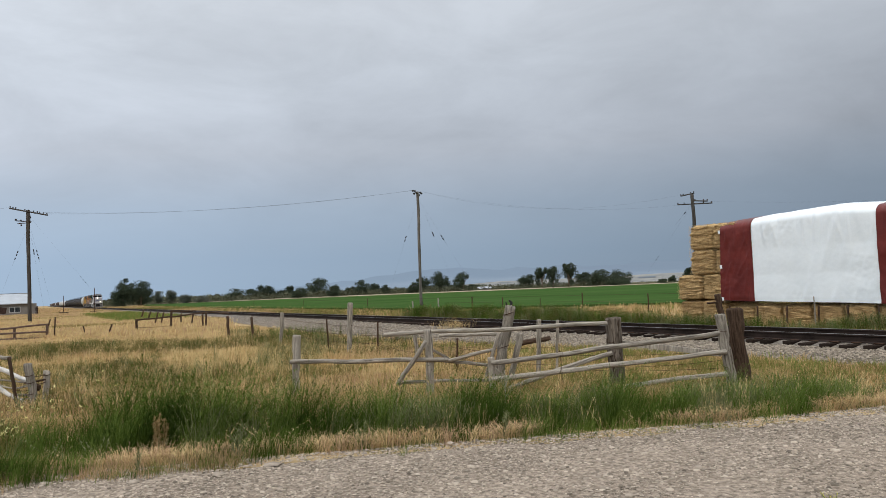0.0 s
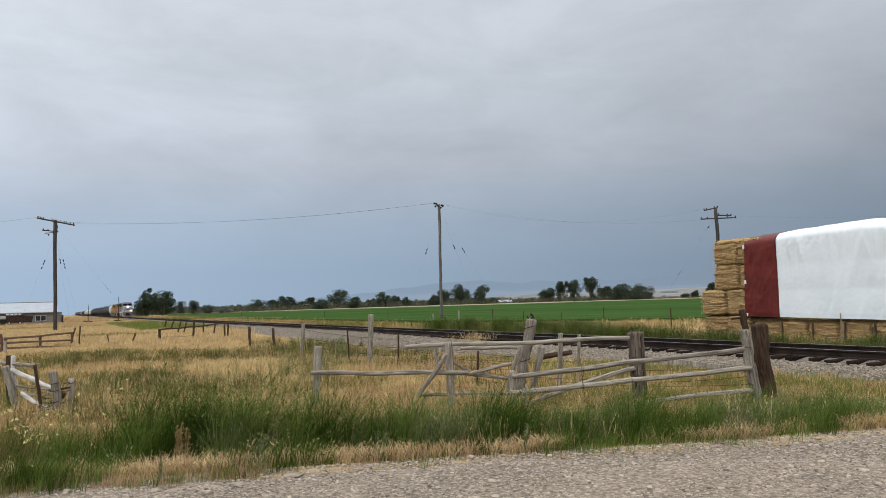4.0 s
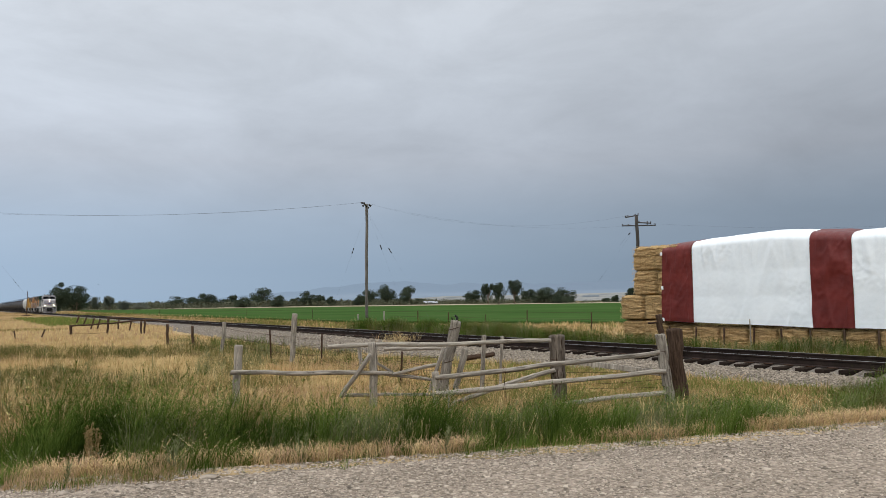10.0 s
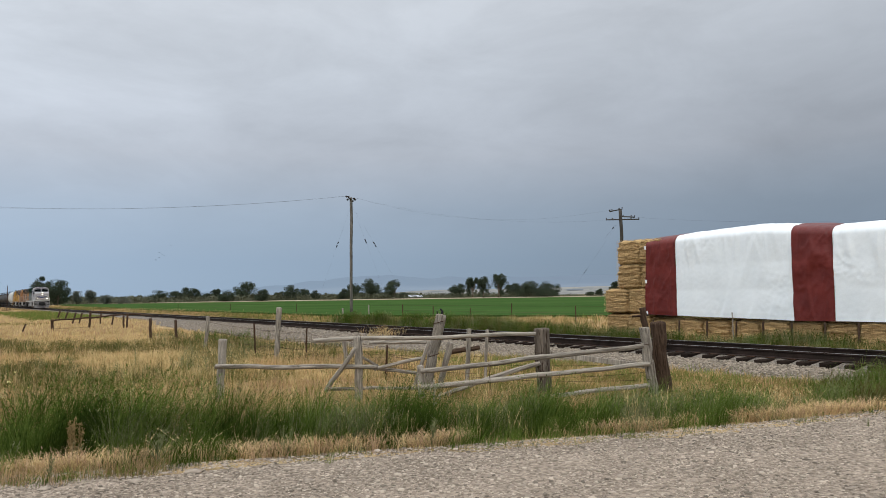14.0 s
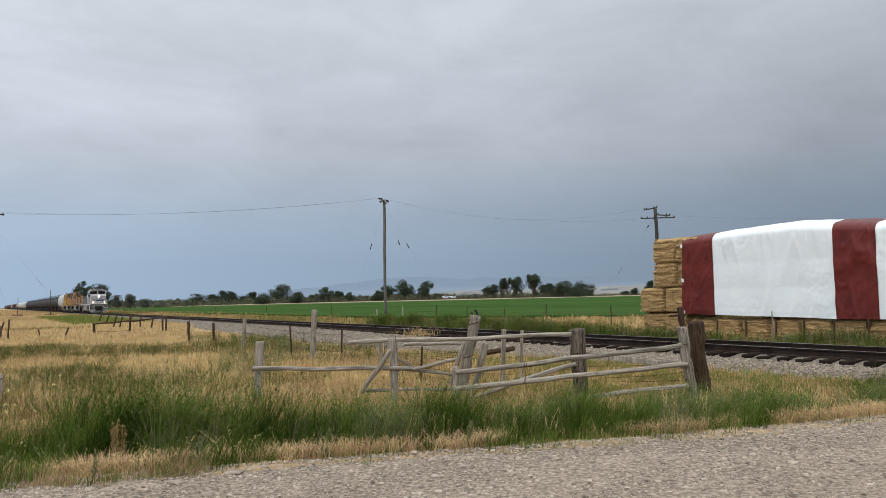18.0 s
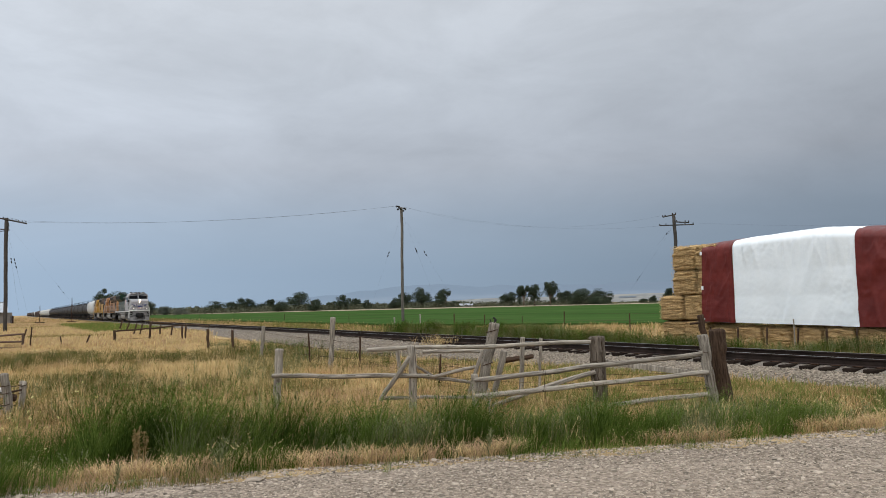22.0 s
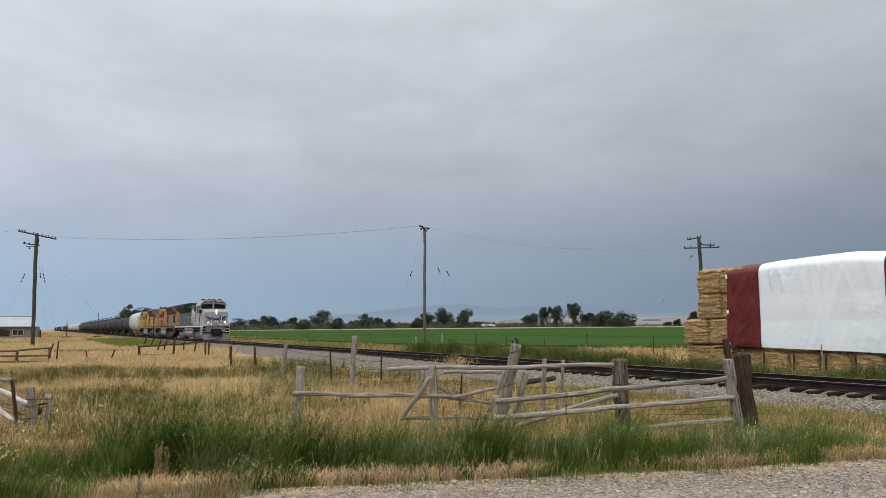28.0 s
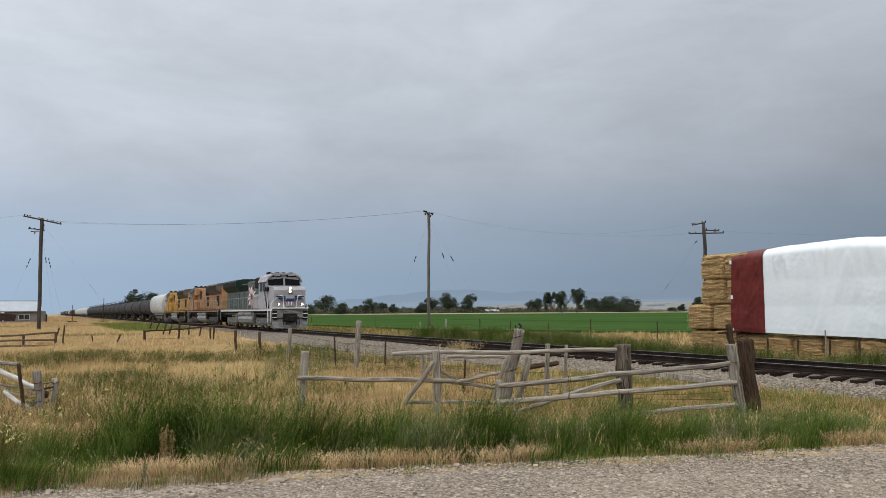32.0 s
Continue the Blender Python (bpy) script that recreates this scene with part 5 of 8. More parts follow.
def build_trees():
    seed = [100]

    def row(az_deg, dist, h, w, sparse=0.0, **kw):
        seed[0] += 1
        a = radians(az_deg)
        tree(dist * math.sin(a), dist * math.cos(a), h, w, seed[0], sparse=sparse, **kw)

    row(-22.74, 315, 10.5, 7.3, 0.3)
    row(-21.60, 337, 10.2, 9.6, 0.9)
    row(-21.75, 352, 9.0, 10.5, 0.3)
    pale = dict(label="pale tree at the field edge, haze painted into its leaves", leaf=LEAF_HAZED)
    row(-20.45, 420, 6.6, 6.0, 0.9, **pale)
    row(-19.55, 430, 7.4, 6.5, 0.9, **pale)
    row(-18.70, 450, 5.2, 7.0, 0.3, **pale)
    row(-17.60, 470, 3.6, 9.0, 0.1, **pale)
    row(-15.29, 503, 7.8, 10.9, 0.1)
    row(-13.98, 518, 7.5, 12.9, 0.1)
    row(-13.07, 510, 10.2, 10.3, 0.1)
    row(-12.22, 520, 6.6, 9.7, 0.1)
    row(-11.45, 517, 9.4, 6.0, 0.1)
    row(-10.74, 484, 6.8, 9.4, 0.1)
    row(-9.36, 518, 13.7, 16.1, 0.1)
    row(-8.21, 480, 8.2, 8.9, 0.1)
    row(-6.96, 510, 7.0, 7.1, 0.1)
    row(-6.02, 496, 10.4, 10.0, 0.1)
    row(-5.20, 515, 8.4, 7.2, 0.1)
    row(-4.38, 494, 6.6, 5.4, 0.1)
    row(-2.23, 492, 7.4, 6.9, 0.1)
    row(-1.47, 510, 11.6, 10.3, 0.1)
    row(-0.22, 514, 13.9, 12.0, 0.1)
    row(0.95, 515, 6.2, 6.4, 0.1)
    row(2.13, 510, 4.9, 7.9, 0.1)
    row(6.12, 505, 9.9, 11.0, 0.1)
    row(10.34, 520, 10.4, 10.5, 0.1)
    row(11.17, 489, 8.7, 9.1, 0.1)
    row(11.93, 494, 10.8, 16.1, 0.1)
    row(13.05, 520, 10.4, 12.1, 0.1)
    row(12.75, 489, 5.6, 14.4, 0.1)
    row(15.95, 513, 3.5, 5.6, 0.1)
    row(16.69, 504, 5.2, 4.7, 0.1)
    row(17.76, 480, 9.0, 5.2, 0.1)
    row(1.47, 491, 12.4, 9.9, 0.9)
    row(7.35, 494, 14.0, 7.7, 0.9)
    row(8.15, 472, 13.0, 7.3, 0.9)
    row(9.30, 475, 15.4, 8.9, 0.9)
    row(-33.25, 265, 13.0, 12.0)
    # scrub along the far edge of the fields
    rng = np.random.default_rng(12)
    az = np.concatenate([rng.uniform(-24, -9, 900), rng.uniform(-9, 3, 900), rng.uniform(3, 26, 700)])
    P = []
    for a in az:
        d = rng.uniform(485, 620)
        hh = rng.uniform(0.9, 3.8) * (1.15 if a < 3 else 1.0 if a < 13 else 0.55)
        c = np.array([d * math.sin(radians(a)), d * math.cos(radians(a)), FIELD_Z])
        q = rng.normal(size=(60, 3)) * [hh * 0.75, hh * 0.75, hh * 0.34] + [0, 0, hh * 0.5]
        q[:, 2] = np.clip(q[:, 2], 0, hh)
        s = hh * 0.17
        P.append(np.stack([c + q, c + q + rng.normal(size=(60, 3)) * s, c + q + rng.normal(size=(60, 3)) * s], 1))
    V = np.concatenate(P).reshape(-1, 3)
    V[:, 2] = np.maximum(V[:, 2], FIELD_Z)
    tagged(quick("far_scrub", V, np.arange(len(V)).reshape(-1, 3), [LEAF_SAGE]), "grey-green scrub and willows along the fields", "bushes", kind="stuff")


# ---- birds ----
BIRDS = []


def build_birds():
    BLACK = material("dark_feathers", (0.012, 0.011, 0.011), (0.04, 0.037, 0.035), 20, 90, 0.8, 0)
    r = random.Random(6)
    proto = thing("bird", "small dark bird in flight over the fields", "bird", "flock of birds")
    bm = bmesh.new()
    rod(bm, (-0.10, 0, 0), (0.03, 0, 0), 0.012, 0.032, seg=8)
    rod(bm, (0.03, 0, 0), (0.12, 0, 0.012), 0.032, 0.008, seg=8)
    part("body", bm, BLACK, proto)
    for sd in (-1, 1):
        bm = bmesh.new()
        prism(bm, [(0.05, -0.006), (-0.03, -0.006), (-0.03, 0.0), (0.05, 0.006)], 0.02, 0.20)
        for v in bm.verts:
            v.co.z += 0.35 * max(0, v.co.y - 0.02)
            v.co.x -= 0.25 * max(0, v.co.y - 0.06)
            v.co.y *= sd
        part("wing", bm, BLACK, proto)
    bm = bmesh.new()
    prism(bm, [(-0.09, -0.004), (-0.17, -0.004), (-0.17, 0.004), (-0.09, 0.004)], -0.03, 0.03)
    part("tail", bm, BLACK, proto)
    for k, off in enumerate(((0, 0, 0), (0.5, 0.3, -0.3), (0.9, 0.6, -0.5), (-0.2, 0.7, -1.0), (-0.8, 0.4, -1.5), (2.3, 0.8, 1.7))):
        BIRDS.append((proto if k == 0 else copy_thing(proto, Matrix.Identity(4)), Vector(off)))


build_birds()


# ---- farm building and yard ----
def build_farm():
    WALL = material("beige_siding", (0.150, 0.138, 0.128), (0.225, 0.205, 0.188), 0.8, 20, 0.8, 0.2)
    ROOF = material("white_metal_roof", (0.315, 0.335, 0.36), (0.41, 0.435, 0.46), 0.6, 12, 0.5, 0.15)
    GLASS = material("dark_window", (0.02, 0.025, 0.03), (0.05, 0.055, 0.06), 2, 20, 0.1, 0)
    TRIM = material("white_trim", (0.36, 0.36, 0.345), (0.52, 0.52, 0.50), 2, 20, 0.6, 0)
    DARKP = material("dark_vehicle", (0.012, 0.012, 0.014), (0.035, 0.033, 0.033), 2, 30, 0.3, 0)
    RUSTP = material("rust_brown_metal", (0.022, 0.013, 0.011), (0.07, 0.042, 0.034), 2, 30, 0.8, 0.2)
    TYRE = material("tyre", (0.015, 0.015, 0.015), (0.035, 0.035, 0.035), 5, 30, 0.9, 0)
    # local x runs along the long wall, y away from it
    m = Matrix.Translation((-95.0, 178.5, FIELD_Z - 0.4)) @ pose(0, 0, 0, 0, 0, 31) @ Matrix.Translation((-62, 0, 0))
    h = thing("farm_building", "long low beige farm shed with a white metal roof", "shed", m=m)
    bm = bmesh.new()
    box(bm, 0, 62, 0, 12, 0, 3.0)
    part("wall", bm, WALL, h)
    bm = bmesh.new()
    prism_x(bm, [(-0.5, 2.95), (12.5, 2.95), (12.5, 3.1), (6.0, 5.45), (-0.5, 3.1)], -0.5, 61.2)
    roof = part("roof", bm, ROOF, h)
    bm = bmesh.new()
    box(bm, -0.4, 61.1, 5.9, 6.1, 5.42, 5.55)
    part("ridge_cap", bm, WALL, roof)
    for x in (37.3, 56.4):
        bm = bmesh.new()
        box(bm, x, x + 2.3, -0.06, 0.04, 1.0, 2.35)
        w = part("window", bm, TRIM, h)
        for k in (0, 1):
            bm = bmesh.new()
            box(bm, x + 0.12 + k * 1.1, x + 1.08 + k * 1.1, -0.075, 0.0, 1.12, 2.22)
            part("pane", bm, GLASS, w)
    bm = bmesh.new()
    box(bm, 61.5, 62.3, 0.0, 1.0, 0, 2.3, 0.1)
    part("tank", bm, RUSTP, h)

    def wheel(parent, x, y, r):
        bm = bmesh.new()
        rod(bm, (x, y - 0.12, r), (x, y + 0.12, r), r, seg=14)
        w = part("wheel", bm, TYRE, parent)
        bm = bmesh.new()
        rod(bm, (x, y - 0.13, r), (x, y + 0.13, r), r * 0.55, seg=10)
        part("rim", bm, TRIM, w)

    t = thing("pickup_truck", "black pickup truck with a white canopy parked beside the shed", "truck", m=m @ Matrix.Translation((45.9, -7, 0.40)) @ pose(0, 0, 0, 0, 0, -42))
    bm = bmesh.new()
    prism(bm, [(0, 0.5), (5.6, 0.5), (5.6, 1.25), (3.9, 1.3), (3.3, 1.85), (1.8, 1.9), (1.7, 1.3), (0, 1.2)], -0.95, 0.95)
    part("body", bm, DARKP, t)
    bm = bmesh.new()
    box(bm, 3.7, 5.6, -0.9, 0.9, 1.28, 1.95, 0.15)
    part("canopy", bm, TRIM, t)
    bm = bmesh.new()
    box(bm, 1.95, 3.2, -0.965, 0.965, 1.35, 1.78, 0.05)
    part("side_window", bm, GLASS, t)
    for x in (1.0, 4.7):
        for y in (-0.9, 0.9):
            wheel(t, x, y, 0.4)
    t = thing("stock_trailer", "rusty brown trailer loaded with pale sacks", "trailer", m=m @ Matrix.Translation((48.6, -6, 0.40)) @ Matrix.Diagonal((0.74, 0.9, 0.95, 1)))
    bm = bmesh.new()
    prism(bm, [(0.6, 0.5), (9.4, 0.5), (9.8, 1.9), (6.8, 2.2), (0.2, 2.0), (0, 0.9)], -1.1, 1.1)
    part("body", bm, RUSTP, t)
    bm = bmesh.new()
    for k in range(4):
        box(bm, 2.6 + k * 1.05, 3.5 + k * 1.05, -0.6, 0.6, 2.1, 2.6, 0.18)
    part("sacks", bm, TRIM, t)
    for x in (3.5, 6.3):
        for y in (-1.0, 1.0):
            wheel(t, x, y, 0.42)
    t = thing("farm_wagon", "low grey farm wagon beside the shed", "wagon", m=m @ Matrix.Translation((31.4, -7, 0.3)))
    bm = bmesh.new()
    box(bm, 0, 4.6, -0.9, 0.9, 0.7, 1.7, 0.1)
    part("body", bm, WALL, t)
    for x in (0.9, 3.6):
        for y in (-0.8, 0.8):
            wheel(t, x, y, 0.4)
    # markers by the crossing
    for x, y, hh in ((-78.5, 172, 5.2), (-83.5, 168, 3.6)):
        s = thing("crossing_post", "thin dark signal post on a low base beside the track", "post")
        log("mast", s, (x, y, FIELD_Z), (x, y, hh), 0.07, STEEL_RUST)
        bm = bmesh.new()
        box(bm, x - 0.9, x + 0.9, y - 0.5, y + 0.5, FIELD_Z, FIELD_Z + 0.35, 0.05)
        part("base", bm, STEEL_RUST, s)
    far = thing("white_barn", "small white farm roof far across the fields", "shed", m=Matrix.Translation((26.6, 489, FIELD_Z + 0.3)) @ Matrix.Diagonal((0.76, 0.76, 0.76, 1)))
    bm = bmesh.new()
    box(bm, -6, 5, 0, 8, 0, 1.8)
    part("wall", bm, WALL, far)
    bm = bmesh.new()
    prism_x(bm, [(-0.5, 1.8), (8.5, 1.8), (4, 3.4)], -6.5, 5.5)
    part("roof", bm, ROOF, far)
    # wall and roof colours are faded with painted haze
    far = thing("hill_shed", "long grey farm shed on the far hills, faded by painted haze", "shed", m=Matrix.Translation((733, 2754, 10)) @ pose(0, 0, 0, 0, 0, -15))
    bm = bmesh.new()
    box(bm, -28, 28, 0, 24, 0, 5)
    part("wall", bm, material("hazed_shed_wall", (0.20, 0.20, 0.19), (0.27, 0.26, 0.24), 0.1, 1, 0.9, 0), far)
    bm = bmesh.new()
    prism_x(bm, [(-1.5, 5), (25.5, 5), (12, 10)], -30, 30)
    part("roof", bm, material("hazed_shed_roof", (0.105, 0.125, 0.145), (0.135, 0.155, 0.175), 0.1, 1, 0.9, 0), far)


build_haystack()
build_poles()
build_fences()
build_trees()
build_farm()


# ---- train ----
TRAIN_S0, TRAIN_V = 289.0, 7.126
TRAIN = []


def vehicle(name, label, category, group, length, turned=False):
    v = thing(name, label, category, group)
    pos = TRAIN[-1][1] + TRAIN[-1][2] if TRAIN else 0.0
    TRAIN.append((v, pos, length, turned))
    return v


def bogie(parent, x, axles, mats, spacing=1.75, r=0.5, frame_h=0.75):
    """A truck: side frames with springs, and wheelsets under it."""
    BF, WH = mats
    n = len(axles)
    half = max(axles) + 0.75
    bm = bmesh.new()
    for y in (-1.12, 1.12):
        box(bm, x - half, x + half, y - 0.09, y + 0.09, 0.5, frame_h + 0.12, 0.04)
        for a in axles:
            box(bm, x + a - 0.24, x + a + 0.24, y - 0.16, y + 0.16, 0.32, 0.78, 0.05)
        for a, b in zip(axles[:-1], axles[1:]):
            c = x + (a + b) / 2
            rod(bm, (c - 0.18, y * 1.07, 0.35), (c - 0.18, y * 1.07, 0.62), 0.10, seg=8)
            rod(bm, (c + 0.18, y * 1.07, 0.35), (c + 0.18, y * 1.07, 0.62), 0.10, seg=8)
            box(bm, c - 0.4, c + 0.4, y - 0.13, y + 0.13, 0.22, 0.36, 0.03)
    box(bm, x - 0.4, x + 0.4, -1.1, 1.1, 0.55, 0.95, 0.03)
    b = part("bogie", bm, BF, parent)
    for a in axles:
        bm = bmesh.new()
        for y in (-0.72, 0.72):
            rod(bm, (0, y - 0.065, 0), (0, y + 0.065, 0), r, seg=20)
            rod(bm, (0, y * 0.93 - 0.02, 0), (0, y * 0.93 + 0.02, 0), r + 0.035, seg=20)
            for k in range(3):
                t = k * math.tau / 3
                rod(bm, (0.28 * math.cos(t), y * 1.09, 0.28 * math.sin(t)), (0.28 * math.cos(t), y * 1.11, 0.28 * math.sin(t)), 0.06, seg=6)
        rod(bm, (0, -0.95, 0), (0, 0.95, 0), 0.09, seg=8)
        w = part("wheelset", bm, WH, b)
        w.matrix_basis = pose(x + a, 0, r)
    return b


def rail_run(bm, pts, r=0.022, seg=5):
    for a, b in zip(pts[:-1], pts[1:]):
        rod(bm, a, b, r, seg=seg)


def locomotive(label, body, hood, rear, deck, roofm, railm, silver, emblem):
    GLASSD, BLACK, BF, WH, LAMP, LAMP2 = (LM[k] for k in ("glass", "black", "frame", "wheel", "lamp", "ditch"))
    v = vehicle("locomotive", label, "locomotive", "locomotives of the train", 22.6, not emblem)
    # nose tip is at x = 0, the tail at -22.0; x points the way it goes, z is counted from the rail
    X = lambda k: -k
    # deck and sills
    # underframe in black, which colours in the shade below the walkway
    bm = bmesh.new()
    box(bm, -21.6, -0.75, -1.20, 1.20, 1.15, 1.62, 0.03)
    part("underframe", bm, BLACK, v)
    for sd in (-1, 1):
        bm = bmesh.new()
        box(bm, -21.6, -0.75, sd * 1.48 - 0.05, sd * 1.48 + 0.05, 1.54, 1.70, 0.02)
        part("side_sill", bm, LM["white"] if emblem else body, v)
    bm = bmesh.new()
    box(bm, -21.5, -1.0, -1.56, 1.56, 1.70, 1.76, 0.01)
    part("walkway", bm, BLACK if not emblem else silver, v)
    # nose: wide, with a sloped top and a raked face
    bm = bmesh.new()
    vs = prism(bm, [(-0.95, 1.76), (-0.80, 3.25), (-0.98, 3.46), (-2.9, 3.70), (-2.9, 1.76)], -1.42, 1.42)
    for c in vs:
        if c.co.x > -1.5:
            c.co.y *= 0.93
    nose = part("nose", bm, body, v)
    bm = bmesh.new()
    box(bm, -0.82, -0.76, -0.36, 0.36, 1.95, 2.85, 0.02)
    part("nose_door", bm, body, nose)
    bm = bmesh.new()
    box(bm, -0.86, -0.70, -0.16, 0.16, 2.98, 3.56, 0.04)
    part("headlight_housing", bm, body, nose)
    for z in (3.12, 3.42):
        bm = bmesh.new()
        rod(bm, (-0.69, 0, z), (-0.665, 0, z), 0.058, seg=14)
        part("headlight", bm, LAMP, nose, "lit round headlight")
    # cab
    bm = bmesh.new()
    vs = prism_x(bm, [(-1.5, 1.76), (1.5, 1.76), (1.5, 3.85), (1.28, 4.35), (0.85, 4.62), (-0.85, 4.62), (-1.28, 4.35), (-1.5, 3.85)], -5.3, -2.45)
    for c in vs:
        if c.co.x > -3 and c.co.z > 3.0:
            c.co.x -= 0.30 * (c.co.z - 3.0) / 1.6
    cab = part("cab", bm, body, v)
    bm = bmesh.new()
    prism_x(bm, [(-1.58, 3.98), (-1.36, 4.45), (-0.9, 4.72), (0.9, 4.72), (1.36, 4.45), (1.58, 3.98), (1.50, 3.98), (1.28, 4.36), (0.85, 4.60), (-0.85, 4.60), (-1.28, 4.36), (-1.50, 3.98)], -5.4, -2.5)
    part("cab_roof", bm, roofm, cab)
    for y0, y1 in ((-1.34, -0.09), (0.09, 1.34)):
        bm = bmesh.new()
        q = [(y0, 3.70), (y1, 3.70), (y1, 4.16 if y1 > 0 else 4.29), (y0, 4.29 if y0 > 0 else 4.16)]
        vs = prism_x(bm, q, -2.62, -2.52)
        for c in vs:
            c.co.x -= 0.30 * (c.co.z - 3.5) / 1.6
        w = part("windshield", bm, GLASSD, cab, "dark raked windshield pane")
        bm = bmesh.new()
        rod(bm, (-2.49, (y0 + y1) / 2, 4.3), (-2.45, (y0 + y1) / 2 + 0.3, 3.65), 0.018, seg=4)
        part("wiper", bm, BLACK, w)
    for y in (-0.62, 0.62):
        bm = bmesh.new()
        box(bm, -2.95, -2.62, y - 0.40, y + 0.40, 4.42, 4.72, 0.03)
        nb = part("number_board", bm, BLACK, cab, "dark number board with a pale bar")
        bm = bmesh.new()
        box(bm, -2.62, -2.605, y - 0.28, y + 0.28, 4.50, 4.63)
        part("bar", bm, LM["white"], nb)
    bm = bmesh.new()
    for y in (-0.9, -0.2, 0.35, 1.0):
        box(bm, -4.6, -3.9, y - 0.14, y + 0.14, 4.70, 4.86, 0.03)
    part("roof_boxes", bm, BLACK, cab)
    for sd in (-1, 1):
        bm = bmesh.new()
        box(bm, -3.75, -3.0, sd * 1.49 - 0.03, sd * 1.49 + 0.03, 3.2, 3.92, 0.02)
        box(bm, -4.85, -3.95, sd * 1.49 - 0.03, sd * 1.49 + 0.03, 3.2, 3.92, 0.02)
        part("side_window", bm, GLASSD, cab)
        bm = bmesh.new()
        box(bm, -2.75, -2.2, sd * 1.35 - 0.04, sd * 1.35 + 0.2 * sd, 3.2, 3.5, 0.02)
        part("mirror", bm, BLACK, cab)
    # hood: narrow long hood with doors, taller parts and flared radiators
    bm = bmesh.new()
    box(bm, -11.5, -5.3, -1.02, 1.02, 1.76, 4.30, 0.06)
    front_hood = part("engine_hood", bm, hood, v)
    bm = bmesh.new()
    box(bm, -7.6, -5.35, -1.45, 1.45, 1.76, 3.0, 0.05)
    part("equipment_cabinet", bm, body, front_hood)
    bm = bmesh.new()
    box(bm, -7.2, -5.4, -1.40, 1.40, 3.55, 4.5, 0.12)
    part("blower_housing", bm, BLACK if emblem else hood, front_hood)
    bm = bmesh.new()
    box(bm, -20.9, -11.5, -1.0, 1.0, 1.76, 4.15, 0.05)
    rear_hood = part("rear_hood", bm, rear, v)
    bm = bmesh.new()
    prism_x(bm, [(-1.0, 3.45), (1.0, 3.45), (1.55, 3.95), (1.55, 4.45), (1.3, 4.62), (-1.3, 4.62), (-1.55, 4.45), (-1.55, 3.95)], -20.6, -14.2)
    rad = part("radiator", bm, LM["green" if emblem else "wing"], v, "flared radiator housing")
    bm = bmesh.new()
    for sd in (-1, 1):
        box(bm, -20.2, -14.6, sd * 1.555 - 0.02, sd * 1.555 + 0.02, 3.98, 4.42, 0.01)
    for x in (-19.2, -17.4, -15.6):
        rod(bm, (x, 0, 4.60), (x, 0, 4.72), 0.72, seg=16)
    part("radiator_grille", bm, BLACK, rad)
    bm = bmesh.new()
    for x in (-9.9, -11.2, -12.6):
        rod(bm, (x, 0, 4.1), (x, 0, 4.55), 0.6, 0.55, seg=14)
    box(bm, -8.8, -8.0, -0.5, 0.5, 4.25, 4.65, 0.06)
    part("exhaust_and_fans", bm, BLACK, front_hood)
    for k in range(12):
        x = -8.0 - k * 1.05
        for sd in (-1, 1):
            bm = bmesh.new()
            box(bm, x - 0.46, x + 0.46, sd * 1.02 - 0.03, sd * 1.02 + 0.03, 1.95, 3.35, 0.02)
            part("hood_door", bm, hood if x > -11.5 else rear, front_hood if x > -11.5 else rear_hood)
    for sd in (-1, 1):
        for k in range(9):
            bm = bmesh.new()
            box(bm, -13.9 + k * 0.28, -13.75 + k * 0.28, sd * 1.03 - 0.03, sd * 1.03 + 0.03, 3.45, 4.05)
            part("louvre", bm, BLACK, rear_hood)
    if emblem:
        # feathered shield on the hood side, red, white and pale blue
        for sd in (-1, 1):
            for i in range(22):
                a, ln = i * math.tau / 22 + 0.1, 0.46 + 0.14 * (i % 3)
                bm = bmesh.new()
                box(bm, 0.22, 0.22 + ln, -0.01, 0.01, -0.075, 0.075, 0.0)
                bmesh.ops.transform(bm, matrix=Matrix.Translation((-9.6, sd * 1.09, 2.85)) @ Matrix.Diagonal((1.6, 1, 1.1, 1)) @ Matrix.Rotation(a, 4, "Y"), verts=bm.verts[:])
                part("emblem_feather", bm, LM["red" if i % 2 else "white"], front_hood)
        # winged shield on the nose
        for nm, y0, y1, z0, z1, mt in (("wing", -1.15, -0.42, 2.66, 2.76, "blue"), ("wing", 0.42, 1.15, 2.66, 2.76, "blue"), ("wing", -0.95, -0.42, 2.52, 2.62, "blue"),
                                       ("wing", 0.42, 0.95, 2.52, 2.62, "blue"), ("wing", -0.72, -0.40, 2.38, 2.48, "blue"), ("wing", 0.40, 0.72, 2.38, 2.48, "blue"),
                                       ("shield", -0.32, 0.32, 2.30, 2.56, "blue")):
            bm = bmesh.new()
            box(bm, -0.80, -0.735, y0, y1, z0, z1, 0.015)
            part(nm, bm, LM[mt], nose, "dark blue winged crest")
        for k in range(5):
            bm = bmesh.new()
            box(bm, -0.80, -0.735, -0.26 + k * 0.11, -0.18 + k * 0.11, 2.05, 2.29, 0.01)
            part("shield_stripe", bm, LM["red" if k % 2 == 0 else "white"], nose)
    else:
        for sd in (-1, 1):
            for y0, y1, z0, z1 in ((-13.9, -10.0, 2.6, 3.0),):
                for k in range(6):
                    bm = bmesh.new()
                    box(bm, y0 + 0.65 * k, y0 + 0.65 * k + 0.42, sd * 1.07 - 0.01, sd * 1.07 + 0.01, z0, z1, 0.01)
                    part("lettering_bar", bm, LM["letter"], rear_hood if y0 + 0.65 * k < -11.5 else front_hood, "dull red lettering bar")
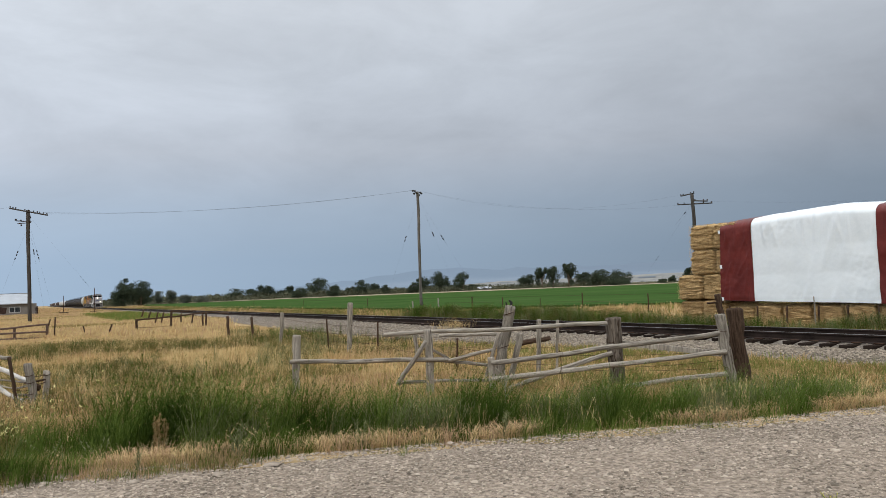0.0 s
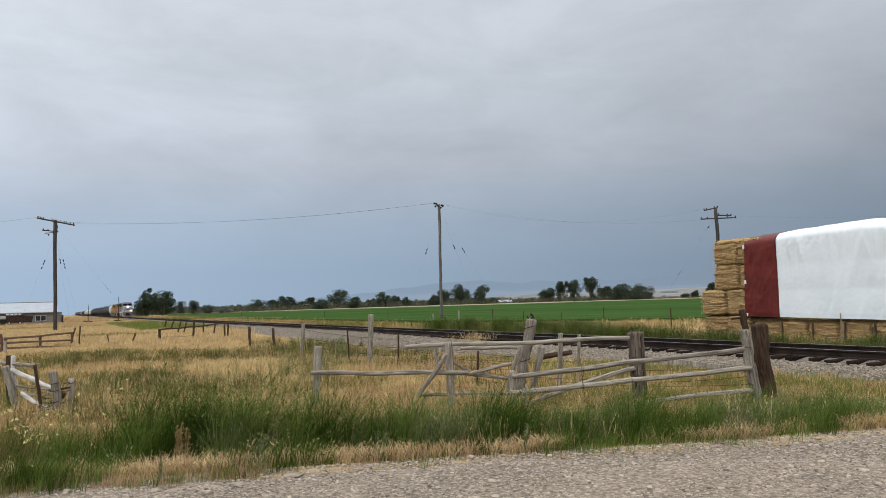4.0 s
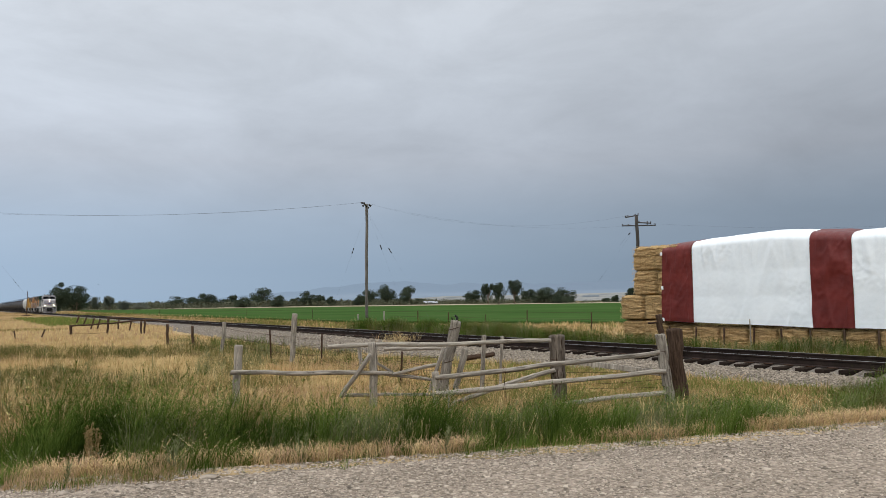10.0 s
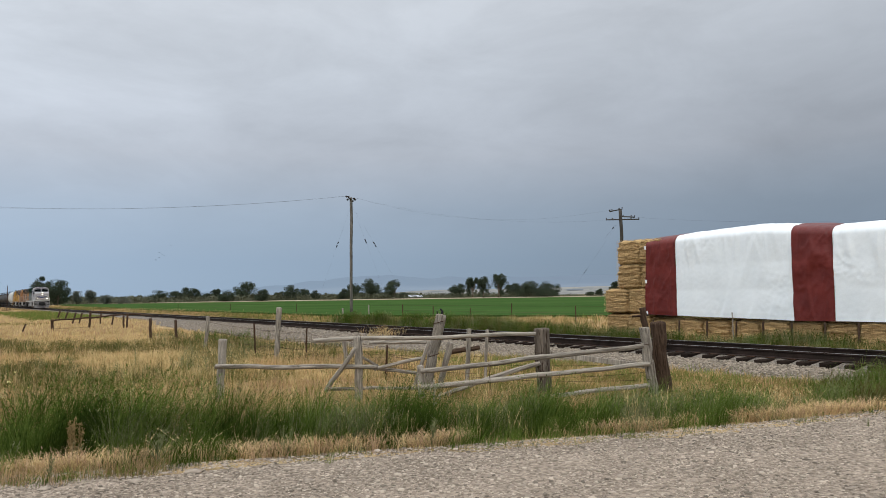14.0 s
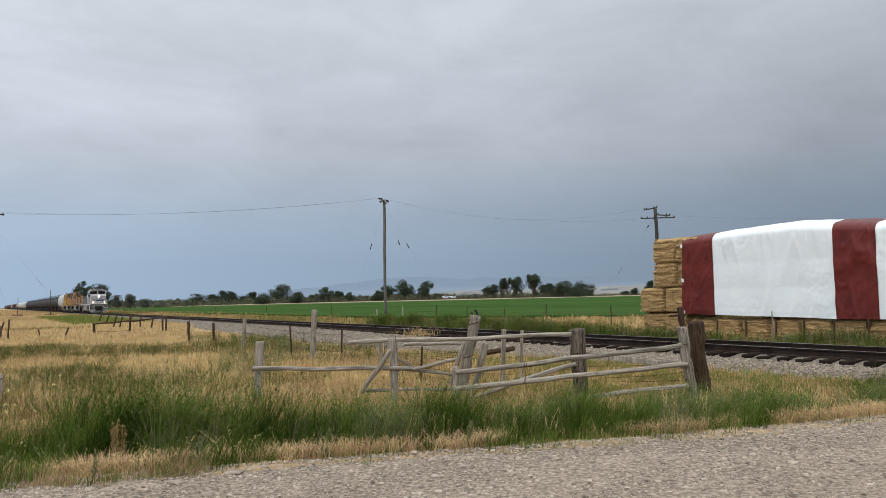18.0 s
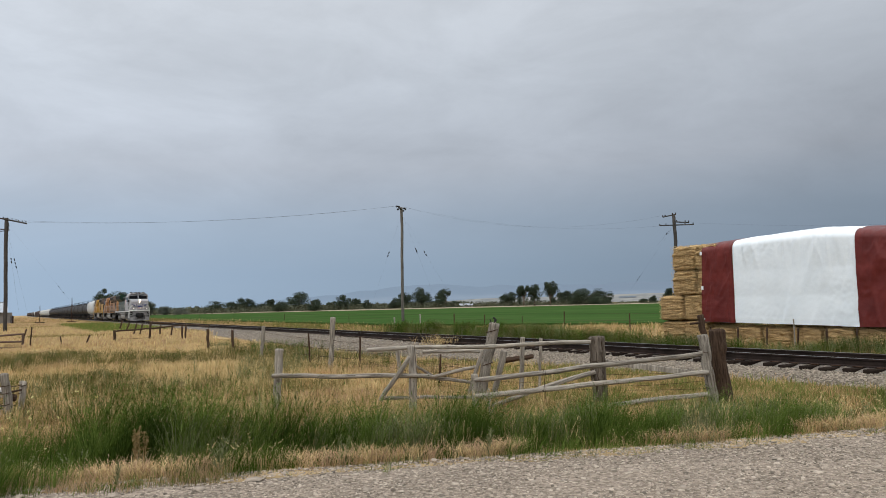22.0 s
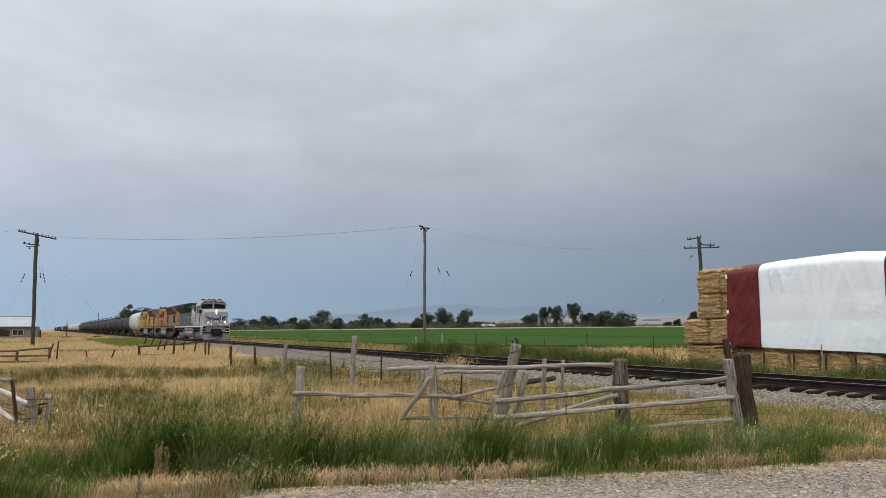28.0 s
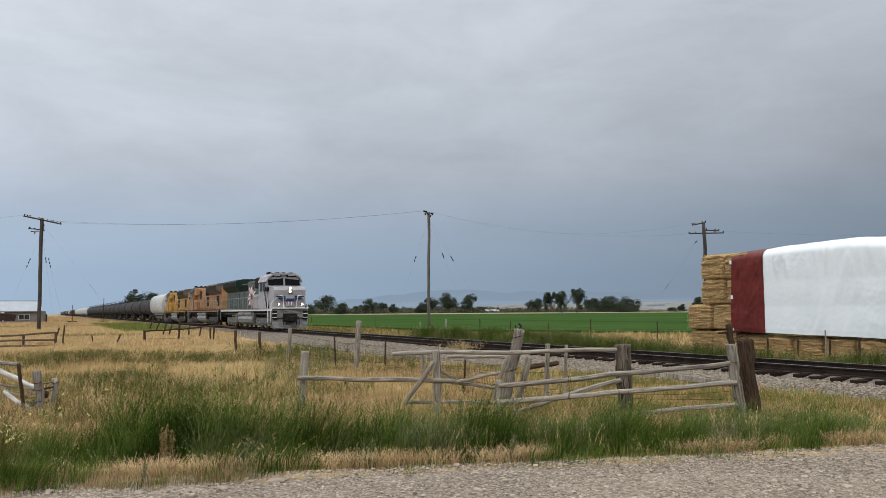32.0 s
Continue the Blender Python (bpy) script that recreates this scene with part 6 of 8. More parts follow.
        for sd in (-1, 1):
            for x0, x1, z0, z1 in ((-13.6, -12.2, 2.2, 3.3), (-8.6, -7.8, 3.1, 4.1), (-19.7, -18.3, 2.2, 3.3)):
                bm = bmesh.new()
                box(bm, x0, x1, sd * 1.065 - 0.015, sd * 1.065 + 0.015, z0, z1, 0.02)
                part("side_grille", bm, LM["black"], rear_hood if x0 < -11.5 else front_hood, "dark sooty side grille")
    # pilot, plow, coupler, steps
    bm = bmesh.new()
    box(bm, -1.0, -0.72, -1.5, 1.5, 0.95, 1.75, 0.04)
    plate = part("pilot_plate", bm, LM["darkplate"] if emblem else silver, v)
    # solid black block paints the shade of a recess behind the coupler
    bm = bmesh.new()
    box(bm, -0.76, -0.70, -0.62, 0.62, 0.70, 1.34, 0.03)
    part("coupler_pocket", bm, BLACK, plate, "black block painting the shaded recess round the coupler")
    bm = bmesh.new()
    box(bm, -1.05, -0.60, -1.52, 1.52, 1.72, 1.80, 0.02)
    part("front_platform", bm, LM["white"] if emblem else silver, plate, "pale edge of the front platform")
    for sd in (-1, 1):
        # no opening is cut: a black block paints its shade
        bm = bmesh.new()
        box(bm, -0.99, -0.70, sd * 1.28 - 0.20, sd * 1.28 + 0.20, 0.86, 1.55, 0.02)
        step_shade = part("step_well", bm, BLACK, plate, "black block painting the shade of a corner step opening")
        for z in (0.98, 1.30):
            bm = bmesh.new()
            box(bm, -0.80, -0.66, sd * 1.28 - 0.19, sd * 1.28 + 0.19, z, z + 0.05, 0.01)
            part("tread", bm, LM["white"] if emblem else silver, step_shade)
    bm = bmesh.new()
    vs = prism_x(bm, [(-1.45, 0.12), (1.45, 0.12), (1.5, 0.95), (-1.5, 0.95)], -0.95, -0.62)
    for c in vs:
        if c.co.x > -0.7 and abs(c.co.y) > 1:
            c.co.x -= 0.25
        if c.co.z < 0.3:
            c.co.x += 0.22
    part("snow_plow", bm, LM["plow"], v)
    bm = bmesh.new()
    box(bm, -0.75, 0.0, -0.14, 0.14, 0.72, 1.06, 0.05)
    box(bm, -0.25, 0.12, -0.24, 0.24, 0.66, 1.10, 0.06)
    box(bm, -0.75, -0.5, -0.4, 0.4, 0.65, 1.15, 0.03)
    part("coupler", bm, BLACK, v)
    for y in (-0.62, -0.4, 0.45, 0.68):
        bm = bmesh.new()
        rail_run(bm, [(-0.7, y, 1.05), (-0.42, y, 0.75), (-0.42, y, 0.4)], 0.035)
        part("air_hose", bm, BLACK, v)
    for sd in (-1, 1):
        bm = bmesh.new()
        for k in range(4):
            box(bm, -1.85, -1.05, sd * 1.2 - 0.3, sd * 1.2 + 0.3, 0.35 + 0.36 * k, 0.40 + 0.36 * k)
        box(bm, -1.9, -1.86, sd * 1.2 - 0.3, sd * 1.2 + 0.3, 0.3, 1.7)
        part("front_steps", bm, silver, v)
        bm = bmesh.new()
        rod(bm, (-0.80, sd * 0.98, 2.08), (-0.66, sd * 0.98, 2.08), 0.11, seg=12)
        dl = part("ditch_light", bm, BLACK, v)
        bm = bmesh.new()
        rod(bm, (-0.66, sd * 0.98, 2.08), (-0.64, sd * 0.98, 2.08), 0.065, seg=12)
        part("lens", bm, LAMP2, dl, "lit ditch light")
        # corner and walkway handrails
        bm = bmesh.new()
        rail_run(bm, [(-0.78, sd * 0.5, 1.8), (-0.70, sd * 0.62, 2.75), (-0.75, sd * 0.9, 2.82), (-1.0, sd * 1.52, 2.15), (-1.0, sd * 1.55, 0.6)], 0.03)
        rail_run(bm, [(-1.95, sd * 1.55, 0.6), (-1.95, sd * 1.55, 2.6)], 0.026)
        part("corner_handrail", bm, LM["white"] if emblem else railm, v)
        bm = bmesh.new()
        rail_run(bm, [(-5.4, sd * 1.53, 2.78), (-20.8, sd * 1.53, 2.78), (-21.5, sd * 1.53, 2.2), (-21.55, sd * 1.53, 0.7)], 0.026)
        for k in range(9):
            x = -5.4 - k * 1.92
            rail_run(bm, [(x, sd * 1.53, 1.7), (x, sd * 1.53, 2.78)], 0.022)
        part("walkway_handrail", bm, railm, v)
        bm = bmesh.new()
        rail_run(bm, [(-2.3, sd * 1.5, 1.76), (-3.3, sd * 1.5, 3.3)], 0.05)
        rail_run(bm, [(-2.05, sd * 1.46, 1.76), (-3.05, sd * 1.46, 3.3)], 0.05)
        for k in range(5):
            rail_run(bm, [(-2.25 - 0.2 * k, sd * 1.49, 1.95 + 0.3 * k), (-2.5 - 0.2 * k, sd * 1.51, 1.95 + 0.3 * k)], 0.03)
        part("cab_steps", bm, BLACK if emblem else railm, v)
    # fuel tank and air tanks
    bm = bmesh.new()
    prism_x(bm, [(-1.35, 0.55), (-1.0, 0.32), (1.0, 0.32), (1.35, 0.55), (1.45, 0.85), (1.35, 1.12), (-1.35, 1.12), (-1.45, 0.85)], -13.7, -8.1)
    part("fuel_tank", bm, silver, v)
    for sd in (-1, 1):
        for x0, x1 in ((-13.6, -11.0), (-10.8, -8.2)):
            bm = bmesh.new()
            rod(bm, (x0, sd * 1.28, 1.30), (x1, sd * 1.28, 1.30), 0.20, seg=12)
            part("air_tank", bm, silver, v)
    bm = bmesh.new()
    for sd in (-1, 1):
        for x0, x1, z0, z1 in ((-7.9, -7.3, 0.8, 1.4), (-14.6, -13.9, 0.7, 1.35), (-2.6, -2.1, 0.7, 1.3)):
            box(bm, x0, x1, sd * 1.3 - 0.15, sd * 1.3 + 0.15, z0, z1, 0.03)
        rail_run(bm, [(-20, sd * 1.35, 1.3), (-1.5, sd * 1.35, 1.3)], 0.04)
    part("underfloor_gear", bm, BF if emblem else BLACK, v)
    for x in (-4.9, -17.1):
        bogie(v, x, (-1.85, 0.0, 1.85), (BF if emblem else LM["greytruck"], WH), r=0.52, frame_h=0.85)
    return v


LM = {}


def paint(name, dark, light, rough=0.5, scale=1.0, metal=0.0, speck=None):
    return material(name, dark, light, scale, 14, rough, 0.12, metal, (1, 1, 3), speck=speck, speck_at=0.66, bump_dist=0.01, spec=0.2)


def build_tank_proto(parent):
    K = LM["tank"]
    bm = bmesh.new()
    x0, x1, r, zc = -16.9, -0.7, 1.50, 2.62
    n, seg = 18, 22
    rings = []
    for i, (x, rr) in enumerate([(x1, 0.02), (x1 - 0.06, 0.55), (x1 - 0.22, 1.05), (x1 - 0.5, 1.38), (x1 - 0.85, 1.5)] + [(x1 - 0.85 + (x0 - x1 + 1.7) * k / 8, 1.5) for k in range(1, 8)]
                                + [(x0 + 0.85, 1.5), (x0 + 0.5, 1.38), (x0 + 0.22, 1.05), (x0 + 0.06, 0.55), (x0, 0.02)]):
        rings.append([bm.verts.new((x, rr * math.cos(t * math.tau / seg), zc + rr * math.sin(t * math.tau / seg))) for t in range(seg)])
    for a, b in zip(rings[:-1], rings[1:]):
        for k in range(seg):
            f = bm.faces.new((a[k], b[k], b[(k + 1) % seg], a[(k + 1) % seg]))
            f.smooth = True
    bmesh.ops.recalc_face_normals(bm, faces=bm.faces[:])
    shell = part("shell", bm, K, parent)
    for x in (-4.2, -8.8, -13.4):
        bm = bmesh.new()
        rod(bm, (x - 0.03, 0, zc), (x + 0.03, 0, zc), r + 0.02, seg=22)
        part("hoop", bm, LM["black"], shell)
    bm = bmesh.new()
    rod(bm, (-8.8, 0, 4.05), (-8.8, 0, 4.45), 0.5, 0.45, seg=12)
    box(bm, -10.2, -7.4, -0.75, 0.75, 4.10, 4.16)
    part("dome", bm, K, parent)
    bm = bmesh.new()
    for y in (-0.75, 0.75):
        rail_run(bm, [(-10.2, y, 4.12), (-10.2, y, 4.85), (-7.4, y, 4.85), (-7.4, y, 4.12)], 0.03)
        rail_run(bm, [(-8.8, y, 4.12), (-8.8, y, 4.85)], 0.03)
    rail_run(bm, [(-10.2, -0.75, 4.85), (-10.2, 0.75, 4.85)], 0.03)
    rail_run(bm, [(-7.4, -0.75, 4.85), (-7.4, 0.75, 4.85)], 0.03)
    part("top_platform_rail", bm, LM["black"], parent)
    for y in (-1.45, 1.45):
        bm = bmesh.new()
        rail_run(bm, [(-9.0, y, 1.2), (-9.0, y * 0.7, 4.1)], 0.03)
        rail_run(bm, [(-8.6, y, 1.2), (-8.6, y * 0.7, 4.1)], 0.03)
        for k in range(8):
            rail_run(bm, [(-9.0, y * (1 - 0.0375 * k), 1.4 + 0.36 * k), (-8.6, y * (1 - 0.0375 * k), 1.4 + 0.36 * k)], 0.02)
        part("ladder", bm, LM["black"], parent)
    bm = bmesh.new()
    box(bm, -17.3, -14.2, -1.2, 1.2, 0.95, 1.25, 0.03)
    box(bm, -3.4, -0.3, -1.2, 1.2, 0.95, 1.25, 0.03)
    box(bm, -17.4, -17.0, -1.5, 1.5, 0.9, 1.3, 0.03)
    box(bm, -0.6, -0.2, -1.5, 1.5, 0.9, 1.3, 0.03)
    box(bm, -17.6, 0, -0.12, 0.12, 0.78, 0.98)
    part("underframe", bm, LM["black"], parent)
    for x in (-15.3, -2.3):
        bogie(parent, x, (-0.89, 0.89), (LM["darktruck"], LM["wheel"]), r=0.46)


def build_hopper_proto(parent, mat, length, rounded):
    L0 = -length + 0.5
    bm = bmesh.new()
    if rounded:
        prof = [(1.6 * math.copysign(abs(math.cos(t)) ** 0.7, math.cos(t)), 2.85 + 1.72 * math.copysign(abs(math.sin(t)) ** 0.8, math.sin(t))) for t in np.linspace(0.05, math.tau + 0.05, 33)[:-1]]
    else:
        prof = [(-1.5, 1.1), (1.5, 1.1), (1.55, 4.1), (0.8, 4.5), (-0.8, 4.5), (-1.55, 4.1)]
    vs = prism_x(bm, prof, L0, -0.5)
    for c in vs:
        c.co.x += (0.9 if c.co.x < L0 + 0.1 else -0.9) * (max(0, 2.4 - c.co.z) / 1.3) * (0.5 if rounded else 0.3)
    for f in bm.faces:
        f.smooth = rounded and len(f.verts) == 4
    part("hopper_body", bm, mat, parent)
    bm = bmesh.new()
    for k in range(0 if rounded else 7):
        x = L0 + 1.2 + k * (length - 2.9) / 6
        for sd in (-1, 1):
            box(bm, x - 0.06, x + 0.06, sd * 1.59 - 0.03, sd * 1.59 + 0.03, 1.6, 3.4, 0.01)
    if rounded:
        bm.free()
    else:
        tagged(part("side_ribs", bm, mat, parent), kind="stuff")
    bm = bmesh.new()
    box(bm, L0 + 0.6, -1.1, -0.45, 0.45, 4.56, 4.68, 0.02)
    part("roof_hatch", bm, mat, parent)
    bm = bmesh.new()
    for k in range(3):
        x = L0 + length * (0.28 + 0.2 * k)
        vs = box(bm, x - 1.1, x + 1.1, -1.1, 1.1, 0.55, 1.3, 0.0)
        for c in vs:
            if c.co.z < 0.8:
                c.co.x += (x - c.co.x) * 0.6
    part("hopper_chute", bm, mat, parent)
    bm = bmesh.new()
    box(bm, -length + 0.2, -0.2, -1.45, 1.45, 0.95, 1.18, 0.02)
    box(bm, -length, 0, -0.12, 0.12, 0.76, 0.96)
    part("underframe", bm, LM["black"], parent)
    for x in (-length + 2.3, -2.3):
        bogie(parent, x, (-0.89, 0.89), (LM["darktruck"], LM["wheel"]), r=0.46)


def repeat_car(proto, length):
    v = copy_thing(proto, Matrix.Identity(4))
    TRAIN.append((v, TRAIN[-1][1] + TRAIN[-1][2], length, False))
    return v


def build_train():
    LM.update(glass=material("cab_glass", (0.004, 0.005, 0.006), (0.012, 0.013, 0.015), 2, 20, 0.15, 0, spec=0.06), black=material("black_metal", (0.006, 0.006, 0.006), (0.024, 0.023, 0.022), 3, 30, 0.7, 0.2),
              frame=paint("grey_truck_paint", (0.035, 0.032, 0.030), (0.23, 0.222, 0.21), 0.6, 1.6), greytruck=paint("dark_grey_truck", (0.025, 0.023, 0.022), (0.09, 0.085, 0.08), 0.6, 2),
              darktruck=paint("rusty_truck", (0.02, 0.016, 0.014), (0.06, 0.045, 0.038), 0.8, 2), wheel=material("wheel_steel", (0.025, 0.02, 0.018), (0.08, 0.068, 0.06), 3, 30, 0.6, 0, metal=0.5),
              lamp=glow("headlight_glow", (1.0, 0.78, 0.48), 60), ditch=glow("ditch_light_glow", (1.0, 0.78, 0.48), 40), white=paint("white_paint", (0.62, 0.62, 0.6), (0.8, 0.8, 0.78)),
              red=paint("crest_red", (0.30, 0.09, 0.10), (0.50, 0.27, 0.27)), darkplate=paint("dirty_pilot_paint", (0.060, 0.056, 0.054), (0.29, 0.28, 0.275), 0.7, 1.6, speck=(0.05, 0.046, 0.042)), blue=paint("crest_blue", (0.016, 0.024, 0.10), (0.03, 0.045, 0.16)), letter=paint("lettering_red", (0.20, 0.08, 0.045), (0.28, 0.125, 0.07)),
              plow=paint("plow_grey", (0.050, 0.047, 0.045), (0.30, 0.29, 0.28), 0.7, 1.5), tank=paint("black_tank_paint", (0.018, 0.017, 0.018), (0.056, 0.052, 0.052), 0.7, 0.8, speck=(0.085, 0.07, 0.06)))
    GREY = paint("silver_grey_paint", (0.265, 0.258, 0.272), (0.40, 0.39, 0.405), 0.45, 1.0, speck=(0.28, 0.27, 0.25))
    SILV = paint("silver_frame", (0.17, 0.167, 0.163), (0.33, 0.325, 0.315), 0.5, 1.4, speck=(0.16, 0.14, 0.12))
    GREEN = paint("dark_green_paint", (0.006, 0.018, 0.012), (0.016, 0.042, 0.027), 0.6)
    LM["green"] = GREEN
    GREYH = paint("green_grey_hood_paint", (0.020, 0.042, 0.034), (0.115, 0.14, 0.13), 0.5, 2.2, speck=(0.28, 0.28, 0.27))
    YELL = paint("dirty_yellow_paint", (0.28, 0.16, 0.042), (0.55, 0.33, 0.085), 0.5, 0.9, speck=(0.22, 0.12, 0.05))
    YELL2 = paint("faded_orange_paint", (0.22, 0.110, 0.048), (0.44, 0.235, 0.105), 0.5, 0.9, speck=(0.2, 0.1, 0.05))
    DKB = paint("sooty_grey", (0.035, 0.028, 0.025), (0.10, 0.078, 0.068), 0.7, 1)
    LM["wing"] = paint("sooty_brown_radiator", (0.070, 0.052, 0.043), (0.185, 0.145, 0.120), 0.7, 1.2)
    WHT = paint("dirty_white", (0.42, 0.43, 0.425), (0.62, 0.63, 0.62), 0.6, 0.8, speck=(0.42, 0.40, 0.36))
    locomotive("silver-grey diesel locomotive with winged nose crest and lit headlights", GREY, GREYH, GREYH, SILV, GREY, SILV, SILV, True)
    off = glow("unlit_lamp", (0.3, 0.3, 0.28), 0.0)
    LM["lamp"] = LM["ditch"] = off
    locomotive("dirty orange-yellow diesel locomotive with a sooty roof", YELL2, YELL2, YELL2, DKB, DKB, SILV, SILV, False)
    locomotive("yellow diesel locomotive with a sooty roof", YELL, YELL, YELL, DKB, DKB, YELL, SILV, False)
    h = vehicle("covered_hopper", "dirty white covered hopper car with rounded sides", "hopper car", "hopper cars of the train", 18.0)
    build_hopper_proto(h, WHT, 18.0, True)
    t = vehicle("tank_car", "black railway tank car with a walkway rail on its dome", "tank car", "tank cars of the train", 17.6)
    build_tank_proto(t)
    for i in range(14):
        repeat_car(t, 17.6)
    for i in range(11):
        repeat_car(h, 18.0)
    b = vehicle("box_car", "dull dark box car", "box car", "box cars of the train", 18.0)
    build_hopper_proto(b, paint("boxcar_brown", (0.05, 0.035, 0.03), (0.12, 0.085, 0.075), 0.8), 18.0, False)
    for i in range(8):
        repeat_car(b, 18.0)
    for i in range(3):
        repeat_car(h, 18.0)
    for i in range(32):
        repeat_car(t if i % 3 == 0 else h if i % 7 == 5 else b, 18.0)


build_train()


# ---- loose stones and grass ----
MATS = [G_DARK, G_MID, G_SAGE, G_OLIVE, G_TAN, G_RUST, G_PALE, G_WEED, G_TIP]
DARK, MID, SAGE, OLIVE, TAN, RUST, PALE, WEED, TIP = range(9)
# tall bushes of weed on the verge: x, y, radius, height
BUSHES = ((-7.0, 9.8, 0.9, 0.42), (-5.8, 9.9, 0.85, 0.60), (-4.65, 9.7, 0.75, 0.62), (-3.60, 9.5, 0.82, 1.10), (-2.95, 9.4, 0.7, 0.88), (-2.05, 9.5, 0.75, 0.80), (-1.1, 9.65, 0.85, 0.80),
          (0.0, 9.65, 0.9, 0.70), (1.1, 9.8, 0.85, 0.67), (2.1, 9.9, 0.9, 0.65), (3.1, 10.0, 0.85, 0.60), (4.1, 10.2, 0.75, 0.54), (4.9, 10.8, 0.7, 0.48), (4.9, 10.0, 0.42, 0.34), (5.6, 10.7, 0.4, 0.30),
          (6.3, 10.7, 0.55, 0.36), (7.1, 10.9, 0.8, 0.44), (8.2, 11.3, 1.0, 0.54), (8.9, 12.9, 1.1, 0.60), (10.3, 12.7, 1.3, 0.72), (-5.2, 7.65, 0.5, 0.26), (-4.35, 7.5, 0.42, 0.38), (-3.6, 7.45, 0.32, 0.30), (-6.2, 7.6, 0.55, 0.24), (-2.4, 7.95, 0.3, 0.28),
          (-1.6, 8.3, 0.3, 0.28), (-3.95, 7.0, 0.35, 0.30), (-3.3, 7.2, 0.32, 0.26), (-2.75, 7.15, 0.2, 0.16))


_r = random.Random(77)
BUSHES += tuple((x, road_edge(x) + _r.uniform(0.25, 1.0), _r.uniform(0.14, 0.34), _r.uniform(0.14, 0.32)) for x in [_r.uniform(-2.6, 4.0) for _ in range(36)])


def patch(a, b, k, o):
    return noise.noise((a * k, b * k, o))


def bush_height(a, b):
    h = 0.0
    for x, y, r, t in BUSHES:
        d = ((a - x) ** 2 + (b - y + 0.14) ** 2) / (0.95 * r * r)
        if d < 2.2:
            h = max(h, t * math.exp(-0.45 * d * d))
    return 1.16 * h * (1.0 + 0.5 * patch(a, b, 1.3, 33) + 0.35 * patch(a, b, 3.2, 34))


def tufts(name, places, label, seed, lean=0.35, z=None, spread=0.05):
    """Blades in tufts: each place is x, y, number, height, width, material."""
    r = np.random.default_rng(seed)
    p = np.array([q[:2] for q in places])
    k = np.array([q[2] for q in places], int)
    n = int(k.sum())
    idx = np.repeat(np.arange(len(places)), k)
    h = np.array([q[3] for q in places])[idx] * r.uniform(0.5, 1.1, n)
    w = np.array([q[4] for q in places])[idx]
    m = np.array([q[5] for q in places], int)[idx]
    sp = np.array([q[6] if len(q) > 6 else spread for q in places])[idx]
    xy = p[idx] + r.normal(0, 1, (n, 2)) * sp[:, None]
    return blades(name, xy, h, w, m, MATS, label, lean, seed=seed, z=z)


def feathery(name, places, label, seed, stems=8, leaves=24, leafw=1.0, leafl=1.0, t0=0.12, lean=0.28, rise=(0.2, 1.1), spread=0.05, z=None, wind=0.0):
    """Leafy weeds: stems that lean outward, set with small narrow leaves; ONE mesh of kind stuff. A place is x, y, height, material."""
    r = np.random.default_rng(seed)
    P = np.array(places, float)
    n = len(P) * stems
    base = np.repeat(P[:, :2], stems, 0)
    hh = np.repeat(P[:, 2], stems) * r.uniform(0.6, 1.08, n)
    mi = np.repeat(P[:, 3].astype(int), stems)
    z0 = np.repeat(np.array([gz(a, b) if z is None else z for a, b in P[:, :2]]) - 0.02, stems)
    a = r.uniform(0, math.tau, n)
    ln = np.abs(r.normal(lean, lean * 0.6, n))
    out = np.c_[np.cos(a), np.sin(a)] * (ln * hh)[:, None] + np.array([wind, 0.0]) * hh[:, None]
    foot = base + r.normal(0, spread, (n, 2))

    def at(t):
        return np.concatenate([foot[:, None] + out[:, None] * (t ** 1.6)[..., None], (z0[:, None] + hh[:, None] * t * (1 - 0.12 * t))[..., None]], -1)

    t = t0 + (1 - t0) * (np.arange(leaves) + r.uniform(0.1, 0.9, (n, leaves))) / leaves
    c = at(t)
    ang = r.uniform(0, math.tau, (n, leaves))
    size = leafl * hh[:, None] * r.uniform(0.06, 0.15, (n, leaves)) * (1.15 - 0.7 * (t - t0) / (1 - t0))
    d = np.stack([np.cos(ang) * size, np.sin(ang) * size, size * r.uniform(*rise, (n, leaves))], -1)
    wv = np.stack([-np.sin(ang), np.cos(ang), np.zeros_like(ang)], -1) * (leafw * 0.0058 * (hh[:, None] / 0.6) * r.uniform(0.6, 1.3, (n, leaves)))[..., None]
    V = np.stack([c - wv, c + wv, c + d], 2).reshape(-1, 3)
    F = np.arange(n * leaves * 3).reshape(-1, 3)
    # the stems
    q = at(np.broadcast_to(np.array([0.0, 0.6, 1.0]), (n, 3)))
    sw = np.c_[-np.sin(a), np.cos(a), np.zeros(n)] * 0.0022
    S = np.stack([q[:, 0] - sw, q[:, 0] + sw, q[:, 1] - sw, q[:, 1] + sw, q[:, 2]], 1).reshape(-1, 3)
    k = len(V) + np.arange(n)[:, None] * 5
    G = np.stack([k + [0, 1, 3], k + [0, 3, 2], k + [2, 3, 4]], 1).reshape(-1, 3)
    ob = quick(name, np.concatenate([V, S]), np.concatenate([F, G]), MATS, np.concatenate([np.repeat(mi, leaves), np.repeat(mi, 3)]))
    return tagged(ob, label, "weeds", kind="stuff")


